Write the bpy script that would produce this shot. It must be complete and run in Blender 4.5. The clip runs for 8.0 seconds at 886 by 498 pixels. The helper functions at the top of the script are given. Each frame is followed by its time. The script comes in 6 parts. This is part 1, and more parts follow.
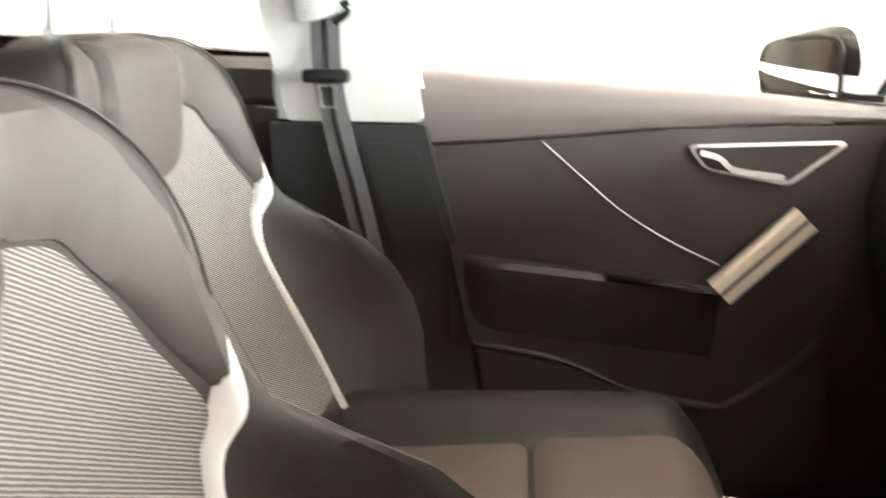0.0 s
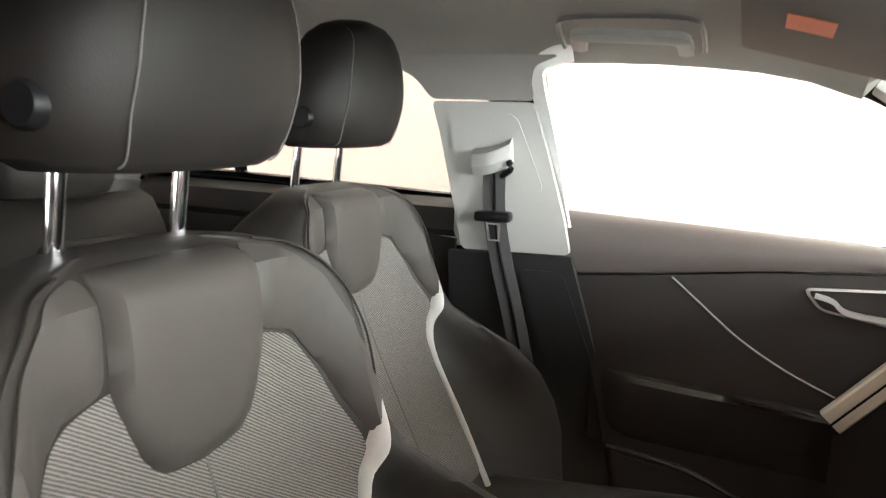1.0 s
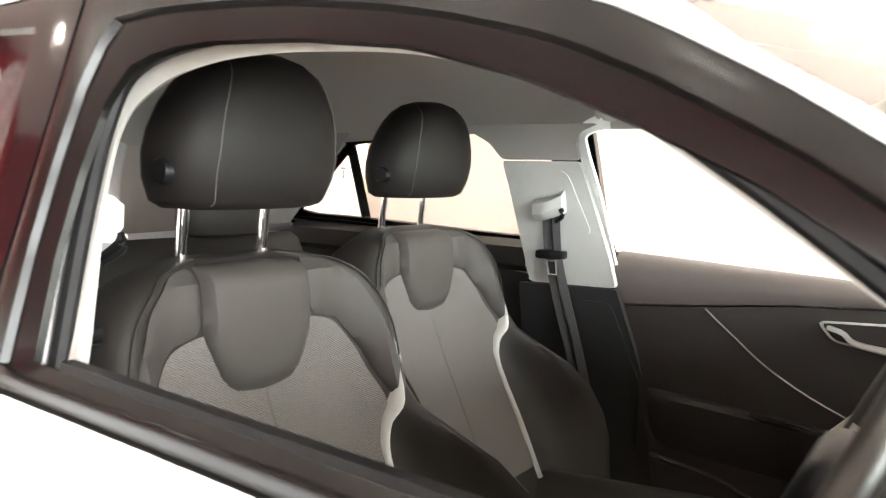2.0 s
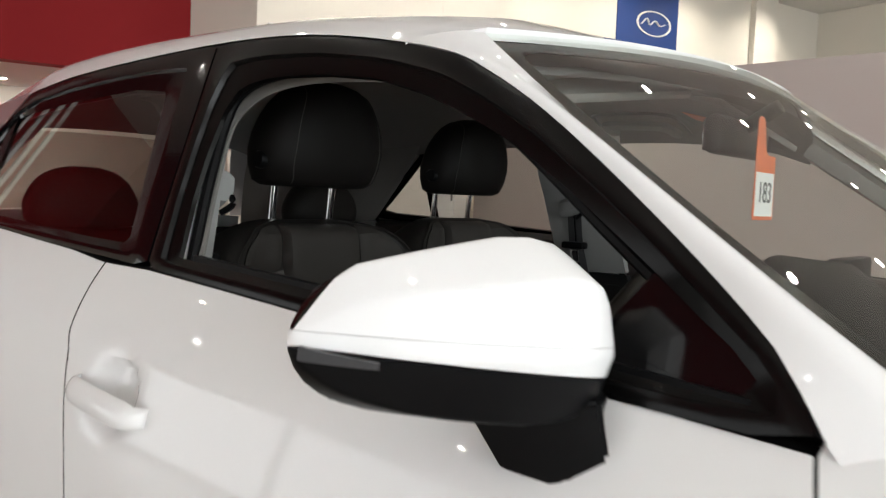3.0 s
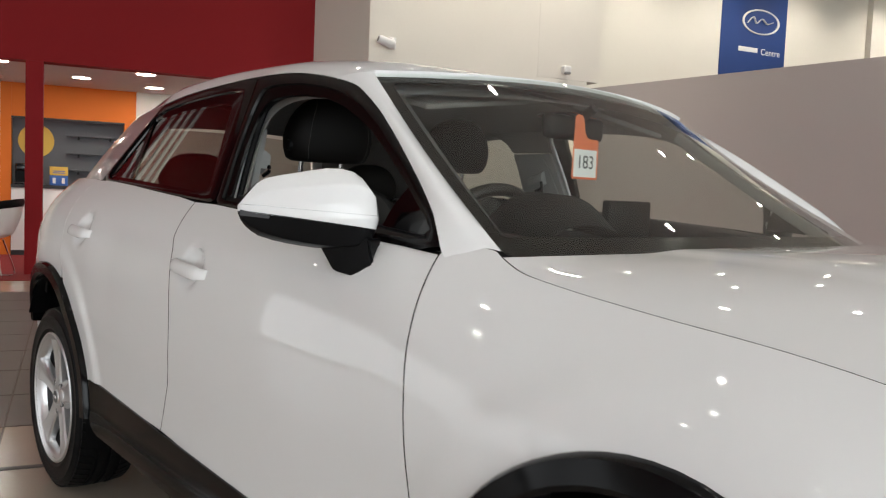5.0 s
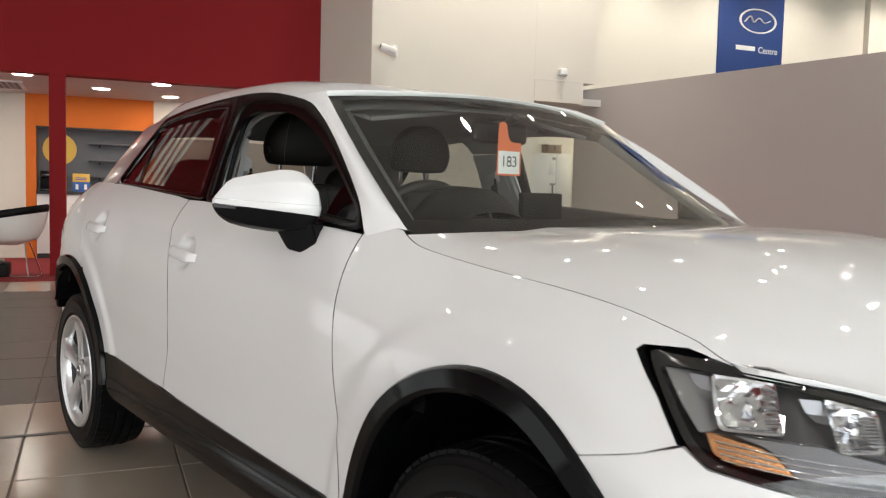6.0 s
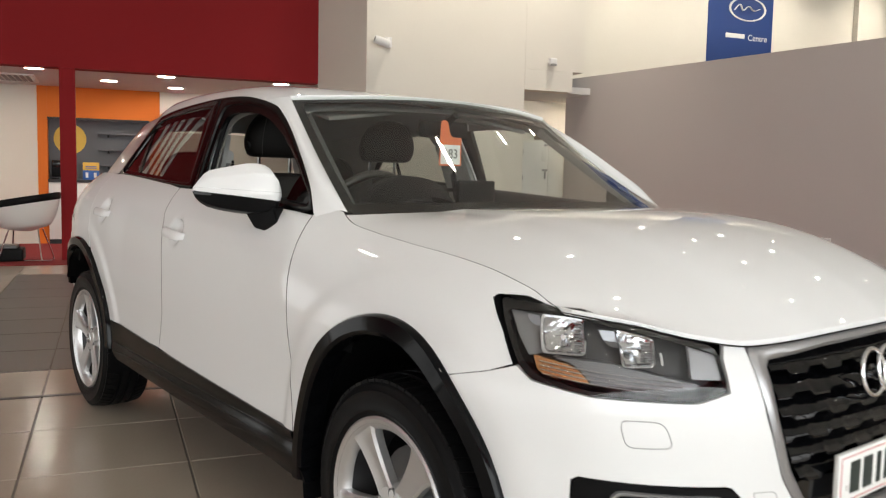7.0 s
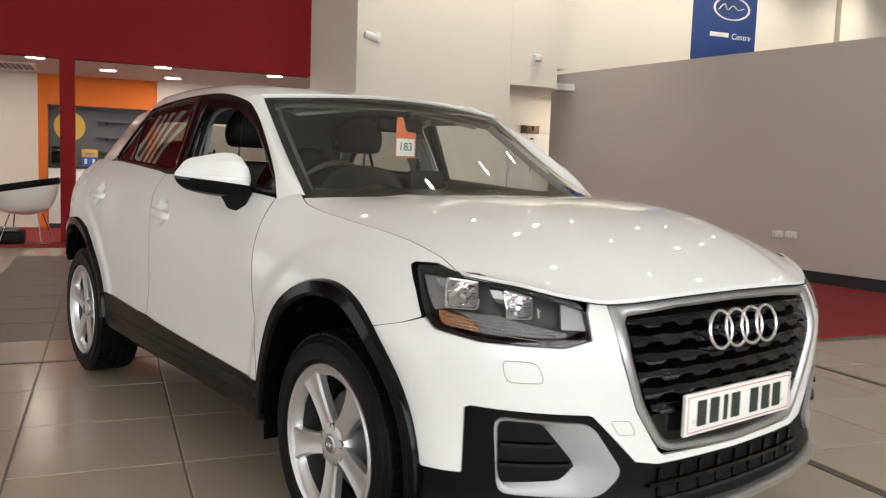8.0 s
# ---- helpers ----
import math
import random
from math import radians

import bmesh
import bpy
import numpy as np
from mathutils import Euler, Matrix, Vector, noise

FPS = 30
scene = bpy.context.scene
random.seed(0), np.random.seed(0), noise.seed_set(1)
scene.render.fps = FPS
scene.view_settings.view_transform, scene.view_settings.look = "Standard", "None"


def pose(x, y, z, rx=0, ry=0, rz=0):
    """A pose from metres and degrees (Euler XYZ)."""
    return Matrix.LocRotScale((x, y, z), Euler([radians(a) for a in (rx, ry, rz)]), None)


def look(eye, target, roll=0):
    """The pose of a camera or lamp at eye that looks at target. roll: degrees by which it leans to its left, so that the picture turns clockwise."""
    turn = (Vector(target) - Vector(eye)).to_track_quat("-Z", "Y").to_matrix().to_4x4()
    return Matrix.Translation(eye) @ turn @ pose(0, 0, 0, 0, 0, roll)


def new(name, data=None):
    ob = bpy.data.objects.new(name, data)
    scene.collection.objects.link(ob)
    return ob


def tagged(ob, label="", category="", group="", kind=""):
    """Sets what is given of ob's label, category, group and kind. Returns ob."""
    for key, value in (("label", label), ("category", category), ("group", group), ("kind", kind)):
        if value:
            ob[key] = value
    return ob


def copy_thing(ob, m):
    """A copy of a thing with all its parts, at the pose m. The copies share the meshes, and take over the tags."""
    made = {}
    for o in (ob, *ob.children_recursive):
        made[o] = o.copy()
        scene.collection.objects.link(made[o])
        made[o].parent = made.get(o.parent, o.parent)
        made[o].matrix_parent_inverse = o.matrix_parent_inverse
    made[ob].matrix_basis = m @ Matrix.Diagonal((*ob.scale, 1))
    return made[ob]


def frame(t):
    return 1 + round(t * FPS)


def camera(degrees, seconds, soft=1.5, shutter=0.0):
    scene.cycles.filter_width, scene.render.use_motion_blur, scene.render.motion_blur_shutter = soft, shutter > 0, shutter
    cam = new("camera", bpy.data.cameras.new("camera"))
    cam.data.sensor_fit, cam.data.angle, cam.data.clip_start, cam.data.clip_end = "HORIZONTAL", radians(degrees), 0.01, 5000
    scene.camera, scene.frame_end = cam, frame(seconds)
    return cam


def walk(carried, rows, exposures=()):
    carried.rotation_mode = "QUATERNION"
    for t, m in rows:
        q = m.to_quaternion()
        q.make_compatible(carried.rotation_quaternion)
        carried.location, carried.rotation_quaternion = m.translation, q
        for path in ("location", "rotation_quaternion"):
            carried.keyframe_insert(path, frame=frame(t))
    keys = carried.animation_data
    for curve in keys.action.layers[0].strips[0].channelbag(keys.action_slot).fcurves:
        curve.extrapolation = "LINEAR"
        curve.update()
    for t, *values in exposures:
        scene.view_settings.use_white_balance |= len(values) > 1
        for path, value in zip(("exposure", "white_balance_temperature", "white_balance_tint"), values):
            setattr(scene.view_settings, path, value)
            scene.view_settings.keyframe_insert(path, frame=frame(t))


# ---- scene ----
cam = camera(56.5, 8.0, 1.2, 0.4)

PATH = [
    (0, (-1.275, -0.63, 1.184), (-1.433, 1.287, 0.635), 0.7),
    (0.5, (-1.245, -0.724, 1.216), (-1.73, 1.18, 0.845), 1.3),
    (1, (-1.128, -0.898, 1.262), (-1.781, 0.969, 0.964), 1.6),
    (1.5, (-0.98, -1.008, 1.278), (-1.806, 0.799, 1.051), 0.9),
    (2, (-0.752, -1.135, 1.272), (-1.815, 0.549, 1.091), 1.3),
    (2.2, (-0.669, -1.193, 1.269), (-1.793, 0.453, 1.1), 1.2),
    (3.5, (-0.099, -1.509, 1.174), (-1.468, -0.055, 1.069), 2.8),
    (4, (0.123, -1.57, 1.164), (-1.306, -0.175, 1.058), 2.5),
    (4.5, (0.381, -1.655, 1.153), (-1.108, -0.325, 1.025), 2.9),
    (6, (1.141, -1.847, 1.132), (-0.414, -0.596, 0.998), 1.5),
    (6.5, (1.39, -1.915, 1.139), (-0.168, -0.669, 0.997), 1.6),
    (7, (1.642, -1.966, 1.145), (0.075, -0.735, 0.976), 1.2),
    (7.5, (1.867, -2.035, 1.139), (0.303, -0.802, 0.954), 1.6),
    (8, (2.087, -2.074, 1.144), (0.523, -0.841, 0.955), 2.0),
]
walk(cam, [(t, look(eye, target, roll)) for t, eye, target, roll in PATH],
     [(0, 5.1, 6850, 9), (0.25, 4.5, 6800, 10), (0.5, 4.05, 6800, 10), (1.0, 3.95, 6800, 10), (1.5, 3.95, 6800, 10), (2.2, 3.87, 6850, 10), (3.3, 0.08, 6500, 10),
      (4.0, 0.08, 6450, 10), (4.7, 0.25, 6500, 10), (6.0, 0.52, 6650, 10), (8.0, 0.45, 6850, 10)])

# ---- the room stands turned against the car: u towards the street glazing, v along the far wall ----
TURN = radians(-16)
CU, SU = math.cos(TURN), math.sin(TURN)


def room(u, v, z=0.0):
    return (u * CU - v * SU, u * SU + v * CU, z)


ROOM = Matrix.Rotation(TURN, 4, "Z")
HIGH = 5.2

# ---- daylight and lamps ----
world = bpy.data.worlds.new("world")
scene.world = world
world.use_nodes = True
wn, wl = world.node_tree.nodes, world.node_tree.links
sky = wn.new("ShaderNodeTexSky")
sky.sky_type, sky.sun_disc = "NISHITA", False
sky.sun_elevation, sky.sun_rotation = radians(40), radians(150)
wn["Background"].inputs["Strength"].default_value = 0.12
wl.new(sky.outputs[0], wn["Background"].inputs["Color"])


def area_lamp(name, u, v, z, au, av, az, w, h, watts, color):
    data = bpy.data.lights.new(name, "AREA")
    data.shape, data.size, data.size_y, data.energy, data.color = "RECTANGLE", w, h, watts, color
    lamp = new(name, data)
    lamp.matrix_world = look(room(u, v, z), room(au, av, az))
    return lamp


# daylight in the glazed front of the hall
area_lamp("window_daylight", 9.85, 1.0, 2.3, 0, 1.0, 1.9, 13.0, 4.0, 315, (0.85, 0.95, 1.0))


def wall_spot(u, v):
    data = bpy.data.lights.new("wall_washer", "SPOT")
    data.energy, data.color, data.spot_size, data.spot_blend, data.shadow_soft_size = 98, (1.0, 0.94, 0.84), radians(125), 1.0, 0.1
    new("wall_washer", data).matrix_world = look(room(u, v, HIGH - 0.05), room(u - 0.9, v, 2.6))


# wall washers over the cream walls
for v in (2.6, 4.6):
    wall_spot(-7.5, v)
for v in (6.6, 8.3, 10.0, 12.0):
    wall_spot(-8.8, v)

# ---- materials ----
def material(name, color, rough=0.5, metal=0.0, coat=0.0, grain=0.0, grain_size=200.0, stain=0.0, stain_size=3.0, bump=0.0,
             bump_size=400.0, sheen=0.0, random_tint=0.0, spec=0.5):
    """Principled surface with two scales of unevenness and an optional fine relief."""
    m = bpy.data.materials.new(name)
    m.use_nodes = True
    n, l = m.node_tree.nodes, m.node_tree.links
    p = n["Principled BSDF"]
    p.inputs["Roughness"].default_value, p.inputs["Metallic"].default_value = rough, metal
    p.inputs["Coat Weight"].default_value, p.inputs["Coat Roughness"].default_value = coat, 0.02
    p.inputs["Sheen Weight"].default_value = sheen
    p.inputs["Specular IOR Level"].default_value = spec
    p.inputs["Base Color"].default_value = (*color, 1)
    co = n.new("ShaderNodeTexCoord")
    last = None
    if grain or stain or random_tint:
        mix = n.new("ShaderNodeHueSaturation")
        mix.inputs["Color"].default_value = (*color, 1)
        total = n.new("ShaderNodeValue")
        total.outputs[0].default_value = 1.0
        last = total.outputs[0]
        for amount, size, detail in ((grain, grain_size, 3), (stain, stain_size, 5)):
            if amount:
                t = n.new("ShaderNodeTexNoise")
                t.inputs["Scale"].default_value, t.inputs["Detail"].default_value = size, detail
                l.new(co.outputs["Object"], t.inputs["Vector"])
                k = n.new("ShaderNodeMath")
                k.operation = "MULTIPLY_ADD"
                k.inputs[1].default_value, k.inputs[2].default_value = amount * 2, 1 - amount
                l.new(t.outputs["Fac"], k.inputs[0])
                j = n.new("ShaderNodeMath")
                j.operation = "MULTIPLY"
                l.new(last, j.inputs[0])
                l.new(k.outputs[0], j.inputs[1])
                last = j.outputs[0]
        if random_tint:
            info = n.new("ShaderNodeObjectInfo")
            k = n.new("ShaderNodeMath")
            k.operation = "MULTIPLY_ADD"
            k.inputs[1].default_value, k.inputs[2].default_value = random_tint * 2, 1 - random_tint
            l.new(info.outputs["Random"], k.inputs[0])
            j = n.new("ShaderNodeMath")
            j.operation = "MULTIPLY"
            l.new(last, j.inputs[0])
            l.new(k.outputs[0], j.inputs[1])
            last = j.outputs[0]
        l.new(last, mix.inputs["Value"])
        l.new(mix.outputs[0], p.inputs["Base Color"])
        r = n.new("ShaderNodeMath")
        r.operation = "MULTIPLY"
        r.inputs[1].default_value = rough
        l.new(last, r.inputs[0])
        l.new(r.outputs[0], p.inputs["Roughness"])
    if bump:
        t = n.new("ShaderNodeTexNoise")
        t.inputs["Scale"].default_value, t.inputs["Detail"].default_value = bump_size, 4
        l.new(co.outputs["Object"], t.inputs["Vector"])
        b = n.new("ShaderNodeBump")
        b.inputs["Strength"].default_value, b.inputs["Distance"].default_value = bump, 0.002
        l.new(t.outputs["Fac"], b.inputs["Height"])
        l.new(b.outputs[0], p.inputs["Normal"])
    return m


def glowing(name, color, strength):
    m = bpy.data.materials.new(name)
    m.use_nodes = True
    n, l = m.node_tree.nodes, m.node_tree.links
    n.remove(n["Principled BSDF"])
    e = n.new("ShaderNodeEmission")
    e.inputs[0].default_value, e.inputs[1].default_value = (*color, 1), strength
    l.new(e.outputs[0], n["Material Output"].inputs[0])
    return m


def pane_glass(name, tint, gloss=0.045, grazing=0.9):
    """Thin pane: sees through with a tint, mirrors at grazing angles."""
    m = bpy.data.materials.new(name)
    m.use_nodes = True
    n, l = m.node_tree.nodes, m.node_tree.links
    n.remove(n["Principled BSDF"])
    clear, shine, mix = n.new("ShaderNodeBsdfTransparent"), n.new("ShaderNodeBsdfGlossy"), n.new("ShaderNodeMixShader")
    edge, fres = n.new("ShaderNodeLayerWeight"), n.new("ShaderNodeMath")
    edge.inputs[0].default_value = 0.5
    fres.operation, fres.inputs[1].default_value = "POWER", 4.0
    l.new(edge.outputs["Facing"], fres.inputs[0])
    clear.inputs[0].default_value = (*tint, 1)
    shine.inputs["Roughness"].default_value = 0.005
    shine.inputs[0].default_value = (1, 1, 1, 1)
    boost = n.new("ShaderNodeMath")
    boost.operation, boost.use_clamp = "MULTIPLY_ADD", True
    boost.inputs[1].default_value, boost.inputs[2].default_value = grazing, gloss
    l.new(fres.outputs[0], boost.inputs[0])
    l.new(boost.outputs[0], mix.inputs[0])
    l.new(clear.outputs[0], mix.inputs[1])
    l.new(shine.outputs[0], mix.inputs[2])
    l.new(mix.outputs[0], n["Material Output"].inputs[0])
    return m


def woven(name, dark, light, size):
    """Coarse twill seat cloth: pale slanting ribs on a darker ground, with relief."""
    m = bpy.data.materials.new(name)
    m.use_nodes = True
    n, l = m.node_tree.nodes, m.node_tree.links
    p = n["Principled BSDF"]
    p.inputs["Roughness"].default_value = 0.85
    co, mp = n.new("ShaderNodeTexCoord"), n.new("ShaderNodeMapping")
    mp.inputs["Rotation"].default_value = (radians(32), 0, 0)
    v = n.new("ShaderNodeTexWave")
    v.wave_type, v.bands_direction = "BANDS", "Z"
    v.inputs["Scale"].default_value, v.inputs["Distortion"].default_value = size, 1.2
    v.inputs["Detail"].default_value, v.inputs["Detail Scale"].default_value = 1.0, 3.0
    ramp = n.new("ShaderNodeValToRGB")
    ramp.color_ramp.elements[0].color, ramp.color_ramp.elements[1].color = (*dark, 1), (*light, 1)
    ramp.color_ramp.elements[0].position, ramp.color_ramp.elements[1].position = 0.3, 0.75
    b = n.new("ShaderNodeBump")
    b.inputs["Strength"].default_value, b.inputs["Distance"].default_value = 0.5, 0.002
    l.new(co.outputs["Object"], mp.inputs[0])
    l.new(mp.outputs[0], v.inputs["Vector"])
    l.new(v.outputs["Fac"], ramp.inputs[0])
    l.new(ramp.outputs[0], p.inputs["Base Color"])
    l.new(v.outputs["Fac"], b.inputs["Height"])
    l.new(b.outputs[0], p.inputs["Normal"])
    return m


PAINT = material("white_paint", (0.78, 0.785, 0.785), 0.6, coat=1.0, grain=0.01, grain_size=900, spec=0.0)
SILVER_PAINT = material("silver_paint", (0.52, 0.52, 0.53), 0.3, 0.6, coat=0.6, grain=0.03, grain_size=900)
GRILLE_SILVER = material("grille_silver", (0.40, 0.40, 0.41), 0.33, 0.85, grain=0.03, grain_size=600)
# wheel barrel: alloy darkened for the shade behind the spokes
BARREL_SHADED = material("rim_barrel", (0.05, 0.05, 0.053), 0.5, 0.4, grain=0.06, grain_size=200)
SILVER_TRIM = material("silver_trim", (0.42, 0.42, 0.42), 0.3, 0.25, grain=0.03)
OPEN_TRIM = material("opening_trim", (0.20, 0.192, 0.18), 0.7, grain=0.05, grain_size=700, bump=0.12, bump_size=900)
SATIN = material("satin_aluminium", (0.62, 0.62, 0.63), 0.32, 0.9, grain=0.03, grain_size=600)
CHROME = material("chrome", (0.82, 0.83, 0.85), 0.08, 1.0, grain=0.02)
ALLOY = material("alloy", (0.68, 0.68, 0.69), 0.33, 0.8, grain=0.03, grain_size=300)
BLACK_PLASTIC = material("black_plastic", (0.004, 0.004, 0.0045), 0.4, grain=0.15, grain_size=500, bump=0.12, bump_size=900, spec=0.12)
GLOSS_BLACK = material("gloss_black", (0.003, 0.003, 0.0035), 0.10, coat=0.12, spec=0.4, grain=0.05)
TRIM_BLACK = material("trim_black", (0.0035, 0.0033, 0.0033), 0.2, spec=0.17, grain=0.1, grain_size=300)
RUBBER = material("rubber", (0.006, 0.006, 0.0065), 0.42, spec=0.1, grain=0.2, grain_size=120, stain=0.15, stain_size=8, bump=0.2)
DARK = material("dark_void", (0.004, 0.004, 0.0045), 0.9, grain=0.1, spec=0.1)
FOG_SILVER = material("matt_silver", (0.36, 0.36, 0.37), 0.42, 0.35, grain=0.04, grain_size=600)
GLASS = pane_glass("clear_glass", (0.90, 0.935, 0.90), 0.043)
TINT = pane_glass("tinted_glass", (0.50, 0.495, 0.47), 0.075)
LAMP_GLASS = pane_glass("lamp_glass", (0.93, 0.94, 0.95), 0.036, 0.9)
LEATHER = material("grey_leather", (0.035, 0.031, 0.028), 0.62, grain=0.06, grain_size=500, stain=0.08, stain_size=9, bump=0.14, bump_size=700, spec=0.22)
HEAD_LEATHER = material("headrest_leather", (0.0062, 0.0050, 0.0044), 0.58, grain=0.08, grain_size=500, stain=0.1, stain_size=7, bump=0.12, bump_size=700, spec=0.2)
LEATHER_DARK = material("black_leather", (0.0135, 0.0116, 0.0103), 0.58, grain=0.08, grain_size=500, stain=0.1, stain_size=7, bump=0.12, bump_size=700, spec=0.22)
LOW_TRIM = material("lower_trim", (0.014, 0.0145, 0.015), 0.5, grain=0.08, grain_size=500, spec=0.35)
RIM_LEATHER = material("rim_leather", (0.016, 0.014, 0.012), 0.36, grain=0.08, grain_size=500, bump=0.12, bump_size=700, spec=0.4)
# cushion cloth: the warm light on it is put into its brown
THIGH = material("warm_lit_cloth", (0.050, 0.032, 0.024), 0.75, grain=0.1, grain_size=600, stain=0.1, stain_size=8)
DASH = material("dash_grain", (0.0065, 0.0065, 0.007), 0.6, grain=0.05, grain_size=300, spec=0.2)
SLAT = material("slat_black", (0.0016, 0.0017, 0.0022), 0.06, coat=0.35, grain=0.05, spec=0.1)
CLADDING = material("arch_plastic", (0.0025, 0.0027, 0.0034), 0.10, grain=0.1, grain_size=500, bump=0.02, bump_size=900, spec=0.16)
WEAVE = woven("seat_weave", (0.042, 0.038, 0.0345), (0.132, 0.122, 0.115), 105)
PIPING = material("pale_piping", (0.31, 0.305, 0.29), 0.55, grain=0.04)
STITCH = material("stitching", (0.055, 0.052, 0.048), 0.7, grain=0.2, grain_size=300)
TRIM_GREY = material("pale_grey_trim", (0.30, 0.30, 0.29), 0.6, grain=0.05, grain_size=700, bump=0.12, bump_size=900)
HEADLINER = material("headliner", (0.19, 0.182, 0.17), 0.95, grain=0.06, grain_size=400, bump=0.2, bump_size=600, sheen=0.2)
VISOR = material("visor_cloth", (0.20, 0.188, 0.176), 0.95, grain=0.06, grain_size=400, bump=0.2, bump_size=600)
# lining below the top roll, its colour darkened for shade low in the doors
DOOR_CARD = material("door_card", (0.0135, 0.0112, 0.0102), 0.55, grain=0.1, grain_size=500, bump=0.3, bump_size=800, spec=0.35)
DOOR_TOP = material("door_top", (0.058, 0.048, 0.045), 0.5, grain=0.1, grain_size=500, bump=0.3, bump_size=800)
BRUSHED = material("brushed_metal", (0.62, 0.56, 0.47), 0.35, 0.8, grain=0.1, grain_size=90)
BELT = material("belt_webbing", (0.045, 0.045, 0.046), 0.8, grain=0.15, grain_size=500)
RED_LABEL = material("orange_label", (0.75, 0.17, 0.06), 0.5, grain=0.03)
WHITE_CARD = material("white_card", (0.82, 0.82, 0.80), 0.5, grain=0.02)
INK = material("ink", (0.02, 0.03, 0.025), 0.6, grain=0.05)
AMBER = material("amber_lens", (0.68, 0.33, 0.13), 0.16, 0.75, coat=0.6, grain=0.45, grain_size=120, bump=1.0, bump_size=160)
RED_LENS = material("red_lens", (0.30, 0.01, 0.012), 0.15, coat=0.7, grain=0.05)
REFLECTOR = material("reflector", (0.62, 0.62, 0.63), 0.10, 1.0, grain=0.06, grain_size=60, bump=0.15, bump_size=120)
LAMP_GREY = material("lamp_grey", (0.16, 0.16, 0.165), 0.35, 0.4, grain=0.05)

CREAM = material("cream_wall", (0.74, 0.70, 0.62), 0.8, grain=0.015, grain_size=60, stain=0.03, stain_size=1.2, bump=0.05, bump_size=120)
MAUVE = material("mauve_wall", (0.53, 0.475, 0.45), 0.8, grain=0.015, grain_size=60, stain=0.03, stain_size=1.0, bump=0.05, bump_size=120)
RED_WALL = material("red_wall", (0.235, 0.005, 0.0075), 0.75, spec=0.3, grain=0.02, grain_size=60, stain=0.04, stain_size=1.0)
ORANGE = material("orange_wall", (0.72, 0.17, 0.012), 0.7, grain=0.02, grain_size=60, stain=0.03)
NICHE = material("slate_board", (0.115, 0.12, 0.13), 0.6, grain=0.05, grain_size=80, stain=0.05)
CARPET = material("red_carpet", (0.24, 0.012, 0.015), 0.95, grain=0.22, grain_size=260, stain=0.1, stain_size=2, bump=0.5, bump_size=300)
TILE = material("beige_tile", (0.42, 0.36, 0.295), 0.19, grain=0.05, grain_size=90, stain=0.07, stain_size=2.5, random_tint=0.035)
TILE_DARK = material("dark_tile", (0.085, 0.072, 0.063), 0.4, grain=0.08, grain_size=90, stain=0.08, stain_size=2.5, random_tint=0.02)
GROUT = material("grout", (0.17, 0.145, 0.125), 0.85, grain=0.1, grain_size=120)
STRIP = material("floor_strip", (0.10, 0.085, 0.075), 0.6, grain=0.1, grain_size=80)
CEILING = material("ceiling_white", (0.68, 0.665, 0.635), 0.9, grain=0.02, grain_size=40, stain=0.02)
SKIRT = material("black_skirting", (0.02, 0.02, 0.022), 0.5, grain=0.1)
BLUE = material("blue_banner", (0.012, 0.045, 0.19), 0.6, grain=0.03, grain_size=50)
WHITE = material("white_lacquer", (0.78, 0.77, 0.75), 0.3, grain=0.02, grain_size=60)
YELLOW = material("yellow_vinyl", (0.75, 0.48, 0.07), 0.5, grain=0.03)
LIGHT_BLUE = material("poster_blue", (0.03, 0.12, 0.42), 0.5, grain=0.03)
SPOT = glowing("downlight_glow", (1.0, 0.96, 0.89), 80)
BAY_SPOT = glowing("bay_downlight_glow", (1.0, 0.93, 0.83), 62)
STREET = glowing("street_backdrop", (0.95, 0.98, 1.0), 1.2)
OUTSIDE = glowing("daylight_backdrop", (0.95, 0.98, 1.0), 2.2)

# ---- mesh helpers ----
def part(name, bm, mat, parent=None, label="", smooth=True, angle=38, doubles=0.0):
    if doubles:
        bmesh.ops.remove_doubles(bm, verts=bm.verts, dist=doubles)
    me = bpy.data.meshes.new(name)
    bm.to_mesh(me)
    bm.free()
    for m in mat if isinstance(mat, (list, tuple)) else [mat]:
        me.materials.append(m)
    if smooth:
        me.shade_smooth()
        me.set_sharp_from_angle(angle=radians(angle))
    ob = new(name, me)
    if parent:
        ob.parent = parent
    if label:
        ob["label"] = label
    return ob


def thing(name, label, category, at=None, group=""):
    ob = new(name)
    ob.empty_display_size = 0.1
    if at is not None:
        ob.matrix_world = at
    return tagged(ob, label, category, group)


def setting(name, bm, mat, smooth=False):
    return tagged(part(name, bm, mat, smooth=smooth), kind="structure")


def box(lo, hi, bevel=0.0, seg=2, m=None, bm=None):
    bm = bm or bmesh.new()
    r = bmesh.ops.create_cube(bm, size=1)
    c = [(a + b) / 2 for a, b in zip(lo, hi)]
    d = [abs(b - a) for a, b in zip(lo, hi)]
    for v in r["verts"]:
        v.co = Vector([c[i] + v.co[i] * d[i] for i in range(3)])
    if bevel:
        es = list({e for v in r["verts"] for e in v.link_edges})
        made = bmesh.ops.bevel(bm, geom=es, offset=bevel, segments=seg, affect="EDGES", profile=0.5)
    if m is not None:
        bmesh.ops.transform(bm, matrix=m, verts=bm.verts)
    return bm


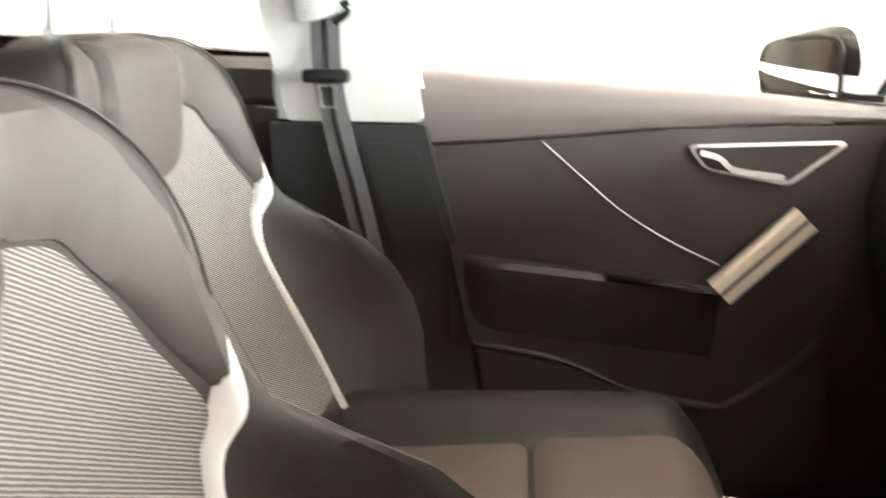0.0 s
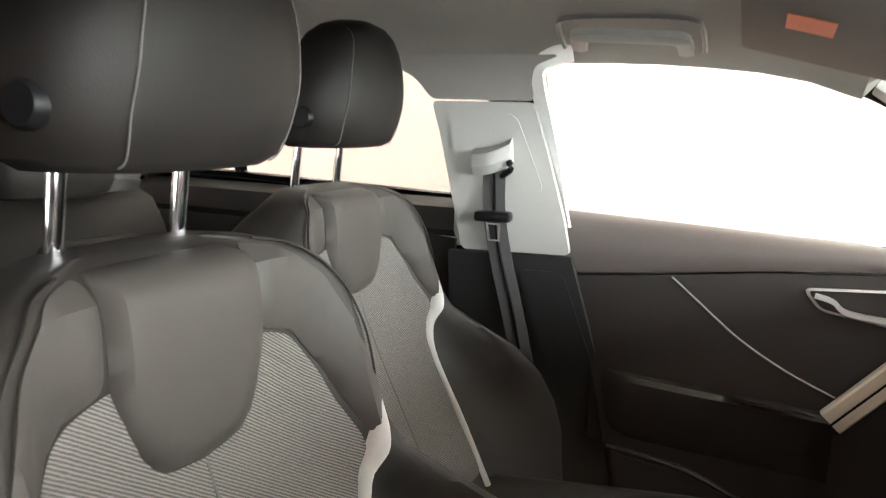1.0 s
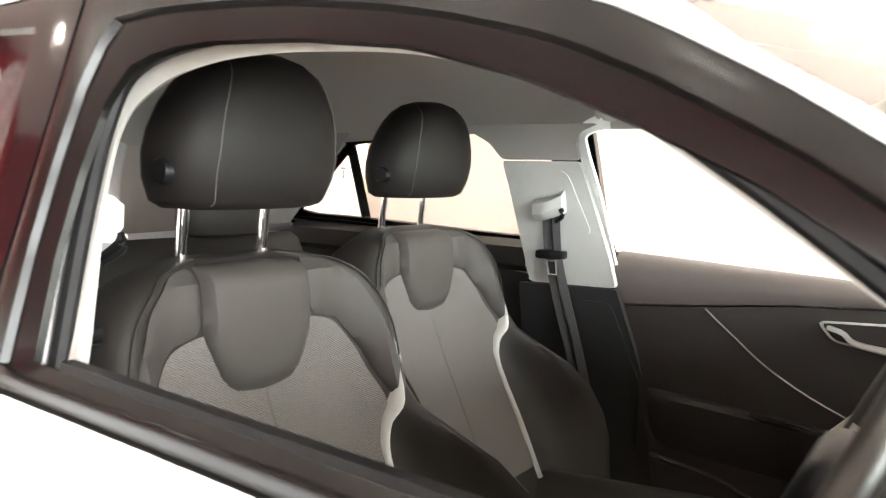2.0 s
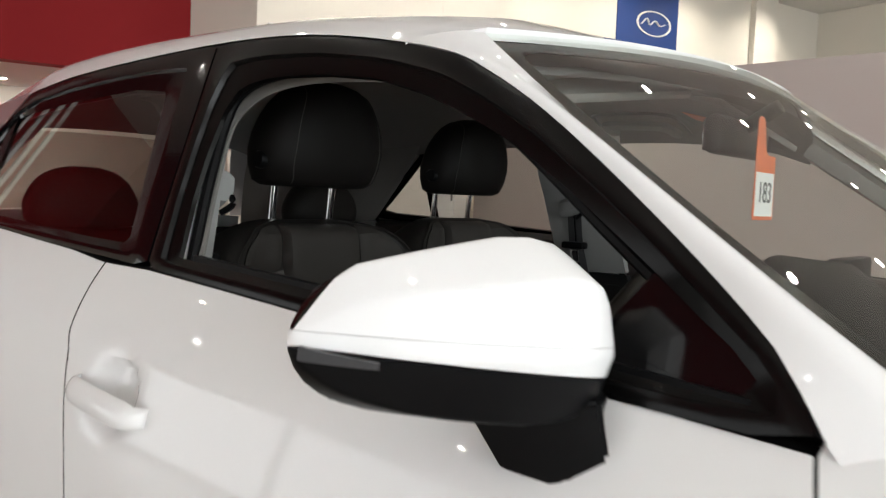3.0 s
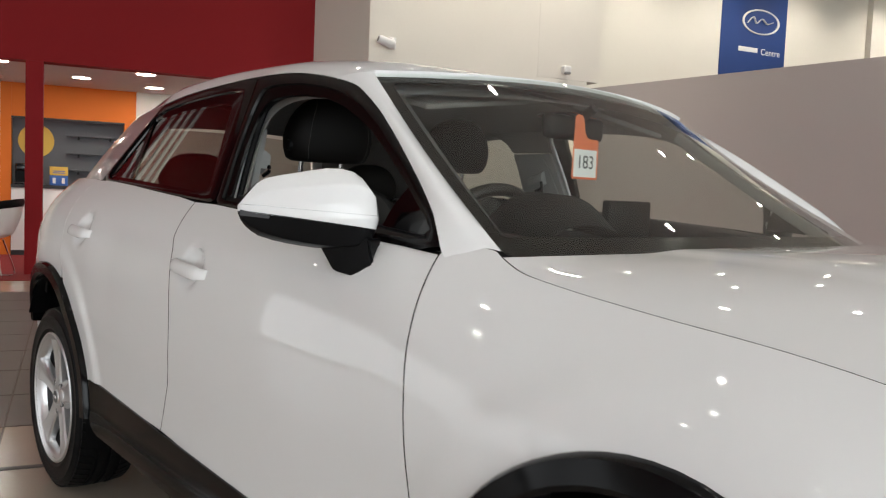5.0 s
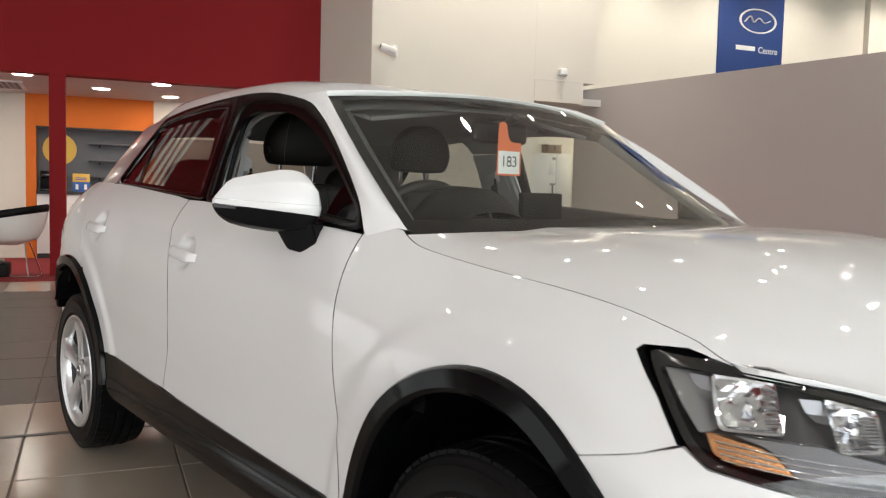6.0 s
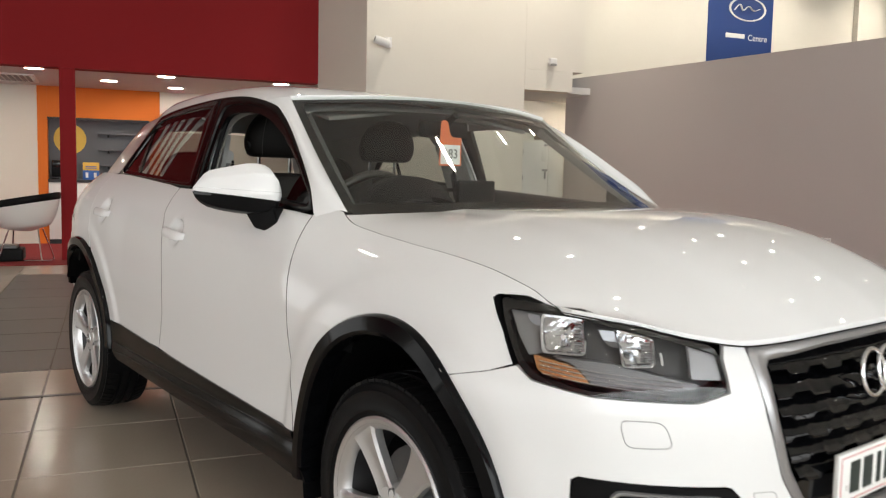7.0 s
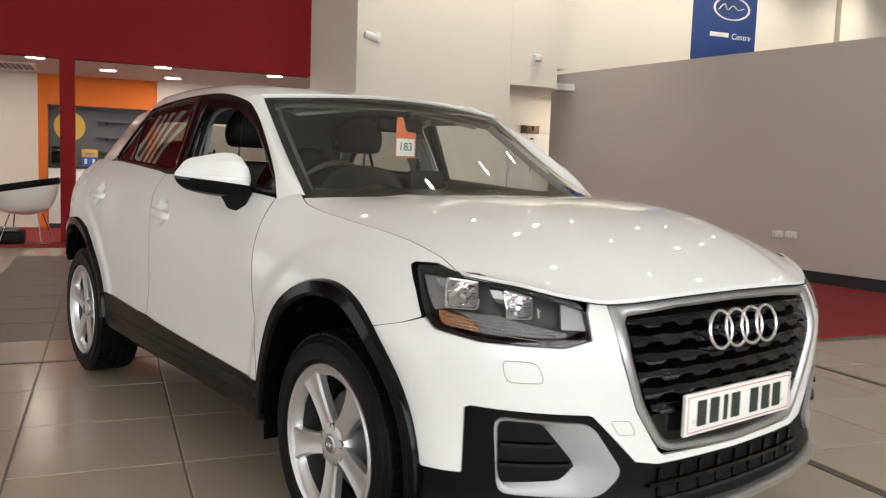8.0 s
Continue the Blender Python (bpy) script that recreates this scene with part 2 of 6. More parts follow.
def loft(rows, closed=False, caps=False, bm=None):
    """Quads between rows of points."""
    bm = bm or bmesh.new()
    vs = [[bm.verts.new(p) for p in row] for row in rows]
    for a, b in zip(vs, vs[1:]):
        n = len(a)
        for i in range(n if closed else n - 1):
            j = (i + 1) % n
            bm.faces.new((a[i], a[j], b[j], b[i]))
    if caps:
        bm.faces.new(list(reversed(vs[0])))
        bm.faces.new(vs[-1])
    return bm


def lathe(profile, n=48, bm=None):
    """Turn (radius, y) pairs about the y axis."""
    rows = [[(r * math.cos(2 * math.pi * k / n), y, r * math.sin(2 * math.pi * k / n)) for k in range(n)] for r, y in profile]
    return loft(rows, closed=True, bm=bm)


def bend(pts, n, closed=False):
    """n points along a smooth curve through pts."""
    pts = [Vector(p) for p in pts]
    m = len(pts)
    out = []
    spans = m if closed else m - 1
    for k in range(n):
        t = k / n * spans if closed else k / (n - 1) * spans
        i = min(int(t), spans - 1)
        f = t - i
        g = (lambda j: pts[j % m]) if closed else (lambda j: pts[min(max(j, 0), m - 1)])
        a, b, c, d = g(i - 1), g(i), g(i + 1), g(i + 2)
        out.append(0.5 * (2 * b + (c - a) * f + (2 * a - 5 * b + 4 * c - d) * f * f + (3 * b - a - 3 * c + d) * f**3))
    return out


def sweep(path, profile, up=(0, 0, 1), closed=False, taper=None, bm=None):
    """Carry a closed profile of (side, up) pairs along a path."""
    path = [Vector(p) for p in path]
    n = len(path)
    rows = []
    for i, p in enumerate(path):
        a = path[(i - 1) % n] if closed or i else path[0]
        b = path[(i + 1) % n] if closed or i < n - 1 else path[-1]
        t = (b - a).normalized()
        side = t.cross(Vector(up))
        side = side.normalized() if side.length > 1e-5 else Vector((1, 0, 0))
        u = side.cross(t)
        k = taper(i / (n - 1)) if taper else 1.0
        rows.append([p + side * (x * k) + u * (y * k) for x, y in profile])
    if closed:
        rows.append(rows[0])
    bm = loft(rows, closed=True, caps=not closed, bm=bm)
    if closed:
        bmesh.ops.remove_doubles(bm, verts=bm.verts, dist=1e-6)
    return bm


def disc(r, n=12):
    return [(r * math.cos(2 * math.pi * k / n), r * math.sin(2 * math.pi * k / n)) for k in range(n)]


def soft(poly, r=0.03, n=4):
    """Polygon with rounded corners; r is one radius or one for each corner."""
    out = []
    m = len(poly)
    for i in range(m):
        p, a, b = Vector(poly[i][:2]), Vector(poly[i - 1][:2]), Vector(poly[(i + 1) % m][:2])
        q = r[i] if isinstance(r, (list, tuple)) else r
        if q <= 0:
            out.append(tuple(p))
            continue
        da, db = a - p, b - p
        ka, kb = min(q, da.length * 0.45), min(q, db.length * 0.45)
        s, e = p + da.normalized() * ka, p + db.normalized() * kb
        for k in range(n + 1):
            t = k / n
            out.append(tuple((1 - t) ** 2 * s + 2 * t * (1 - t) * p + t * t * e))
    return out


def along(poly, n):
    """A closed polygon as n evenly spaced points from its first corner."""
    pts = [Vector(p[:2]) for p in poly] + [Vector(poly[0][:2])]
    run = [0.0]
    for a, b in zip(pts, pts[1:]):
        run.append(run[-1] + (b - a).length)
    out, i = [], 0
    for k in range(n):
        d = run[-1] * k / n
        while run[i + 1] < d:
            i += 1
        f = (d - run[i]) / max(run[i + 1] - run[i], 1e-9)
        out.append(tuple(pts[i].lerp(pts[i + 1], f)))
    return out


def edge_gap(p, poly):
    best = 9.0
    for a, b in zip(poly, poly[1:] + poly[:1]):
        ax, ay, bx, by = a[0], a[1], b[0], b[1]
        dx, dy = bx - ax, by - ay
        t = max(0, min(1, ((p[0] - ax) * dx + (p[1] - ay) * dy) / (dx * dx + dy * dy + 1e-12)))
        best = min(best, math.hypot(p[0] - ax - t * dx, p[1] - ay - t * dy))
    return best


def patch(poly, fn, step=0.05, flange=0.012, out=0.0, puff=0.0, rim=0.03, rows=None, edge=0):
    """A panel cut from the surface fn(u, v, out) along a polygon in (u, v), with its edges turned in; edge: material slot of those."""
    bm = bmesh.new()
    bm.faces.new([bm.verts.new((p[0], p[1], 0)) for p in poly])
    for axis in (0, 1):
        lo, hi = min(p[axis] for p in poly), max(p[axis] for p in poly)
        gap = step if axis == 0 else (rows or step)
        n = max(1, int(math.ceil((hi - lo) / gap)))
        for k in range(1, n):
            co = [0, 0, 0]
            no = [0, 0, 0]
            co[axis], no[axis] = lo + (hi - lo) * k / n, 1
            bmesh.ops.bisect_plane(bm, geom=bm.verts[:] + bm.edges[:] + bm.faces[:], plane_co=co, plane_no=no, dist=1e-6)
    lifted = {}
    if flange:
        rim_edges = [e for e in bm.edges if len(e.link_faces) == 1]
        made = bmesh.ops.extrude_edge_only(bm, edges=rim_edges)["geom"]
        for v in made:
            if isinstance(v, bmesh.types.BMVert):
                lifted[v] = -flange
            elif isinstance(v, bmesh.types.BMFace):
                v.material_index = edge
    for v in bm.verts:
        o = out
        if puff:
            d = min(1.0, edge_gap(v.co, poly) / rim)
            o = out + puff * math.sqrt(max(0, 1 - (1 - d) ** 2))
        if v in lifted:
            o = out + lifted[v]
        v.co = fn(v.co.x, v.co.y, o)
    return bm


def band(outer, inner, fn, n=72, out=0.0, inner_out=None, flange=0.012, crown=0.0):
    """A ring between two closed outlines on a surface, with turned edges."""
    inner_out = out if inner_out is None else inner_out
    a, b = along(outer, n), along(inner, n)
    rows = [[fn(*p, out - flange) for p in a], [fn(*p, out) for p in a]]
    if crown:
        for f in (0.3, 0.7):
            rows.append([fn(p[0] + (q[0] - p[0]) * f, p[1] + (q[1] - p[1]) * f, out + (inner_out - out) * f + crown) for p, q in zip(a, b)])
    rows += [[fn(*p, inner_out) for p in b], [fn(*p, inner_out - flange) for p in b]]
    return loft(rows, closed=True)


def line_on(pts, fn, r, n=40, out=0.0, closed=False, flat=1.0):
    """A thin cord laid on a surface through (u, v) points."""
    q = bend([(p[0], p[1], 0) for p in pts], n, closed)
    return sweep([fn(p.x, p.y, out) for p in q], [(x, y * flat) for x, y in disc(r, 6)], up=(0.3, -0.8, 0.5), closed=closed)


def by_angle(poly, c, n=96):
    """Outline as n points at even angles round c, so that two outlines pair up."""
    out = []
    for k in range(n):
        a = 2 * math.pi * k / n
        d = (math.cos(a), math.sin(a) * 0.45)
        best = 0.0
        for p, q in zip(poly, poly[1:] + poly[:1]):
            ex, ey = q[0] - p[0], q[1] - p[1]
            det = d[0] * -ey + ex * d[1]
            if abs(det) < 1e-12:
                continue
            wx, wy = p[0] - c[0], p[1] - c[1]
            t = (wx * -ey + ex * wy) / det
            u = (d[0] * wy - d[1] * wx) / det
            if t > 0 and -1e-6 <= u <= 1 + 1e-6:
                best = max(best, t)
        out.append((c[0] + d[0] * best, c[1] + d[1] * best))
    return out


def writing(name, text, size, mat, m, parent=None, depth=0.001):
    cu = bpy.data.curves.new(name, "FONT")
    cu.body, cu.size, cu.align_x, cu.align_y, cu.extrude = text, size, "CENTER", "CENTER", depth
    tmp = new(name, cu)
    me = bpy.data.meshes.new_from_object(tmp.evaluated_get(bpy.context.evaluated_depsgraph_get()))
    bpy.data.objects.remove(tmp)
    me.materials.clear()
    me.materials.append(mat)
    ob = new(name, me)
    ob.matrix_world = m
    if parent:
        ob.parent = parent
        ob.matrix_parent_inverse = Matrix.Identity(4)
    return ob

# ---- the hall ----
def rbox(u0, u1, v0, v1, z0, z1, bevel=0.0):
    return box((u0, v0, z0), (u1, v1, z1), bevel, m=ROOM)


def slab(a, b, thick, z0, z1):
    """Upright wall between two plan points, its thickness behind the line."""
    a, b = Vector(a), Vector(b)
    d = (b - a).normalized()
    n = Vector((-d.y, d.x)) * thick
    base = [a, b, b + n, a + n]
    return loft([[(p.x, p.y, z0) for p in base], [(p.x, p.y, z1) for p in base]], closed=True, caps=True)


RED_U, CREAM_U, BANNER_U = -9.5, -8.46, -9.9
ground = setting("ground", rbox(-40, 40, -40, 40, -0.3, -0.02), GROUT)
setting("ceiling", rbox(-13.2, 9.6, -7.9, 14.2, HIGH, HIGH + 0.2), CEILING)

# red upper wall over the seating bay, with its slim red post
setting("wall_red", rbox(RED_U - 0.25, RED_U, -7.6, 1.335, 2.45, HIGH), RED_WALL)
setting("column", rbox(RED_U - 0.2, RED_U, -1.995, -1.81, 0, 2.45, 0.006), RED_WALL)
# oblique cream return and the cream block with its door recess
a, b = room(RED_U, 1.335), room(CREAM_U, 1.73)
setting("wall_return", slab(a[:2], b[:2], 0.2, 0, HIGH), CREAM)
setting("wall_cream", rbox(CREAM_U - 0.25, CREAM_U, 1.735, 4.07, 0, HIGH), CREAM)
setting("wall_cream_lintel", rbox(CREAM_U - 0.25, CREAM_U, 4.072, 4.85, 2.44, 2.728), CREAM)
setting("wall_cream_upper", rbox(CREAM_U - 0.25, CREAM_U, 4.072, 5.03, 2.73, HIGH), CREAM)
setting("wall_recess_side", rbox(-10.6, CREAM_U - 0.252, 3.9, 4.07, 0, 2.6), CREAM)
setting("wall_recess_far", rbox(-10.6, CREAM_U, 5.9, 6.05, 0, 2.6), CREAM)
setting("wall_recess_back", rbox(-10.15, -9.96, 4.072, 5.898, 0, 2.448), CREAM)
setting("ceiling_recess", rbox(-10.6, CREAM_U - 0.252, 4.072, 5.898, 2.45, 2.55), CEILING)
setting("wall_banner", rbox(BANNER_U - 0.2, BANNER_U, 5.0, 14.0, 2.62, HIGH), CREAM)
setting("wall_banner_foot", rbox(BANNER_U - 0.2, BANNER_U, 6.06, 14.0, 0, 2.618), CREAM)
setting("pilaster", rbox(BANNER_U + 0.002, BANNER_U + 0.12, 11.85, 12.5, 0, HIGH), CREAM)
# the mauve partition, its skirting and sockets
PA, PB = (-7.45, 7.554), (3.2, 6.667)
setting("wall_partition", slab(PA, PB, 0.14, 0, 2.73), MAUVE)
PD = Vector((PB[0] - PA[0], PB[1] - PA[1])).normalized()
PN = Vector((PD.y, -PD.x))
setting("baseboard", slab(Vector(PA) + PN * 0.018, Vector(PB) + PN * 0.018, 0.015, 0, 0.14), SKIRT)

# bay behind the red wall
setting("ceiling_bay", rbox(-12.4, RED_U - 0.252, -7.6, 3.89, 2.46, 2.6), CEILING)
setting("wall_bay", rbox(-12.4, -12.2, -7.6, -2.442, 0, 2.458), CREAM)
setting("wall_bay_right", rbox(-12.4, -12.2, -0.638, 3.9, 0, 2.458), CREAM)
setting("wall_orange", rbox(-12.4, -12.19, -2.44, -2.3, 0, 2.458), ORANGE)
setting("wall_orange_top", rbox(-12.4, -12.19, -2.298, -0.64, 1.98, 2.458), ORANGE)
setting("wall_orange_side", rbox(-12.4, -12.19, -0.80, -0.64, 0, 1.978), ORANGE)
setting("wall_niche", rbox(-12.62, -12.5, -2.32, -0.78, 0, 2.0), NICHE)
setting("niche_side", rbox(-12.498, -12.402, -2.31, -2.298, 0.9, 1.978), NICHE)
setting("trim", rbox(-12.188, -12.18, -2.30, -0.80, 1.955, 1.985), SKIRT)
# far and near sides that close the hall
setting("wall_side", rbox(-13.2, 9.6, 14.0, 14.2, 0, HIGH), CREAM)
setting("wall_bay_end", rbox(-12.4, RED_U - 0.25, -7.8, -7.602, 0, 2.6), CREAM)
setting("wall_street_top", rbox(-9.5, 9.6, -7.8, -7.6, 2.9, HIGH), RED_WALL)
setting("wall_street_foot", rbox(-9.5, 9.6, -7.8, -7.6, 0, 0.15), CREAM)
setting("wall_street_lintel", rbox(-9.5, 9.6, -7.8, -7.6, 2.5, 2.898), CREAM)
setting("wall_street_end", rbox(-9.5, -7.0, -7.8, -7.6, 0.152, 2.498), CREAM)
tagged(part("backdrop", rbox(-12, 12, -9.6, -9.55, -0.1, 4), STREET, smooth=False), kind="structure")
for k in range(8):
    u = -4.6 + k * 2.0
    setting("window_post", rbox(u - 0.04, u + 0.04, -7.74, -7.66, 0.152, 2.498), SKIRT)
setting("wall_front_top", rbox(9.5, 9.7, -7.6, 14.0, 4.3, HIGH), RED_WALL)
setting("wall_front_foot", rbox(9.5, 9.7, -7.6, 14.0, 0, 0.3), CREAM)
tagged(part("backdrop", rbox(11.5, 11.55, -12, 18, -0.1, 7), OUTSIDE, smooth=False), kind="structure")
for k in range(7):
    v = -6.6 + k * 3.2
    setting("window_post", rbox(9.52, 9.64, v - 0.05, v + 0.05, 0.3, 4.3), SKIRT)


# ---- ceiling lights ----
def downlight(u, v, z, r, glow):
    t = thing("downlight", "round recessed ceiling downlight with a white rim", "downlight", ROOM @ Matrix.Translation((u, v, z)), "ceiling downlights")
    turn = Matrix.Rotation(radians(90), 4, "X")
    rim = lathe([(r, 0.0), (r * 1.1, -0.004), (r * 1.28, -0.004), (r * 1.32, 0.002)], 24)
    bmesh.ops.transform(rim, matrix=turn, verts=rim.verts)
    for v_ in rim.verts:
        v_.co.z = -abs(v_.co.z)
    part("rim", rim, WHITE, t)
    bm = bmesh.new()
    bmesh.ops.create_circle(bm, cap_ends=True, segments=20, radius=r)
    for v_ in bm.verts:
        v_.co.z = -0.003
    part("lamp", bm, glow, t, "glowing lamp")
    return t


first = downlight(-9.85, -2.3, 2.458, 0.11, BAY_SPOT)
for u, v in ((-10.9, -1.4), (-9.9, -0.68), (-11.4, -0.45), (-9.95, 0.9), (-10.9, -3.6), (-10.0, -4.6)):
    copy_thing(first, ROOM @ Matrix.Translation((u, v, 2.458)))
# one more lamp, added out of view to brighten the recess
copy_thing(first, ROOM @ Matrix.Translation((-9.2, 5.62, 2.448)))
hall = downlight(-6.5, -5.5, HIGH - 0.004, 0.046, SPOT)
for i in range(9):
    for j in range(10):
        if i + j:
            copy_thing(hall, ROOM @ Matrix.Translation((-6.5 + i * 1.78 + 0.3 * (j % 2), -5.5 + j * 1.8, HIGH - 0.004)))


def louvre(v0, v1, n):
    t = thing("wall_louvre", "white louvre of upright slats on the red wall", "louvre", ROOM @ Matrix.Translation((RED_U + 0.002, 0, 0)))
    for k in range(n):
        v = v0 + (v1 - v0) * k / (n - 1)
        part("slat", box((0.0, v - 0.036, 2.74), (0.05, v + 0.036, 4.94), 0.006), WHITE, t)
    for z in (2.68, 4.943):
        part("rail", box((0.0, v0 - 0.06, z), (0.04, v1 + 0.06, z + 0.057), 0.004), WHITE, t)


louvre(-5.86, -5.14, 5)


def ceiling_unit():
    t = thing("ceiling_vent", "white slatted air conditioning unit in the bay ceiling", "vent", ROOM @ Matrix.Translation((-11.1, -2.68, 2.458)))
    for lo, hi in (((-0.5, -0.32), (0.5, -0.26)), ((-0.5, 0.26), (0.5, 0.32)), ((-0.5, -0.258), (-0.44, 0.258)), ((0.44, -0.258), (0.5, 0.258))):
        part("frame", box((*lo, -0.022), (*hi, 0.0), 0.004), WHITE, t)
    for k in range(7):
        v = -0.225 + k * 0.075
        part("slat", box((-0.438, v - 0.022, -0.016), (0.438, v + 0.022, -0.008), 0.002), TRIM_GREY, t)


ceiling_unit()


# ---- things on the walls ----
def banner():
    t = thing("wall_banner_sign", "blue hanging wall banner with a white oval sign", "banner", ROOM @ Matrix.Translation((BANNER_U + 0.004, 9.13, 4.1)))
    part("cloth", box((0, -0.73, -1.1), (0.012, 0.73, 1.02), 0.003), BLUE, t)
    m = Matrix.Translation((0.014, 0.14, 0.2)) @ Matrix.Rotation(radians(90), 4, "Z") @ Matrix.Diagonal((0.425, 1, 0.215, 1))
    ring = lathe([(0.88, -0.002), (0.9, -0.014), (0.98, -0.014), (1.0, -0.002)], 56)
    bmesh.ops.transform(ring, matrix=m, verts=ring.verts)
    part("oval", ring, WHITE, t, "white oval outline")
    swash = sweep(bend([(0.024, -0.17, 0.16), (0.024, -0.05, 0.27), (0.024, 0.03, 0.17), (0.024, 0.15, 0.25), (0.024, 0.27, 0.18), (0.024, 0.40, 0.22)], 40),
                  [(-0.006, -0.02), (0.006, -0.02), (0.006, 0.02), (-0.006, 0.02)], up=(1, 0, 0))
    part("mark", swash, WHITE, t, "white plain flourish")
    part("bar", box((0.0125, -0.33, -0.325), (0.016, 0.10, -0.245), 0.001), WHITE, t, "white bar of small lettering")
    writing("word", "Centre", 0.155, WHITE, Matrix.Translation((0.0135, 0.395, -0.30)) @ Matrix(((0, 0, 1, 0), (1, 0, 0, 0), (0, 1, 0, 0), (0, 0, 0, 1))), t, 0.001)


banner()


def wall_camera():
    t = thing("security_camera", "small white wall-mounted security camera", "camera", ROOM @ Matrix.Translation((CREAM_U, 2.02, 2.93)))
    part("plate", box((0, -0.05, -0.07), (0.03, 0.05, 0.07), 0.01), WHITE, t)
    part("arm", sweep([(0.02, 0, 0.02), (0.10, -0.02, 0.03), (0.14, -0.06, 0.0)], disc(0.018, 10)), WHITE, t)
    body = lathe([(0.0, -0.11), (0.045, -0.11), (0.052, -0.08), (0.052, 0.09), (0.04, 0.1), (0.0, 0.1)], 20)
    bmesh.ops.transform(body, matrix=Matrix.Translation((0.15, -0.12, -0.02)) @ Matrix.Rotation(radians(-15), 4, "X"), verts=body.verts)
    part("housing", body, WHITE, t)
    eye = lathe([(0.0, -0.113), (0.032, -0.112), (0.034, -0.1)], 16)
    bmesh.ops.transform(eye, matrix=Matrix.Translation((0.15, -0.12, -0.02)) @ Matrix.Rotation(radians(-15), 4, "X"), verts=eye.verts)
    part("lens", eye, GLOSS_BLACK, t, "black lens")


wall_camera()


def sensor():
    t = thing("alarm_sensor", "white wedge-shaped alarm sensor high on the wall", "sensor", ROOM @ Matrix.Translation((CREAM_U, 4.48, 2.85)))
    part("housing", box((0.0, -0.06, -0.05), (0.10, 0.06, 0.05), 0.025, 3), WHITE, t)
    part("window", box((0.06, -0.045, -0.062), (0.105, 0.045, -0.03), 0.01), TRIM_GREY, t)


sensor()


def socket(k):
    c = Vector(PA) + PD * k + PN * 0.001
    ang = math.atan2(PD.y, PD.x)
    t = thing("wall_socket", "white double plug socket on the mauve partition", "socket", pose(c.x, c.y, 0.53, 0, 0, math.degrees(ang)))
    part("plate", box((-0.075, -0.012, -0.043), (0.075, 0, 0.043), 0.004), WHITE, t)
    for x in (-0.035, 0.035):
        part("switch", box((x - 0.012, -0.017, 0.012), (x + 0.012, -0.011, 0.03), 0.002), WHITE, t)
        part("pin_hole", box((x - 0.004, -0.0125, -0.02), (x + 0.004, -0.0115, -0.008)), INK, t)


socket(4.27)
socket(4.45)


def cupboard():
    t = thing("cupboard", "tall cream metal cupboard with dark hinges in the recess", "cupboard", ROOM @ Matrix.Translation((-9.56, 5.005, 0)))
    part("body", box((-0.385, -0.375, 0.02), (-0.022, 0.375, 1.80), 0.006), CREAM, t)
    for k, (v0, v1) in enumerate(((-0.372, 0.092), (0.096, 0.372))):
        d = part("door", box((-0.020, v0, 0.06), (0.0, v1, 1.775), 0.004), WHITE, t)
        if k == 0:
            for z in (0.42, 1.15, 1.55):
                part("hinge", box((0.0, v0 + 0.003, z), (0.012, v0 + 0.02, z + 0.09), 0.003), LAMP_GREY, d, "dark hinge")
            part("handle", box((0.0, v1 - 0.105, 1.31), (0.024, v1 - 0.008, 1.335), 0.005), LAMP_GREY, d, "dark lever handle")
            part("lock_plate", box((0.0, v1 - 0.065, 1.18), (0.012, v1 - 0.035, 1.305), 0.004), LAMP_GREY, d, "dark lock plate")
    part("sign", box((0.002, 0.02, 1.70), (0.004, 0.085, 1.735), 0.0005), LAMP_GREY, t, "small dark sign")
    part("notice", box((0.002, -0.03, 1.46), (0.003, 0.085, 1.66), 0.0005), WHITE_CARD, t, "white paper notice")
    c = thing("cardboard_box", "brown cardboard box on top of the cupboard", "box", ROOM @ Matrix.Translation((-9.68, 5.075, 1.80)))
    part("body", box((-0.11, -0.115, 0), (0.11, 0.12, 0.13), 0.004), BROWN, c)
    for v0, v1, lean in ((-0.15, -0.118, -0.02), (0.121, 0.152, 0.02)):
        part("flap", box((-0.105, min(v0, v1), 0.128), (0.105, max(v0, v1), 0.136), 0.002), BROWN, c)
    part("tape", box((0.1105, -0.02, 0.05), (0.1125, 0.02, 0.128), 0.0005), SKIRT, c, "dark label")


BROWN = material("cardboard", (0.24, 0.155, 0.09), 0.8, grain=0.06, grain_size=60)
cupboard()


# ---- refreshment corner ----
def counter():
    t = thing("counter", "white refreshment counter with a dark worktop", "counter", ROOM @ Matrix.Translation((-12.19, -1.55, 0)))
    part("body", box((-0.29, -0.74, 0.08), (0.10, 0.74, 0.97), 0.004), WHITE, t)
    part("worktop", box((-0.30, -0.745, 0.972), (0.13, 0.745, 1.02), 0.005), SKIRT, t, "dark worktop")
    part("plinth", box((-0.28, -0.74, 0.0), (0.06, 0.74, 0.078)), SKIRT, t)


counter()


def wall_disc():
    t = thing("wall_disc", "round yellow vinyl sign on the slate board", "sign", ROOM @ Matrix.Translation((-12.498, -1.99, 1.66)))
    bm = lathe([(0.0, 0.004), (0.235, 0.004), (0.24, 0.0)], 40)
    bmesh.ops.transform(bm, matrix=Matrix.Rotation(radians(-90), 4, "Z"), verts=bm.verts)
    part("face", bm, YELLOW, t)


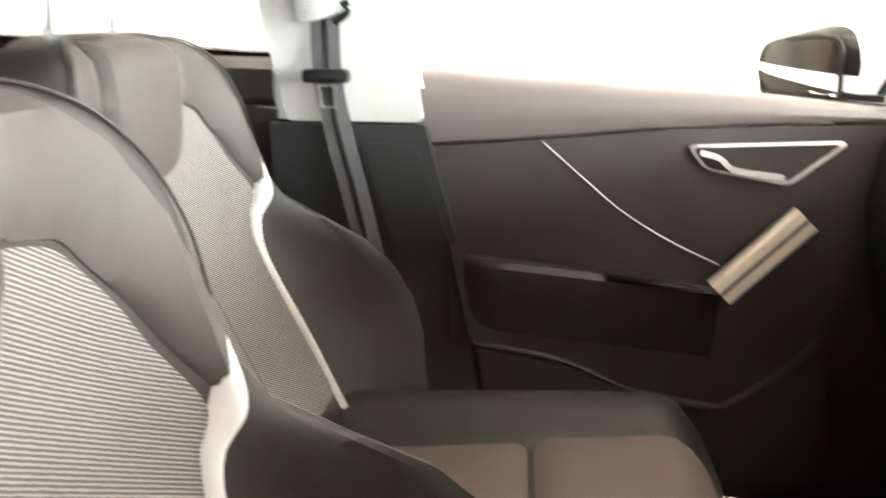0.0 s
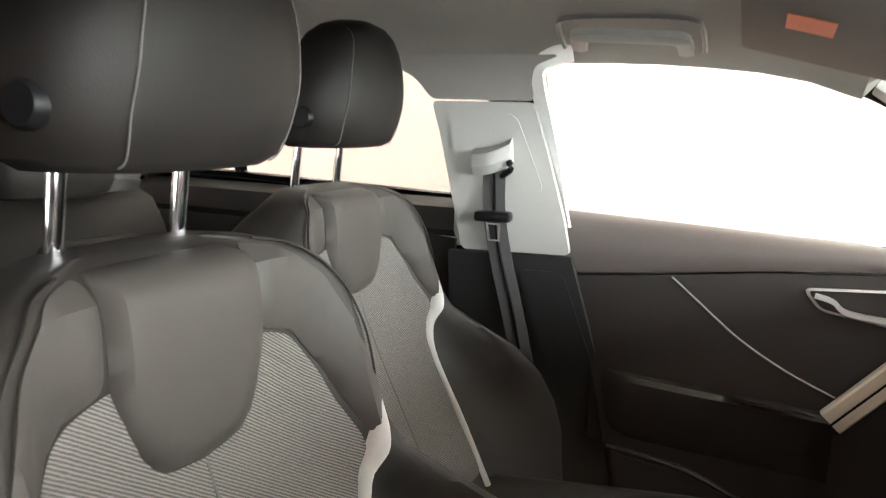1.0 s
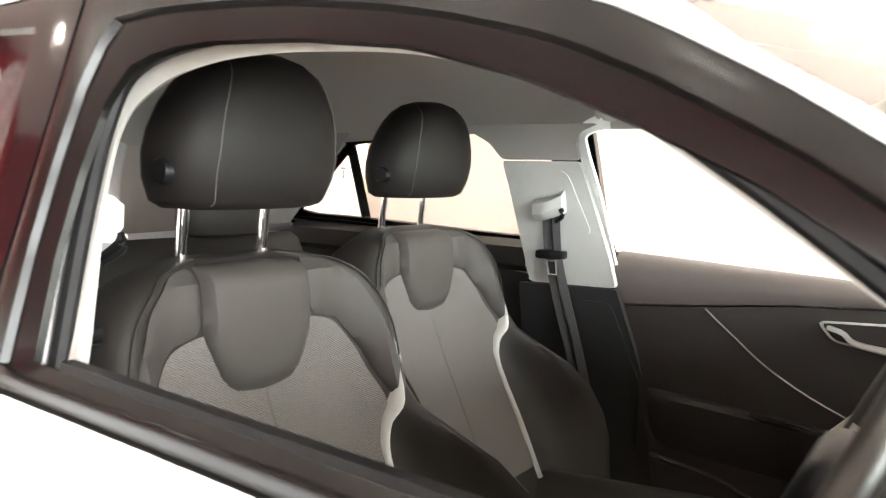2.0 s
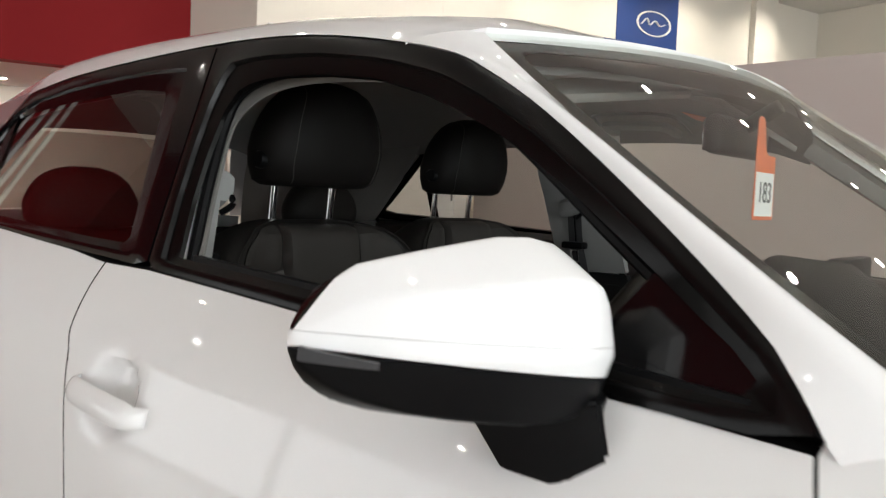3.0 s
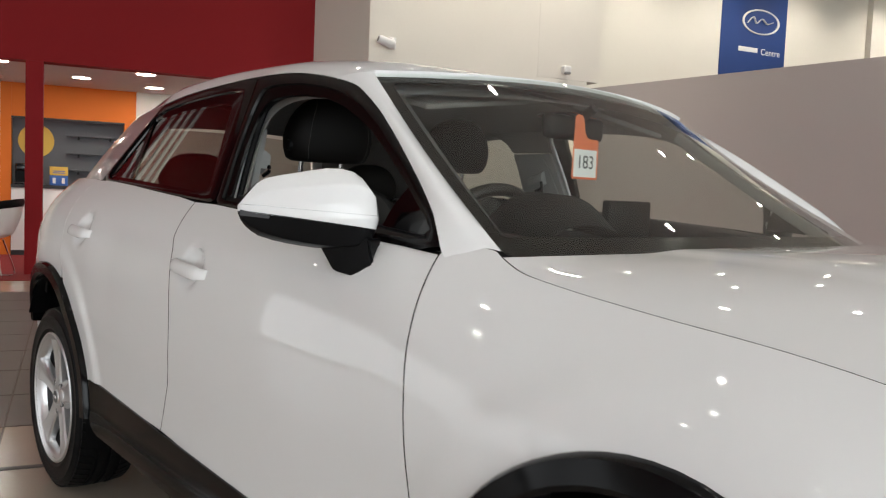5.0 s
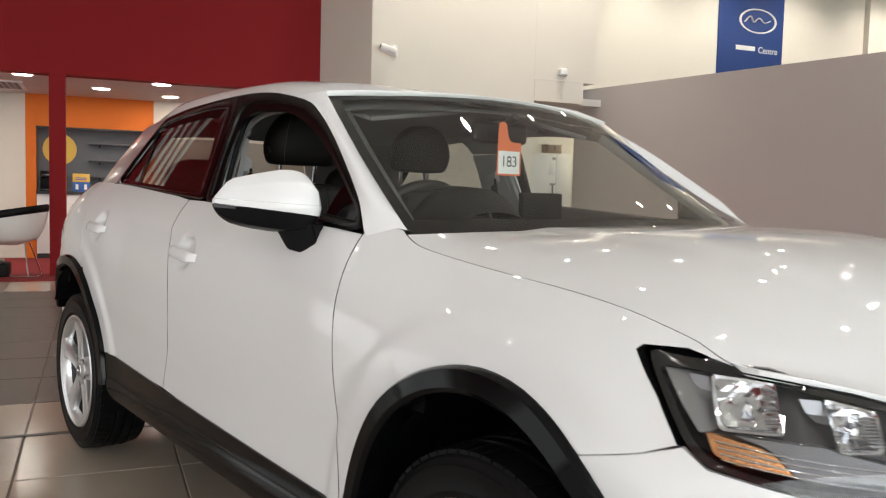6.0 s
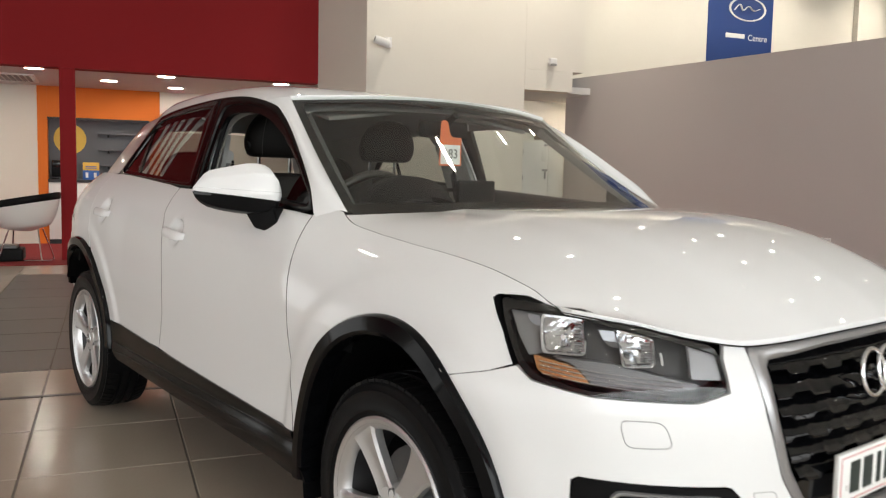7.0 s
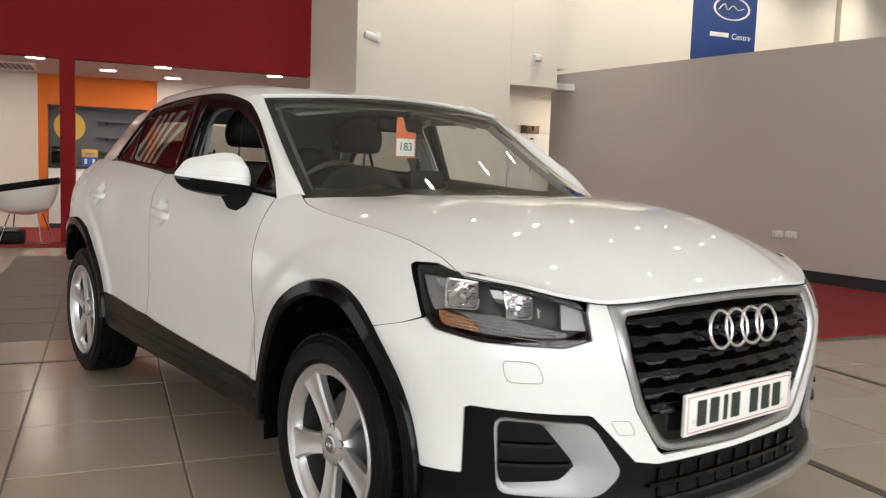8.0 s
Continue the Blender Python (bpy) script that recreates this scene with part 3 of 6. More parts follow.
wall_disc()
for z in (1.25, 1.5, 1.76):
    s = thing("shelf", "narrow slate-grey wall shelf with dark brackets", "shelf", ROOM @ Matrix.Translation((-12.498, -1.2, z)), "niche shelves")
    part("board", box((0, -0.38, -0.012), (0.16, 0.38, 0.012), 0.002), NICHE, s)
    for v in (-0.22, 0.22):
        part("bracket", box((0, v - 0.015, -0.06), (0.09, v + 0.015, -0.013), 0.003), SKIRT, s)


def coffee_machine():
    t = thing("coffee_machine", "black countertop coffee machine", "coffee machine", ROOM @ Matrix.Translation((-12.2, -2.12, 1.02)))
    part("base", box((-0.12, -0.13, 0), (0.12, 0.13, 0.035), 0.008), GLOSS_BLACK, t)
    part("body", box((-0.12, -0.13, 0.035), (0.0, 0.13, 0.30), 0.015), BLACK_PLASTIC, t)
    part("head", box((-0.001, -0.11, 0.19), (0.10, 0.11, 0.29), 0.015), GLOSS_BLACK, t)
    part("tank", box((-0.1, 0.132, 0.02), (0.06, 0.18, 0.26), 0.012), GLOSS_BLACK, t)


coffee_machine()


def poster():
    t = thing("counter_sign", "small yellow and blue notice card standing on the counter", "sign", ROOM @ Matrix.Translation((-12.12, -1.68, 1.02)))
    part("card", box((0, -0.12, 0), (0.008, 0.12, 0.145), 0.001), LIGHT_BLUE, t)
    part("header", box((0, -0.12, 0.146), (0.008, 0.12, 0.27), 0.001), YELLOW, t)
    part("bar", box((0.0085, -0.08, 0.20), (0.010, 0.08, 0.212)), LIGHT_BLUE, t)
    part("bar", box((0.0085, -0.08, 0.175), (0.010, 0.08, 0.187)), LIGHT_BLUE, t)
    for v in (-0.06, 0.06):
        part("bar", box((0.0085, v - 0.02, 0.03), (0.010, v + 0.02, 0.11)), WHITE, t)


poster()


def tub_chair(m):
    t = thing("tub_chair", "white shell tub chair with a black padded rim on wire legs", "chair", m)
    rows = []
    for k in range(15):
        f = k / 14
        ring = []
        for i in range(40):
            a = 2 * math.pi * i / 40
            rx, ry = 0.20 + 0.17 * math.sin(f * 1.5), 0.19 + 0.20 * math.sin(f * 1.5)
            lift = 0.065 * (1 - math.cos(a)) * f
            ring.append((rx * math.cos(a) * (0.3 + 0.7 * min(1, f * 4)), ry * math.sin(a) * (0.3 + 0.7 * min(1, f * 4)), 0.36 + 0.30 * f ** 1.5 + lift))
        rows.append(ring)
    cup = loft(rows, closed=True)
    cup.verts.ensure_lookup_table()
    cup.faces.new([cup.verts[i] for i in range(39, -1, -1)])
    part("shell", cup, WHITE, t)
    seat = [[(p[0] * k, p[1] * k, p[2] + h) for p in rows[14]] for k, h in ((1.0, -0.05), (1.025, -0.03), (1.03, 0.01), (1.0, 0.034), (0.95, 0.03), (0.90, 0.0))]
    seat += [[(p[0] * 0.86, p[1] * 0.86, p[2] + 0.006) for p in rows[k]] for k in (9, 6)] + [[(p[0] * 0.8, p[1] * 0.8, 0.455) for p in rows[5]]]
    part("pad", loft(seat, closed=True, caps=True), BLACK_PLASTIC, t, "black padded seat and rim")
    for sx in (-1, 1):
        part("leg", sweep(bend([(0.16 * sx, 0.1, 0.38), (0.24 * sx, 0.26, 0.012), (0.26 * sx, 0.0, 0.010), (0.24 * sx, -0.26, 0.012), (0.16 * sx, -0.1, 0.38)], 40), disc(0.008, 8), up=(0.3, 0.1, 1)), CHROME, t, "chrome wire leg")
    part("crossbar", sweep([(-0.25, 0.05, 0.012), (0.25, 0.05, 0.012)], disc(0.007, 8)), CHROME, t)


tub_chair(ROOM @ pose(-9.45, -2.40, 0, 0, 0, -100) @ Matrix.Scale(1.07, 4))


def toy_box():
    t = thing("floor_case", "dark grey plastic case on the red carpet under the chair", "case", ROOM @ Matrix.Translation((-9.55, -2.70, 0.008)))
    part("body", box((-0.2, -0.27, 0), (0.2, 0.27, 0.16), 0.03, 3), DASH, t)
    part("lid", box((-0.16, -0.2, 0.151), (0.16, 0.2, 0.2), 0.02, 3), LAMP_GREY, t)


toy_box()


# ---- floor coverings and tiles ----
def sheet_floor(name, u0, u1, v0, v1, mat, top=0.004):
    return setting(name, rbox(u0, u1, v0, v1, -0.018, top), mat)


sheet_floor("carpet_bay", -12.4, -8.92, -7.6, 1.3, CARPET, 0.007)
sheet_floor("carpet_hall", -8.4, -1.98, 3.0, 7.6, CARPET, 0.007)
# ---- the car's body surface: plan outline from nose to tail, swept over the height ----
def interp(pts, x):
    """Smooth curve through (x, y) pairs in rising x."""
    xs = [p[0] for p in pts]
    if x <= xs[0]:
        return pts[0][1]
    if x >= xs[-1]:
        return pts[-1][1]
    i = max(k for k in range(len(xs) - 1) if xs[k] <= x)
    x0, x1, y0, y1 = xs[i], xs[i + 1], pts[i][1], pts[i + 1][1]
    d = (y1 - y0) / (x1 - x0)
    m0 = d if i == 0 else tilt(pts, i)
    m1 = d if i + 2 == len(xs) else tilt(pts, i + 1)
    h, t = x1 - x0, (x - x0) / (x1 - x0)
    return ((2 * t**3 - 3 * t * t + 1) * y0 + (t**3 - 2 * t * t + t) * h * m0
            + (3 * t * t - 2 * t**3) * y1 + (t**3 - t * t) * h * m1)


def tilt(pts, i):
    """Slope at an inner point, kept from overshooting."""
    a = (pts[i][1] - pts[i - 1][1]) / (pts[i][0] - pts[i - 1][0])
    b = (pts[i + 1][1] - pts[i][1]) / (pts[i + 1][0] - pts[i][0])
    return 0.0 if a * b <= 0 else 2 * a * b / (a + b)


PLAN = [(0.838, 0.0), (0.834, -0.15), (0.822, -0.30), (0.79, -0.46), (0.73, -0.615), (0.65, -0.735), (0.56, -0.812), (0.44, -0.862),
        (0.28, -0.886), (0.0, -0.892), (-0.35, -0.893), (-1.3, -0.897), (-2.2, -0.895), (-2.6, -0.888), (-2.9, -0.846),
        (-3.1, -0.775), (-3.23, -0.665), (-3.30, -0.50), (-3.335, -0.28), (-3.345, 0.0)]
RUN = [0.0]
for (ax, ay), (bx, by) in zip(PLAN, PLAN[1:]):
    RUN.append(RUN[-1] + math.hypot(bx - ax, by - ay))
PLAN_X = [(s, p[0]) for s, p in zip(RUN, PLAN)]
PLAN_Y = [(s, p[1]) for s, p in zip(RUN, PLAN)]
SHOULDER = [(-3.4, 1.12), (-2.8, 1.135), (-1.42, 1.095), (-0.5, 1.05), (-0.35, 1.025), (-0.19, 0.999), (0.0, 0.979), (0.17, 0.962), (0.335, 0.940), (0.5, 0.922), (0.75, 0.915), (0.9, 0.915)]
TUCK = [(0.1, 0.10), (0.2, 0.045), (0.3, 0.016), (0.4, 0.014), (0.5, 0.013), (0.6, 0.008), (0.72, 0.0), (1.2, 0.0)]

HOLLOW = [(-0.01, 0.0), (0.0, 0.0), (0.035, 0.75), (0.09, 1.0), (0.22, 0.55), (0.36, 0.0)]


def ease(f):
    f = max(0.0, min(1.0, f))
    return f * f * (3 - 2 * f)


def roll(d):
    """How far the flank leans in at d below the shoulder line."""
    return 0.14 * max(0.0, 1 - d / 0.3) ** 2.6


def s_of_x(x):
    """Run along the outline at which the flank stands at x."""
    lo, hi = 0.0, RUN[-1]
    for _ in range(40):
        m = (lo + hi) / 2
        if interp(PLAN_X, m) > x:
            lo = m
        else:
            hi = m
    return lo


def shell(s, z, out=0.0):
    """Point of the right-hand body side at run s and height z, pushed outwards by out."""
    x, y = interp(PLAN_X, s), interp(PLAN_Y, s)
    e = 0.012
    tx = interp(PLAN_X, s + e) - interp(PLAN_X, max(0, s - e))
    ty = interp(PLAN_Y, s + e) - interp(PLAN_Y, max(0, s - e))
    if s < 0.02:
        tx = 0.0
    n = math.hypot(tx, ty) or 1.0
    nx, ny = -ty / n, tx / n
    flare = ease((1.25 - math.hypot((x - 0.050) / 0.424, (z - 0.335) / 0.487)) / 0.08)
    flare += ease((1.215 - math.hypot((x + 2.553) / 0.478, (z - 0.335) / 0.50)) / 0.08)
    crease = 0.985 + 0.045 * (-1.2 - x)
    hollow = 0.010 * ease((x + 2.15) / 0.25) * ease((-0.42 - x) / 0.35) * interp(HOLLOW, crease - z)
    d = roll(interp(SHOULDER, x) - z) + interp(TUCK, z) + hollow - out - 0.009 * flare
    return (x - nx * d, y - ny * d, z)


def shell2(s, z, out=0.0):
    """Both halves of the body: s runs below zero on the left."""
    p = shell(abs(s), z, out)
    return p if s >= 0 else (p[0], -p[1], p[2])


def flank(x, z, out=0.0):
    return shell(s_of_x(x), z, out)


def sx(pts):
    """(x, z) pairs of the flank as (s, z)."""
    return [(s_of_x(x), z) for x, z in pts]


def left(bm):
    """The mirror image of a right-hand part."""
    for v in bm.verts:
        v.co.y = -v.co.y
    bmesh.ops.reverse_faces(bm, faces=bm.faces)
    return bm


def whole(bm):
    """A right-hand half joined with its mirror image."""
    made = bmesh.ops.duplicate(bm, geom=bm.verts[:] + bm.edges[:] + bm.faces[:])["geom"]
    for v in made:
        if isinstance(v, bmesh.types.BMVert):
            v.co.y = -v.co.y
    bmesh.ops.reverse_faces(bm, faces=[f for f in made if isinstance(f, bmesh.types.BMFace)])
    bmesh.ops.remove_doubles(bm, verts=bm.verts, dist=0.0004)
    return bm


def pair(name, make, mat, parent, label="", **kw):
    """The same part on both sides of the car."""
    parents = parent if isinstance(parent, (list, tuple)) else (parent, parent)
    return [part(name, make(), mat, parents[0], label, **kw), part(name, left(make()), mat, parents[1], label, **kw)]


def arch(cx, cz, a, b, t0, t1, n=20):
    return [(cx + a * math.cos(radians(t0 + (t1 - t0) * k / n)), cz + b * math.sin(radians(t0 + (t1 - t0) * k / n))) for k in range(n + 1)]


car = thing("car", "white compact crossover car with black cladding parked on tiles", "car")

# ---- flanks ----
GAP = 0.0017
BELT_Z = [(-2.75, 1.143), (-2.431, 1.138), (-1.688, 1.099), (-1.252, 1.076), (-0.69, 1.043), (-0.49, 1.034)]
SILL_Z = [(-2.2, 0.503), (-2.087, 0.498), (-1.108, 0.453), (-0.391, 0.426)]
FRONT_GAP = [(-0.495, 1.031), (-0.464, 0.935), (-0.437, 0.82), (-0.427, 0.739), (-0.408, 0.6), (-0.397, 0.428)]
MID_GAP = [(-1.567, 1.088), (-1.525, 1.01), (-1.493, 0.945), (-1.458, 0.86), (-1.444, 0.794), (-1.436, 0.70), (-1.442, 0.62), (-1.488, 0.51), (-1.50, 0.474)]
REAR_GAP = [(-2.50, 1.136), (-2.47, 1.05), (-2.43, 0.95), (-2.36, 0.84)]
F_ARCH, R_ARCH = (0.050, 0.335), (-2.553, 0.335)


def curve2(pts, n):
    return [(p.x, p.y) for p in bend([(a, b, 0) for a, b in pts], n)]


def shift(pts, d):
    return [(a + d, b) for a, b in pts]


def belt_run(x0, x1, n):
    return [(x0 + (x1 - x0) * k / n, interp(BELT_Z, x0 + (x1 - x0) * k / n)) for k in range(n + 1)]


def sill_run(x0, x1, n):
    return [(x0 + (x1 - x0) * k / n, interp(SILL_Z, x0 + (x1 - x0) * k / n)) for k in range(n + 1)]


def front_door_outline():
    f, m = curve2(shift(FRONT_GAP, -GAP), 14), curve2(shift(MID_GAP, GAP), 18)
    return f + sill_run(-0.41, -1.49, 10)[1:-1] + list(reversed(m)) + belt_run(-1.55, -0.51, 10)[1:-1]


def rear_door_outline():
    m, r = curve2(shift(MID_GAP, -GAP), 18), curve2(shift(REAR_GAP, GAP), 8)
    wheel = list(reversed(arch(*R_ARCH, 0.465, 0.488, 19, 62, 14)))
    return m + sill_run(-1.51, -2.1, 6)[1:-1] + list(reversed(wheel)) + list(reversed(r)) + belt_run(-2.48, -1.58, 8)[1:-1]


FENDER_TOP = [(-0.49, 1.052), (-0.43, 1.050), (-0.39, 1.046), (-0.366, 1.0365), (-0.32, 1.0205), (-0.278, 1.0112), (-0.19, 0.9985), (-0.1, 0.9885), (0.0, 0.9785), (0.085, 0.971), (0.17, 0.962), (0.255, 0.950), (0.342, 0.935), (0.425, 0.915), (0.51, 0.887)]


def fender_outline():
    top = curve2(FENDER_TOP, 48)
    lamp = [(0.42, 0.904), (0.345, 0.902), (0.336, 0.894), (0.40, 0.835), (0.447, 0.776)]
    wheel = arch(*F_ARCH, 0.412, 0.477, 53, 168, 26)
    return top + lamp + [(0.40, 0.758), (0.29, 0.731)] + wheel + list(reversed(curve2(shift(FRONT_GAP, GAP), 14)))


def quarter_outline():
    r = curve2(shift(REAR_GAP, -GAP), 8)
    wheel = arch(*R_ARCH, 0.465, 0.488, 63, 172, 24)
    return r + wheel[1:] + [(-3.08, 0.42), (-3.13, 0.60), (-3.13, 0.72), (-3.2, 0.80), (-3.2, 1.10), (-3.0, 1.13)] + belt_run(-2.75, -2.52, 3)


def door_skin(cx, cz):
    """Door surface with the scooped hollow behind its handle."""
    def at(s, z, out=0.0):
        x = interp(PLAN_X, s)
        r = math.hypot((x - cx) / 0.062, (z - cz) / 0.056)
        return shell(s, z, out - 0.020 * ease((1 - r) / 0.45))
    return at


# second slot paints the turned-in edges dark, as shade in the gaps
pair("front_fender", lambda: patch(sx(fender_outline()), shell, 0.03, rows=0.02, flange=0.027, edge=1), [PAINT, DARK], car)
front_doors = pair("front_door", lambda: patch(sx(front_door_outline()), door_skin(-1.357, 0.930), 0.016, rows=0.014, flange=0.027, edge=1), [PAINT, DARK], car)
rear_doors = pair("rear_door", lambda: patch(sx(rear_door_outline()), door_skin(-2.235, 0.972), 0.016, rows=0.014, flange=0.027, edge=1), [PAINT, DARK], car)
pair("rear_quarter_panel", lambda: patch(sx(quarter_outline()), shell, 0.05, rows=0.04), PAINT, car)


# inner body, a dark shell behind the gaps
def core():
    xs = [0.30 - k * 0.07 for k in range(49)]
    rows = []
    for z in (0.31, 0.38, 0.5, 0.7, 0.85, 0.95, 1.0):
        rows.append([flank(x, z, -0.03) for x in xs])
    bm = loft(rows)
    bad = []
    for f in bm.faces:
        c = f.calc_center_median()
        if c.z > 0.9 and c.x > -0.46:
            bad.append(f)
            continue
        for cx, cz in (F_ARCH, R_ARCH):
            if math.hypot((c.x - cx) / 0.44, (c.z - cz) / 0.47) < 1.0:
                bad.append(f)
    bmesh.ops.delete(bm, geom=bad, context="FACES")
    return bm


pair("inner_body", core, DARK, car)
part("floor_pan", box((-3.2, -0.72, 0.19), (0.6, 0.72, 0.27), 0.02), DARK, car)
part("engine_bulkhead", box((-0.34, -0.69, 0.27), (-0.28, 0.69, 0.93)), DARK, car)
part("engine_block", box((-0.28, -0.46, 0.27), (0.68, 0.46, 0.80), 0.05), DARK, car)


def wheel_well(cx, end):
    rows = []
    for y in (-0.90, -0.52):
        rows.append([(cx + 0.405 * math.cos(radians(a)), y + (0.02 if y < -0.8 else 0), 0.335 + 0.455 * math.sin(radians(a))) for a in range(-12, end, 6)])
    bm = loft(rows)
    bm.faces.new([bm.verts.new((p[0], -0.52, p[2])) for p in rows[1]])
    return bm


for cx, end in ((F_ARCH[0], 193), (R_ARCH[0], 150)):
    pair("wheel_well", lambda: wheel_well(cx, end), BLACK_PLASTIC, car)


def cladding(c, ao, bo, ai, bi, t0, t1):
    n = 40
    rows = []
    for f, o in ((0.0, -0.02), (0.0, 0.010), (0.12, 0.019), (0.8, 0.021), (1.0, 0.012), (1.0, -0.05)):
        row = []
        for k in range(n + 1):
            t = radians(t0 + (t1 - t0) * k / n)
            row.append(flank(c[0] + (ao + (ai - ao) * f) * math.cos(t), c[1] + (bo + (bi - bo) * f) * math.sin(t), o))
        rows.append(row)
    return loft(rows)


pair("wheel_arch_trim", lambda: cladding(F_ARCH, 0.424, 0.489, 0.378, 0.441, -14, 183), CLADDING, car, "black plastic wheel arch trim")
pair("wheel_arch_trim", lambda: cladding(R_ARCH, 0.478, 0.500, 0.430, 0.452, 4, 150), CLADDING, car, "black plastic wheel arch trim")


def sill_outline():
    return sill_run(-0.402, -2.075, 14) + [(-2.05, 0.40), (-1.98, 0.338), (-0.42, 0.312), (-0.305, 0.308), (-0.315, 0.335), (-0.345, 0.36)]


def sill_form(z):
    """A shallow hollow under the doors, then a ledge that stands out, then a tuck below it."""
    return 0.006 + 0.012 * ease((0.405 - z) / 0.03) - 0.2 * max(0.0, 0.345 - z)


pair("sill_trim", lambda: patch(sx(sill_outline()), lambda s, z, o: shell(s, z, o + sill_form(z)), 0.08, rows=0.016, flange=0.03), CLADDING, car, "black plastic sill cladding")


# ---- nose ----
def bumper_outline():
    up = [(s_of_x(0.29), 0.7292), (s_of_x(0.40), 0.7562), (s_of_x(0.455), 0.7738), (0.968, 0.750), (0.84, 0.731), (0.627, 0.721), (0.553, 0.738),
          (0.556, 0.80), (0.545, 0.826), (0.497, 0.822)]
    side = [(0.472, 0.69), (0.415, 0.553), (0.33, 0.437), (0.31, 0.424), (0.0, 0.416)]
    low = [(0.0, 0.400), (0.33, 0.403), (0.404, 0.418), (0.542, 0.548), (0.556, 0.552), (0.86, 0.574), (0.876, 0.566), (0.879, 0.401)]
    wheel = [(s_of_x(x), z) for x, z in arch(*F_ARCH, 0.414, 0.480, 9, 53, 14)]
    return up + side + low + [(0.985, 0.400)] + wheel


front_bumper = part("front_bumper", whole(patch(bumper_outline(), shell, 0.035, rows=0.03)), PAINT, car, "white front bumper skin")


def lower_outline():
    return [(0.0, 0.398), (0.335, 0.401), (0.406, 0.415), (0.545, 0.545), (0.86, 0.57), (0.872, 0.56), (0.876, 0.398), (1.02, 0.397), (1.06, 0.24), (0.95, 0.235), (0.5, 0.235), (0.0, 0.235)]


def lip(s, z, o):
    return shell(s, z, o - 0.004 + 0.03 * max(0.0, (0.33 - z) / 0.1))


lower_fascia = part("lower_fascia", whole(patch(lower_outline(), lip, 0.04, rows=0.03)), BLACK_PLASTIC, car, "black plastic lower bumper")


def skid(s0, s1):
    rows = []
    n = 30
    for dz, o in ((-0.012, 0.01), (-0.012, 0.026), (0.008, 0.030), (0.012, 0.022), (0.012, 0.0)):
        rows.append([lip(s0 + (s1 - s0) * k / n, 0.262 + dz + 0.02 * (k / n) ** 2, o) for k in range(n + 1)])
    return loft(rows)


part("skid_strip", whole(skid(0.0, 0.56)), SATIN, lower_fascia, "satin silver skid strip")
for k in range(9):
    s0 = -0.32 + k * 0.08
    part("air_intake_bar", loft([[shell2(s0 - 0.006, z, o) for z, o in ((0.30, 0.004), (0.39, 0.004), (0.39, -0.03), (0.30, -0.03))],
                                 [shell2(s0 + 0.006, z, o) for z, o in ((0.30, 0.004), (0.39, 0.004), (0.39, -0.03), (0.30, -0.03))]], closed=True, caps=True), SLAT, lower_fascia)
for z in (0.305, 0.350):
    part("air_intake_slat", loft([[shell2(-0.36 + 0.72 * k / 24, zz, o) for k in range(25)] for zz, o in ((z - 0.006, -0.02), (z - 0.006, 0.008), (z + 0.006, 0.010), (z + 0.006, -0.02))]), SLAT, lower_fascia)

FOG_OUT = [(0.80, 0.552), (0.548, 0.530), (0.448, 0.396), (0.515, 0.340), (0.785, 0.360)]
FOG_IN = [(0.788, 0.540), (0.677, 0.534), (0.583, 0.427), (0.622, 0.388), (0.785, 0.384)]
pair("fog_lamp_frame", lambda: band(soft(FOG_OUT, 0.03), soft(FOG_IN, 0.02), shell, 60, 0.008, -0.004, flange=0.02, crown=0.003), FOG_SILVER, lower_fascia, "satin silver trim frame")
pair("fog_recess", lambda: patch(soft(FOG_IN, 0.02), lambda s, z, o: shell(s, z, o - 0.002), 0.04, rows=0.03), BLACK_PLASTIC, lower_fascia)
for z, end in ((0.432, 0.594), (0.482, 0.640)):
    pair("fog_slat", lambda: loft([[shell(0.780 + (end - 0.780) * k / 10, zz - 0.004 * k / 10, o) for k in range(11)] for zz, o in ((z - 0.004, 0.0), (z - 0.002, 0.012), (z + 0.006, 0.012), (z + 0.008, 0.0))]), SLAT, lower_fascia)
# flush covers in the bumper skin
pair("washer_cover", lambda: line_on(soft([(0.786, 0.692), (0.698, 0.688), (0.676, 0.636), (0.771, 0.638)], 0.02), shell, 0.0008, 60, 0.0, True), LAMP_GREY, front_bumper)
pair("tow_eye_cover", lambda: line_on(soft([(0.492, 0.533), (0.43, 0.528), (0.41, 0.49), (0.462, 0.493)], 0.012), shell, 0.0007, 50, 0.0, True), LAMP_GREY, front_bumper)

# grille
G_OUT = [(-0.497, 0.820), (-0.25, 0.835), (0.0, 0.84), (0.25, 0.835), (0.497, 0.820), (0.474, 0.70), (0.415, 0.553), (0.325, 0.436), (0.0, 0.418), (-0.325, 0.436), (-0.415, 0.553), (-0.474, 0.70)]
G_IN = [(-0.447, 0.792), (-0.25, 0.806), (0.0, 0.811), (0.25, 0.806), (0.447, 0.792), (0.436, 0.69), (0.383, 0.565), (0.303, 0.456), (0.0, 0.44), (-0.303, 0.456), (-0.383, 0.565), (-0.436, 0.69)]
RAD = [0.012, 0, 0, 0, 0.012, 0.03, 0.03, 0.035, 0, 0.035, 0.03, 0.03]
grille = part("grille", patch(soft(G_IN, RAD), lambda s, z, o: shell2(s, z, o - 0.045), 0.05, rows=0.04, flange=0.0), DARK, car, "black slatted radiator grille")
part("grille_frame", band(soft(G_OUT, RAD), soft(G_IN, RAD), shell2, 120, 0.004, -0.008, flange=0.03, crown=0.006), GRILLE_SILVER, grille, "satin silver grille surround")


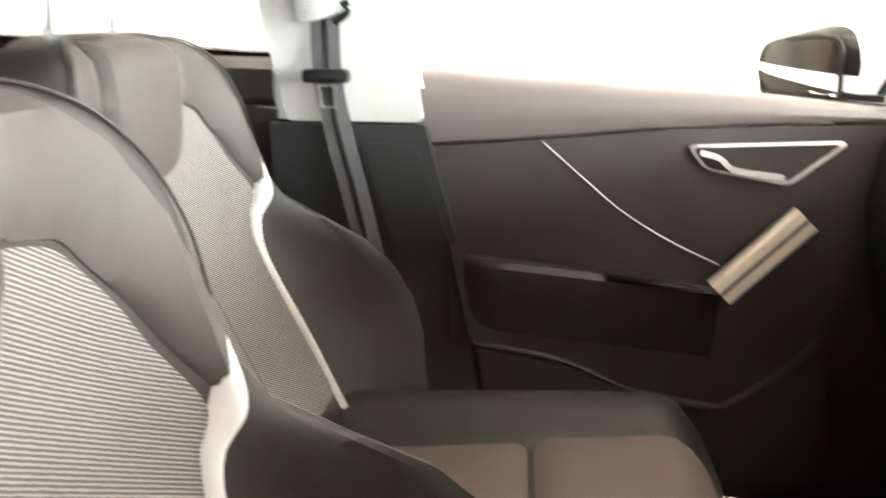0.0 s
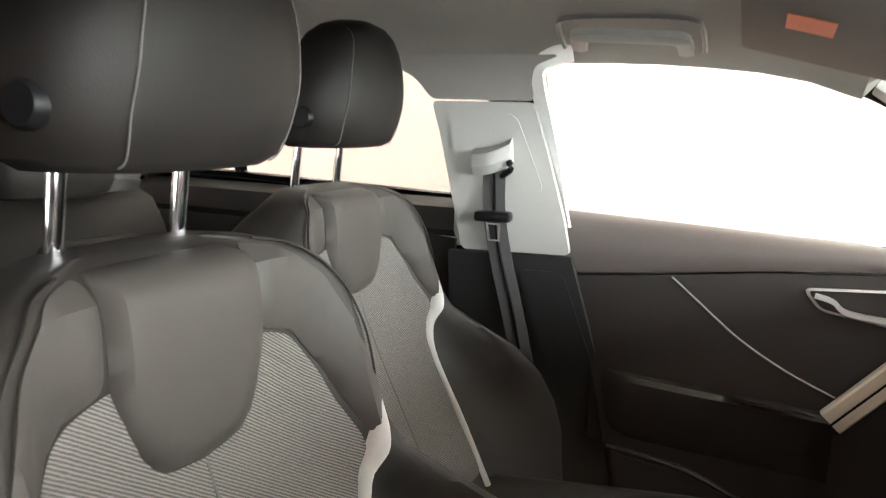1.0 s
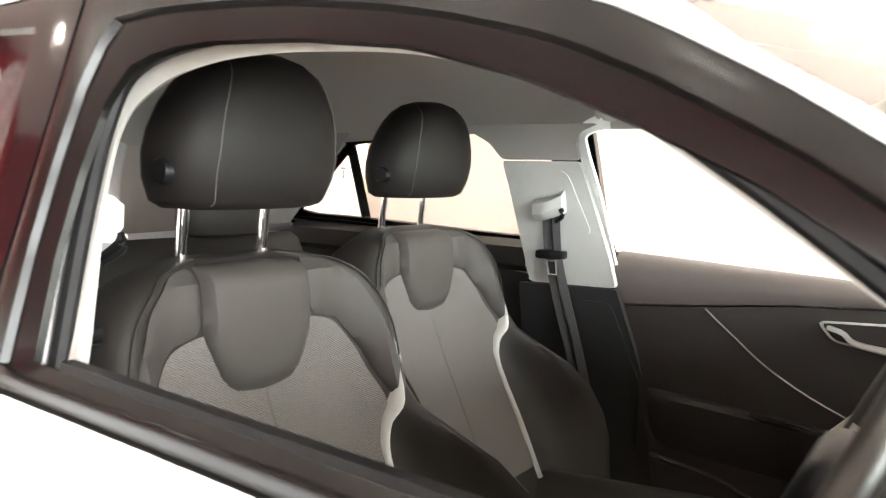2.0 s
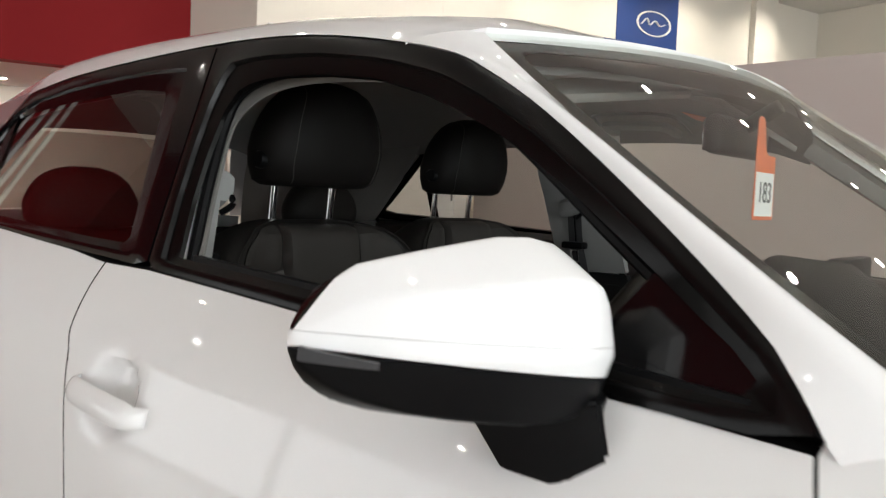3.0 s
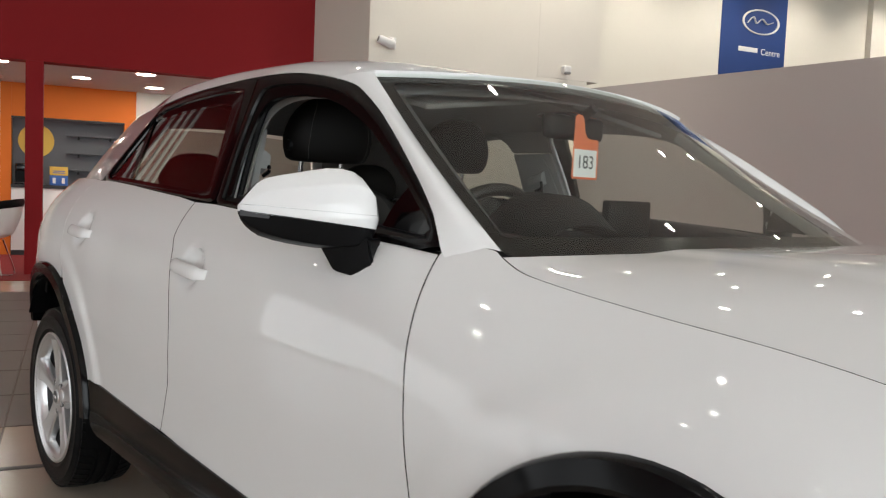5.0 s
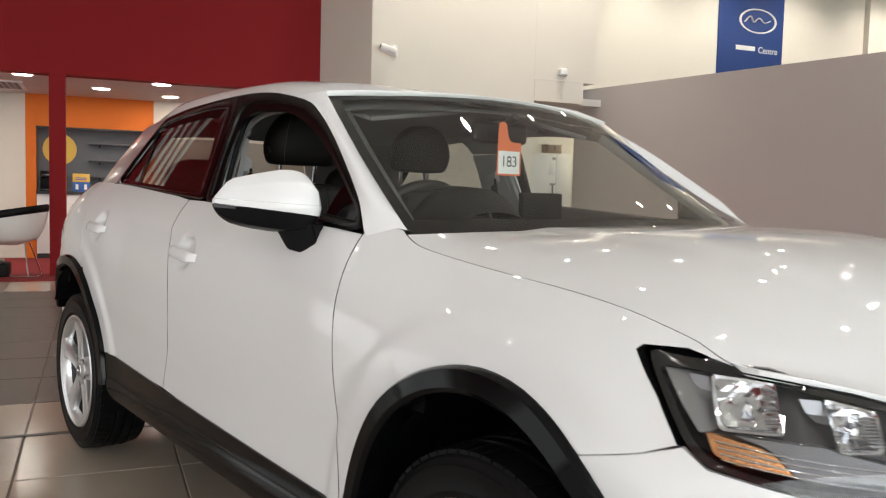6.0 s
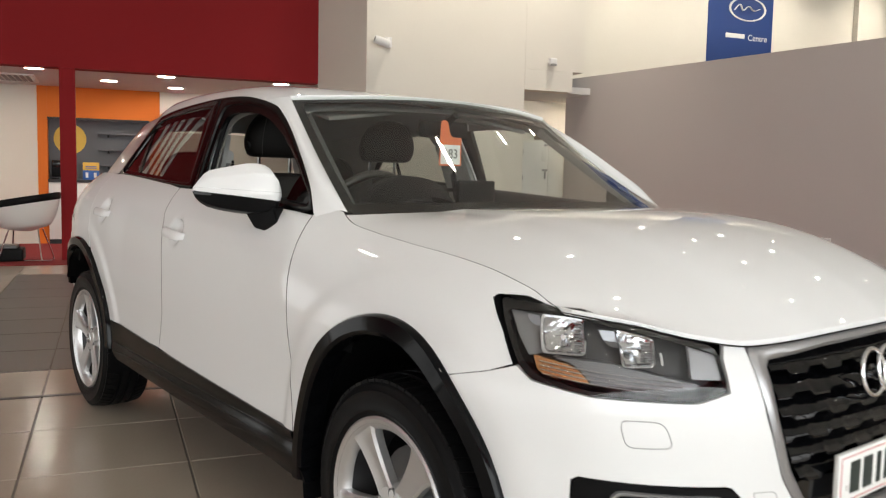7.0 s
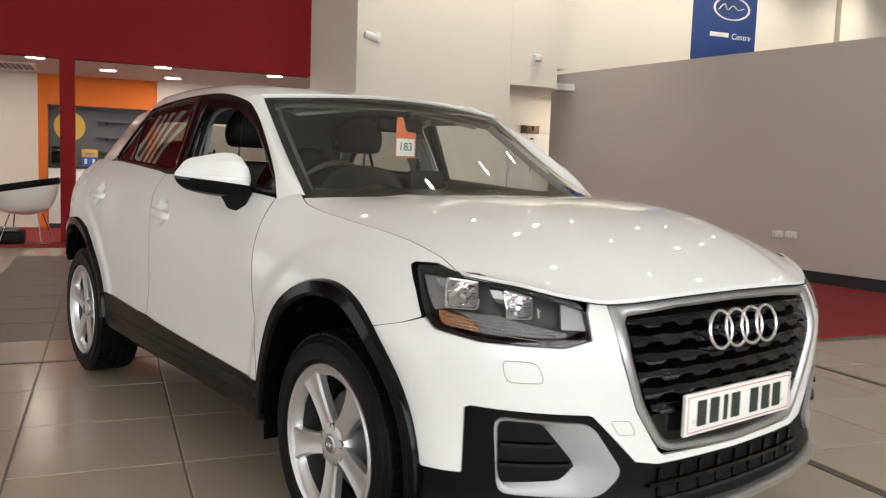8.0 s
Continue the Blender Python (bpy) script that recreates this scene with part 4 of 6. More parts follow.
def grille_half(z):
    pts = [(0.418, 0.29), (0.456, 0.30), (0.565, 0.378), (0.69, 0.432), (0.792, 0.443), (0.82, 0.443)]
    return interp(pts, z)


def tab(y, k):
    """Stepped lower edge of a slat: flat teeth every 12 cm, set off from row to row."""
    f = (y / 0.12 + 0.5 * (k % 2)) % 1.0
    return max(0.0, min(1.0, (0.30 - abs(f - 0.5)) / 0.09))


for k in range(6):
    z = 0.548 + k * 0.046
    w = min(grille_half(z - 0.012), grille_half(z + 0.02)) - 0.003
    n = 120
    rows = []
    for dz, o, bite in ((0.030, -0.042, 0), (0.012, -0.020, 0), (0.0, -0.007, 0.5), (-0.004, -0.006, 1), (-0.0065, -0.009, 1), (-0.0075, -0.040, 1)):
        rows.append([shell2(y, z + dz - 0.011 * bite * tab(y, k), o) for y in [-w + 2 * w * i / n for i in range(n + 1)]])
    part("slat", loft(rows), SLAT, grille)
part("plate_panel", patch(soft([(-0.352, 0.532), (0.352, 0.532), (0.300, 0.456), (0.0, 0.442), (-0.300, 0.456)], 0.01), lambda s, z, o: shell2(s, z, o - 0.014), 0.05, rows=0.04, flange=0.02), GLOSS_BLACK, grille, "gloss black panel behind the number plate")


def torus(r, t, flat=0.6):
    return sweep([(0, r * math.cos(2 * math.pi * k / 40), r * math.sin(2 * math.pi * k / 40)) for k in range(40)], [(x, y) for x, y in disc(t, 10)], up=(1, 0, 0), closed=True)


nose_tilt = Matrix.Translation((0.824, 0, 0.742)) @ Matrix.Rotation(radians(-9), 4, "Y")
badge = part("badge", sweep([(0.79, -0.13, 0.742), (0.79, 0.13, 0.742)], [(-0.015, -0.01), (0.015, -0.01), (0.015, 0.01), (-0.015, 0.01)]), GLOSS_BLACK, grille, "row of four linked chrome rings")
for k in range(4):
    bm = torus(0.051, 0.0050)
    bmesh.ops.transform(bm, matrix=nose_tilt @ Matrix.Translation((0.001 * k, (k - 1.5) * 0.073, 0)), verts=bm.verts)
    part("ring", bm, CHROME, badge, "chrome ring")

plate = part("number_plate", box((0.822, -0.26, 0.468), (0.834, 0.26, 0.582), 0.003), WHITE_CARD, car, "white number plate with a red border line")
PLATE_RED = material("plate_red", (0.55, 0.08, 0.08), 0.5, grain=0.03)
for lo, hi in (((-0.25, 0.476), (0.25, 0.478)), ((-0.25, 0.572), (0.25, 0.574)), ((-0.25, 0.4785), (-0.248, 0.5715)), ((0.248, 0.4785), (0.25, 0.5715))):
    part("border", box((0.8342, lo[0], lo[1]), (0.8350, hi[0], hi[1])), PLATE_RED, plate, smooth=False)
for k, (y, w) in enumerate(((-0.188, 0.042), (-0.130, 0.042), (-0.078, 0.02), (-0.030, 0.042), (0.062, 0.042), (0.122, 0.042), (0.180, 0.042))):
    part("bar", box((0.8342, y - w / 2, 0.490), (0.8355, y + w / 2, 0.560), 0.0004, 1), INK, plate, "dark bar in place of a character", smooth=False)
for y in (-0.222, 0.21):
    part("screw_cap", box((0.8342, y - 0.006, 0.50), (0.838, y + 0.006, 0.512), 0.003), WHITE, plate)

# ---- headlights ----
HL = [(1.108, 0.899), (1.062, 0.894), (0.879, 0.887), (0.699, 0.860), (0.567, 0.823), (0.557, 0.742), (0.627, 0.724), (0.84, 0.734), (0.968, 0.753), (1.002, 0.779)]
HL_RAD = [0.02, 0.0, 0.0, 0.0, 0.02, 0.02, 0.02, 0.0, 0.02, 0.02]


HL_C = (0.83, 0.815)
HL_IN = [(1.082, 0.877), (1.03, 0.877), (0.879, 0.869), (0.699, 0.842), (0.564, 0.810), (0.561, 0.748), (0.633, 0.731), (0.84, 0.741), (0.955, 0.759), (0.990, 0.782)]
LAMP_SMOKE = material("lamp_smoke", (0.05, 0.05, 0.053), 0.3, 0.5, grain=0.05)
LAMP_SILVER = material("lamp_silver", (0.26, 0.26, 0.27), 0.34, 0.8, grain=0.05)


def deep(d):
    return lambda s, z, o=0.0: shell(s, z, o - d)


def ring(outer, inner, c, d0, d1, flange):
    a, b = by_angle(outer, c, 240), by_angle(inner, c, 240)
    return loft([[shell(*p, -d0 - flange) for p in a], [shell(*p, -d0) for p in a], [shell(*q, -d1) for q in b], [shell(*q, -d1 - flange) for q in b]], closed=True)


housings = pair("headlight", lambda: patch(soft(HL, HL_RAD), deep(0.055), 0.04, rows=0.03, flange=0.0), LAMP_SMOKE, car, "clear headlight with dark surround")
pair("bezel", lambda: ring(soft(HL, HL_RAD), soft(HL_IN, HL_RAD), HL_C, 0.001, 0.006, 0.045), GLOSS_BLACK, housings, "gloss black headlight surround")
lenses = pair("lens", lambda: patch(soft(HL, HL_RAD), lambda s, z, o: shell(s, z, o + 0.001), 0.03, rows=0.02, flange=0.004), LAMP_GLASS, housings, "clear lamp lens")
for ob in lenses:
    ob.visible_shadow = False
# sloping silver cheek at the outer end, smoked cover round the lamps
pair("cheek", lambda: loft([[shell(1.072, 0.874, -0.012), shell(1.034, 0.872, -0.016), shell(0.985, 0.868, -0.045)], [shell(1.03, 0.83, -0.014), shell(1.0, 0.832, -0.02), shell(0.968, 0.835, -0.045)], [shell(0.988, 0.795, -0.012), shell(0.975, 0.796, -0.02), shell(0.955, 0.80, -0.045)]]), LAMP_SILVER, housings, "silver inner cheek")
pair("inner_cover", lambda: patch([(0.985, 0.872), (0.84, 0.866), (0.69, 0.842), (0.60, 0.82), (0.59, 0.765), (0.68, 0.768), (0.80, 0.79), (0.955, 0.797)], lambda s, z, o: shell(s, z, o - 0.040 + 0.012 * ease(1 - abs(s - 0.83) / 0.04)), 0.02, rows=0.02, flange=0.0), LAMP_SMOKE, housings, "smoked lamp cover")
# silver patch at the inner end stands in for the window's reflection
pair("blank_plate", lambda: patch(soft([(0.624, 0.822), (0.566, 0.806), (0.563, 0.760), (0.630, 0.764)], 0.004), deep(0.014), 0.03, rows=0.02, flange=0.01), FOG_SILVER, housings, "silver patch painted as the window's reflection")
for (tl, tr, br, bl) in (((0.988, 0.872), (0.872, 0.869), (0.858, 0.803), (0.958, 0.801)), ((0.788, 0.853), (0.702, 0.838), (0.708, 0.786), (0.778, 0.785))):
    cs, cz = (tl[0] + tr[0] + br[0] + bl[0]) / 4, (tl[1] + tr[1] + br[1] + bl[1]) / 4
    frame_o = soft([tl, tr, br, bl], 0.010)
    frame_i = soft([(cs + (p[0] - cs) * 0.90, cz + (p[1] - cz) * 0.86) for p in (tl, tr, br, bl)], 0.008)
    pair("lamp_frame", lambda: ring(frame_o, frame_i, (cs, cz), 0.012, 0.016, 0.022), CHROME, housings, "chrome lamp frame")
    pair("reflector", lambda: patch(frame_i, lambda s, z, o: shell(s, z, o - 0.020 - 0.018 * max(0, 1 - ((s - cs) / 0.05) ** 2 - ((z - cz) / 0.035) ** 2) - 0.003 * math.sin(s * 700) * math.sin(z * 900)), 0.012, rows=0.010, flange=0.0), REFLECTOR, housings, "chrome faceted reflector", smooth=False)
    pair("bulb_cover", lambda: sweep([shell(cs + 0.004, cz - 0.004, -0.05), shell(cs, cz - 0.004, -0.02)], disc(0.0055, 12)), CHROME, housings, "chrome bulb cover")
    pair("side_mirror", lambda: loft([[shell(tl[0] + 0.004, tl[1] - 0.004, -0.014), shell(tl[0] + 0.042, tl[1] - 0.002, -0.012)], [shell(tl[0] - 0.004, tl[1] - 0.026, -0.03), shell(tl[0] + 0.030, tl[1] - 0.022, -0.024)], [shell(tl[0] - 0.010, tl[1] - 0.037, -0.03), shell(tl[0] + 0.016, tl[1] - 0.032, -0.02)]]), LAMP_SILVER, housings, "silver side reflector")
    pair("fin", lambda: loft([[shell(tr[0] - 0.010, z, o) for z, o in ((br[1] + 0.004, -0.014), (br[1] + 0.026, -0.014), (br[1] + 0.026, -0.035), (br[1] + 0.004, -0.035))], [shell(tr[0] - 0.014, z, o) for z, o in ((br[1] + 0.004, -0.014), (br[1] + 0.026, -0.014), (br[1] + 0.026, -0.035), (br[1] + 0.004, -0.035))]], closed=True, caps=True), CHROME, housings)
pair("indicator", lambda: patch(soft([(0.978, 0.796), (0.936, 0.790), (0.895, 0.784), (0.872, 0.776), (0.845, 0.753), (0.928, 0.758), (0.962, 0.768)], 0.004), deep(0.016), 0.02, rows=0.012, flange=0.015), AMBER, housings, "amber indicator strip")
for (s0, s1, z0, z1) in ((0.882, 0.868, 0.862, 0.812), (0.716, 0.707, 0.832, 0.794)):
    for k in range(9):
        f = (k + 0.5) / 9
        pair("lens_rib", lambda: sweep([shell(s0 + 0.018 + (s1 - s0) * f, z0 + (z1 - z0) * f - 0.001, -0.017), shell(s0 - 0.004 + (s1 - s0) * f, z0 + (z1 - z0) * f, -0.012)], disc(0.0016, 6)), LAMP_SILVER, housings)
pair("light_strip", lambda: patch(soft([(0.935, 0.796), (0.80, 0.791), (0.74, 0.778), (0.66, 0.762), (0.612, 0.752), (0.62, 0.744), (0.70, 0.744), (0.841, 0.752), (0.868, 0.777), (0.893, 0.787)], 0.003), deep(0.018), 0.02, rows=0.012, flange=0.015), LAMP_GREY, housings, "clear ribbed light strip")
for k in range(4):
    pair("rib", lambda: sweep([shell(0.962 - 0.004 * k - (0.33 - 0.02 * k) * i / 14, 0.787 - 0.0078 * k - (0.030 - 0.001 * k) * i / 14, -0.012) for i in range(15)], disc(0.0014, 6)), REFLECTOR, housings)

# ---- bonnet, pillars, roof and glass ----
TOP_RUN = sorted((p[0], -p[1], p[2]) for p in (flank(*q) for q in curve2(FENDER_TOP, 80)) if p[0] > -0.40)
EDGE_Y, EDGE_Z = [(x, y) for x, y, z in TOP_RUN], [(x, z) for x, y, z in TOP_RUN]


def bonnet_form(a, k):
    xr = -0.366 + 0.199 * (1 - k ** 2.2)
    xf = interp([(0.0, 0.797), (0.35, 0.787), (0.65, 0.738), (0.78, 0.682), (0.9, 0.598), (1.0, 0.508)], k)
    zr = 1.058 - 0.022 * k ** 2.4
    zf = interp([(0.0, 0.852), (0.35, 0.847), (0.65, 0.835), (0.78, 0.848), (0.9, 0.872), (1.0, 0.891)], k)
    x = xr + (xf - xr) * a
    z = zr + (zf - zr) * a ** (2.9 - 1.15 * k * k)
    ridge = 0.006 * max(0.0, min(1.0, (0.66 - 0.12 * a - k) / 0.08)) * max(0.0, 1 - a) ** 0.3
    w = interp([(0.0, 0.738), (0.4, 0.752), (0.75, 0.748), (1.0, 0.728)], a)
    return x, w, z + ridge + 0.015 * (1 - k ** 4) * math.sin(math.pi * a ** 1.3)


def bonnet_at(a, b, out=0.0):
    """a runs from the windscreen (0) to the nose (1), b from the middle (0) to the edge (+-1)."""
    k = min(1.0, abs(b))
    x, w, z = bonnet_form(a, k)
    xe, we, ze = bonnet_form(a, 1.0)
    w += (interp(EDGE_Y, xe) - 0.0035 - we) * k ** 6
    z += (interp(EDGE_Z, xe) + 0.0005 - ze) * k ** 6
    return (x, -b * w, z + out)


part("bonnet", patch([(0, -1), (1, -1), (1, -0.9), (1, -0.78), (1, -0.65), (1, -0.35), (1, 0), (1, 0.35), (1, 0.65), (1, 0.78), (1, 0.9), (1, 1), (0, 1)],
                     lambda a, b, o: bonnet_at(a, b, o), 0.03, rows=0.03, flange=0.012), PAINT, car, "white bonnet")

# black cord under the bonnet edge, standing in for the gap's shade
RIM = [(k / 30, -1.0) for k in range(30)] + [(1.004, -1 + k / 30) for k in range(61)] + [(1 - k / 30, 1.0) for k in range(1, 31)]
part("bonnet_seal", sweep([bonnet_at(a, b * 0.999, -0.009) for a, b in RIM], disc(0.0016, 6)), DARK, car, "black cord standing in for shade in the bonnet gap")


def screen_at(y, k, out=0.0):
    """Windscreen: y over the half width (-1 to 1), k from the cowl (0) to the roof (1)."""
    ye = 0.725 - 0.115 * k
    xe, ze = -0.38 - 0.578 * k, 1.041 + 0.377 * k - 0.014 * math.sin(math.pi * k)
    f = 1 - y * y
    return (xe + (0.205 - 0.10 * k) * f + out * 0.55, y * ye, ze + (0.010 + 0.016 * k) * f + out * 0.83)


screen = part("windscreen", loft([[screen_at(-1 + 2 * i / 36, k / 16) for i in range(37)] for k in range(-1, 17)]), GLASS, car, "clear tinted windscreen")
screen.visible_shadow = False
CLEAR = [(-0.955, 0.10), (0, 0.10), (0.955, 0.10), (0.945, 0.955), (0, 0.955), (-0.945, 0.955)]
part("windscreen_border", band([(-1, -0.05), (0, -0.05), (1, -0.05), (1, 1), (0, 1), (-1, 1)], CLEAR, screen_at, 140, -0.009, flange=0.002), TRIM_BLACK, screen, "black printed border")
part("cowl", loft([[screen_at(-0.95 + 1.9 * i / 24, -0.04, o) for i in range(25)] for o in (-0.02, 0.006)] + [[(p[0] + 0.11, p[1], p[2] - 0.035) for p in [screen_at(-0.95 + 1.9 * i / 24, -0.04) for i in range(25)]]]), BLACK_PLASTIC, car, "black cowl panel")
GB = [(-3.3, 0.63), (-3.0, 0.69), (-2.6, 0.735), (-2.3, 0.755), (-1.8, 0.765), (-0.3, 0.765)]


def glasshouse(x, z, out=0.0):
    """Right-hand plane of side windows and pillars."""
    d = z - 1.08
    return (x, -(interp(GB, x) - 0.34 * d - 0.06 * d * d + out * 0.95), z + out * 0.33)


FRAME_TOP = [(-2.135, 1.398), (-1.95, 1.421), (-1.746, 1.434), (-1.6, 1.440), (-1.447, 1.443), (-1.30, 1.439), (-1.213, 1.431), (-1.046, 1.404), (-0.95, 1.380), (-0.9, 1.357), (-0.835, 1.322), (-0.776, 1.285), (-0.66, 1.203), (-0.567, 1.131), (-0.515, 1.085)]
F_OUT = list(reversed([p for p in FRAME_TOP if p[0] > -1.5])) + [(-1.475, 1.443), (-1.468, 1.30), (-1.458, 1.089)] + [(-1.2, 1.074), (-0.9, 1.055), (-0.69, 1.043), (-0.492, 1.036)]
F_IN = [(-0.545, 1.083), (-0.60, 1.118), (-0.66, 1.160), (-0.76, 1.225), (-0.845, 1.275), (-0.92, 1.309), (-1.0, 1.340), (-1.09, 1.365), (-1.2, 1.378), (-1.30, 1.382), (-1.355, 1.379), (-1.392, 1.365), (-1.41, 1.335), (-1.416, 1.27), (-1.414, 1.2), (-1.40, 1.111), (-1.2, 1.102), (-0.9, 1.086), (-0.69, 1.072), (-0.56, 1.063)]


def window_frame(outer, inner, c, out=0.0, deep=0.03):
    a, b = by_angle(outer, c), by_angle(inner, c)
    rows = [[glasshouse(*p, out - 0.02) for p in a], [glasshouse(*p, out) for p in a]]
    for f, o in ((0.25, 0.002), (0.5, 0.001), (0.55, -0.006), (0.9, -0.009)):
        rows.append([glasshouse(p[0] + (q[0] - p[0]) * f, p[1] + (q[1] - p[1]) * f, out + o) for p, q in zip(a, b)])
    rows += [[glasshouse(*q, out - 0.010) for q in b], [glasshouse(*q, out - deep) for q in b]]
    return loft(rows, closed=True)


part("window_frame", window_frame(F_OUT, F_IN, (-1.05, 1.19), 0.0, 0.018), TRIM_BLACK, front_doors[0], "satin black window frame")
# the far door's frame, as thin as it shows from the cabin
L_IN = [(-0.545, 1.083), (-0.60, 1.122), (-0.66, 1.168), (-0.76, 1.238), (-0.845, 1.290), (-0.92, 1.328), (-1.0, 1.360), (-1.09, 1.384), (-1.2, 1.398), (-1.30, 1.404), (-1.44, 1.410), (-1.497, 1.400), (-1.504, 1.36), (-1.480, 1.25), (-1.448, 1.099), (-1.2, 1.090), (-0.9, 1.074), (-0.69, 1.060), (-0.56, 1.053)]
L_OUT = F_OUT[:F_OUT.index((-1.475, 1.443))] + [(-1.522, 1.443), (-1.509, 1.30), (-1.472, 1.089)] + F_OUT[-4:]
part("window_frame", left(window_frame(L_OUT, L_IN, (-1.05, 1.19), -0.004, 0.018)), TRIM_BLACK, front_doors[1], "satin black window frame")
R_OUT = [(-1.480, 1.443), (-1.6, 1.440), (-1.746, 1.434), (-1.95, 1.421), (-2.135, 1.398), (-2.30, 1.275), (-2.50, 1.139), (-2.2, 1.124), (-1.688, 1.100), (-1.465, 1.090), (-1.472, 1.30)]
R_IN = [(-1.60, 1.375), (-1.70, 1.384), (-1.95, 1.372), (-2.165, 1.352), (-2.28, 1.262), (-2.42, 1.157), (-2.2, 1.150), (-1.7, 1.126), (-1.552, 1.122), (-1.575, 1.25)]
pair("window_frame", lambda: window_frame(R_OUT, R_IN, (-1.85, 1.25), 0.0, 0.02), GLOSS_BLACK, rear_doors, "gloss black window frame")
for ob in pair("window_glass", lambda: patch(R_IN, lambda x, z, o: glasshouse(x, z, o - 0.010), 0.12, rows=0.08, flange=0.0), TINT, rear_doors, "dark tinted window"):
    ob.visible_shadow = False
pair("window_divider", lambda: loft([[glasshouse(-2.19 + dx, z, -0.006) for z in (1.365, 1.26, 1.148)] for dx in (-0.017, 0.017)]), TRIM_BLACK, rear_doors)
left_glass = part("window_glass", left(patch(L_IN, lambda x, z, o: glasshouse(x, z, o - 0.016), 0.12, rows=0.08, flange=0.0)), GLASS, front_doors[1], "clear window glass")
left_glass.visible_shadow = False
# lowered driver's glass: only the seal along the sill shows
part("window_seal", sweep([glasshouse(x, interp([(-1.36, 1.113), (-0.9, 1.086), (-0.55, 1.060)], x), -0.014) for x in [-1.36 + 0.81 * k / 16 for k in range(17)]], [(-0.005, -0.012), (0.005, -0.012), (0.006, 0.006), (-0.006, 0.006)]), RUBBER, front_doors[0], "black rubber window seal")
# sail panel with the mirror's root
pair("sail_panel", lambda: patch([(-0.548, 1.066), (-0.548, 1.085), (-0.60, 1.12), (-0.655, 1.155), (-0.685, 1.115), (-0.70, 1.075)], lambda x, z, o: glasshouse(x, z, o - 0.012), 0.05, flange=0.006), GLOSS_BLACK, front_doors)


def pillar_a():
    """White pillar between windscreen and door frame."""
    n = 24
    rows = []
    for j in range(7):
        f = j / 6
        row = []
        for i in range(n + 1):
            k = -0.05 + 1.05 * i / n
            p = Vector(screen_at(-1, k))
            xf = -0.49 - 0.56 * k
            q = Vector(glasshouse(xf, interp(sorted(FRAME_TOP), xf) if xf < -0.515 else 1.045 + (0.035 / 0.025) * (-0.49 - xf), 0.002))
            m = p.lerp(q, f) + Vector((0.35, -0.75, 0.55)) * (0.022 * math.sin(math.pi * f) * (1 - 0.75 * max(0, k) ** 2) * max(0.0, min(1.0, (k + 0.01) / 0.16))) + Vector((0.0, 0.02, -0.004)) * min(1.0, max(0.0, -k / 0.05))
            row.append(m)
        rows.append(row)
    edge = [[p + Vector((-0.01, 0.02, -0.015)) for p in rows[0]]] + rows + [[p + Vector((-0.0, 0.025, -0.01)) for p in rows[-1]]]
    return loft(edge)


pair("a_pillar", pillar_a, PAINT, car)

ROOF_MID = [(-3.02, 1.405), (-2.6, 1.47), (-2.2, 1.50), (-1.8, 1.512), (-1.4, 1.504), (-1.1, 1.478), (-0.9, 1.450), (-0.85, 1.443)]


def roof_edge(x):
    if x >= -2.135:
        z = interp(sorted(FRAME_TOP), x)
        return Vector(glasshouse(x, z, 0.002))
    f = (-2.135 - x) / 0.885
    return Vector((x, -(0.645 - 0.19 * f), 1.398 - 0.036 * f))


def roof_half():
    rows = []
    m = 30
    for i in range(m + 1):
        f = i / m
        row = []
        for j in range(21):
            w = j / 20
            xs = -0.855 - 0.105 * w ** 2.2 if w <= 0.95 else -0.949 - (w - 0.95) * 1.94
            x = xs + (-3.02 - xs) * f
            e = roof_edge(x)
            zc = interp(ROOF_MID, x)
            z = zc - (zc - e.z) * (w ** 11 * 0.86 + w ** 2 * 0.14)
            y = e.y * w
            if f == 0:
                p = screen_at(-min(1, w / 0.95), 1.0) if w <= 0.95 else None
                if p:
                    z, y = p[2] + 0.002, p[1]
            row.append((x, y, z))
        rows.append(row)
    rows = [[(p[0] - 0.004, p[1], p[2] - 0.015) for p in rows[0]]] + rows
    return loft(rows)


part("roof", whole(roof_half()), PAINT, car, "white roof")


def pillar_c():
    a = [glasshouse(-2.135, 1.398, 0.002), glasshouse(-2.30, 1.275, 0.002), glasshouse(-2.50, 1.139, 0.002)]
    b = [(-3.0, -0.458, 1.363), (-3.1, -0.525, 1.25), (-3.2, -0.60, 1.105)]
    A, B = bend(a, 12), bend(b, 12)
    return loft([[p.lerp(q, f) + Vector((0, -0.025 * math.sin(math.pi * f), 0)) for p, q in zip(A, B)] for f in [k / 8 for k in range(9)]])


pair("c_pillar", pillar_c, SILVER_PAINT, car, "silver rear pillar panel")
rear_glass = part("rear_window", loft([[(-3.02 - 0.19 * k - 0.06 * (1 - y * y), y * (0.455 + 0.145 * k), 1.363 - 0.26 * k + 0.02 * (1 - y * y)) for y in [-1 + 2 * i / 20 for i in range(21)]] for k in [j / 8 for j in range(9)]]), TINT, car, "dark tinted rear window")
rear_glass.visible_shadow = False
S_END = RUN[-1]
s_tail = s_of_x(-3.2)
part("tailgate", whole(patch([(s_tail + 0.12, 0.62), (S_END, 0.60), (S_END, 1.125), (s_tail + 0.05, 1.105)], shell, 0.06, rows=0.05)), PAINT, car)
part("rear_bumper", whole(patch([(s_of_x(-3.09), 0.42), (s_of_x(-3.135), 0.60), (s_tail + 0.11, 0.61), (S_END, 0.59), (S_END, 0.36), (s_of_x(-3.06), 0.34)], shell, 0.06, rows=0.05)), PAINT, car)
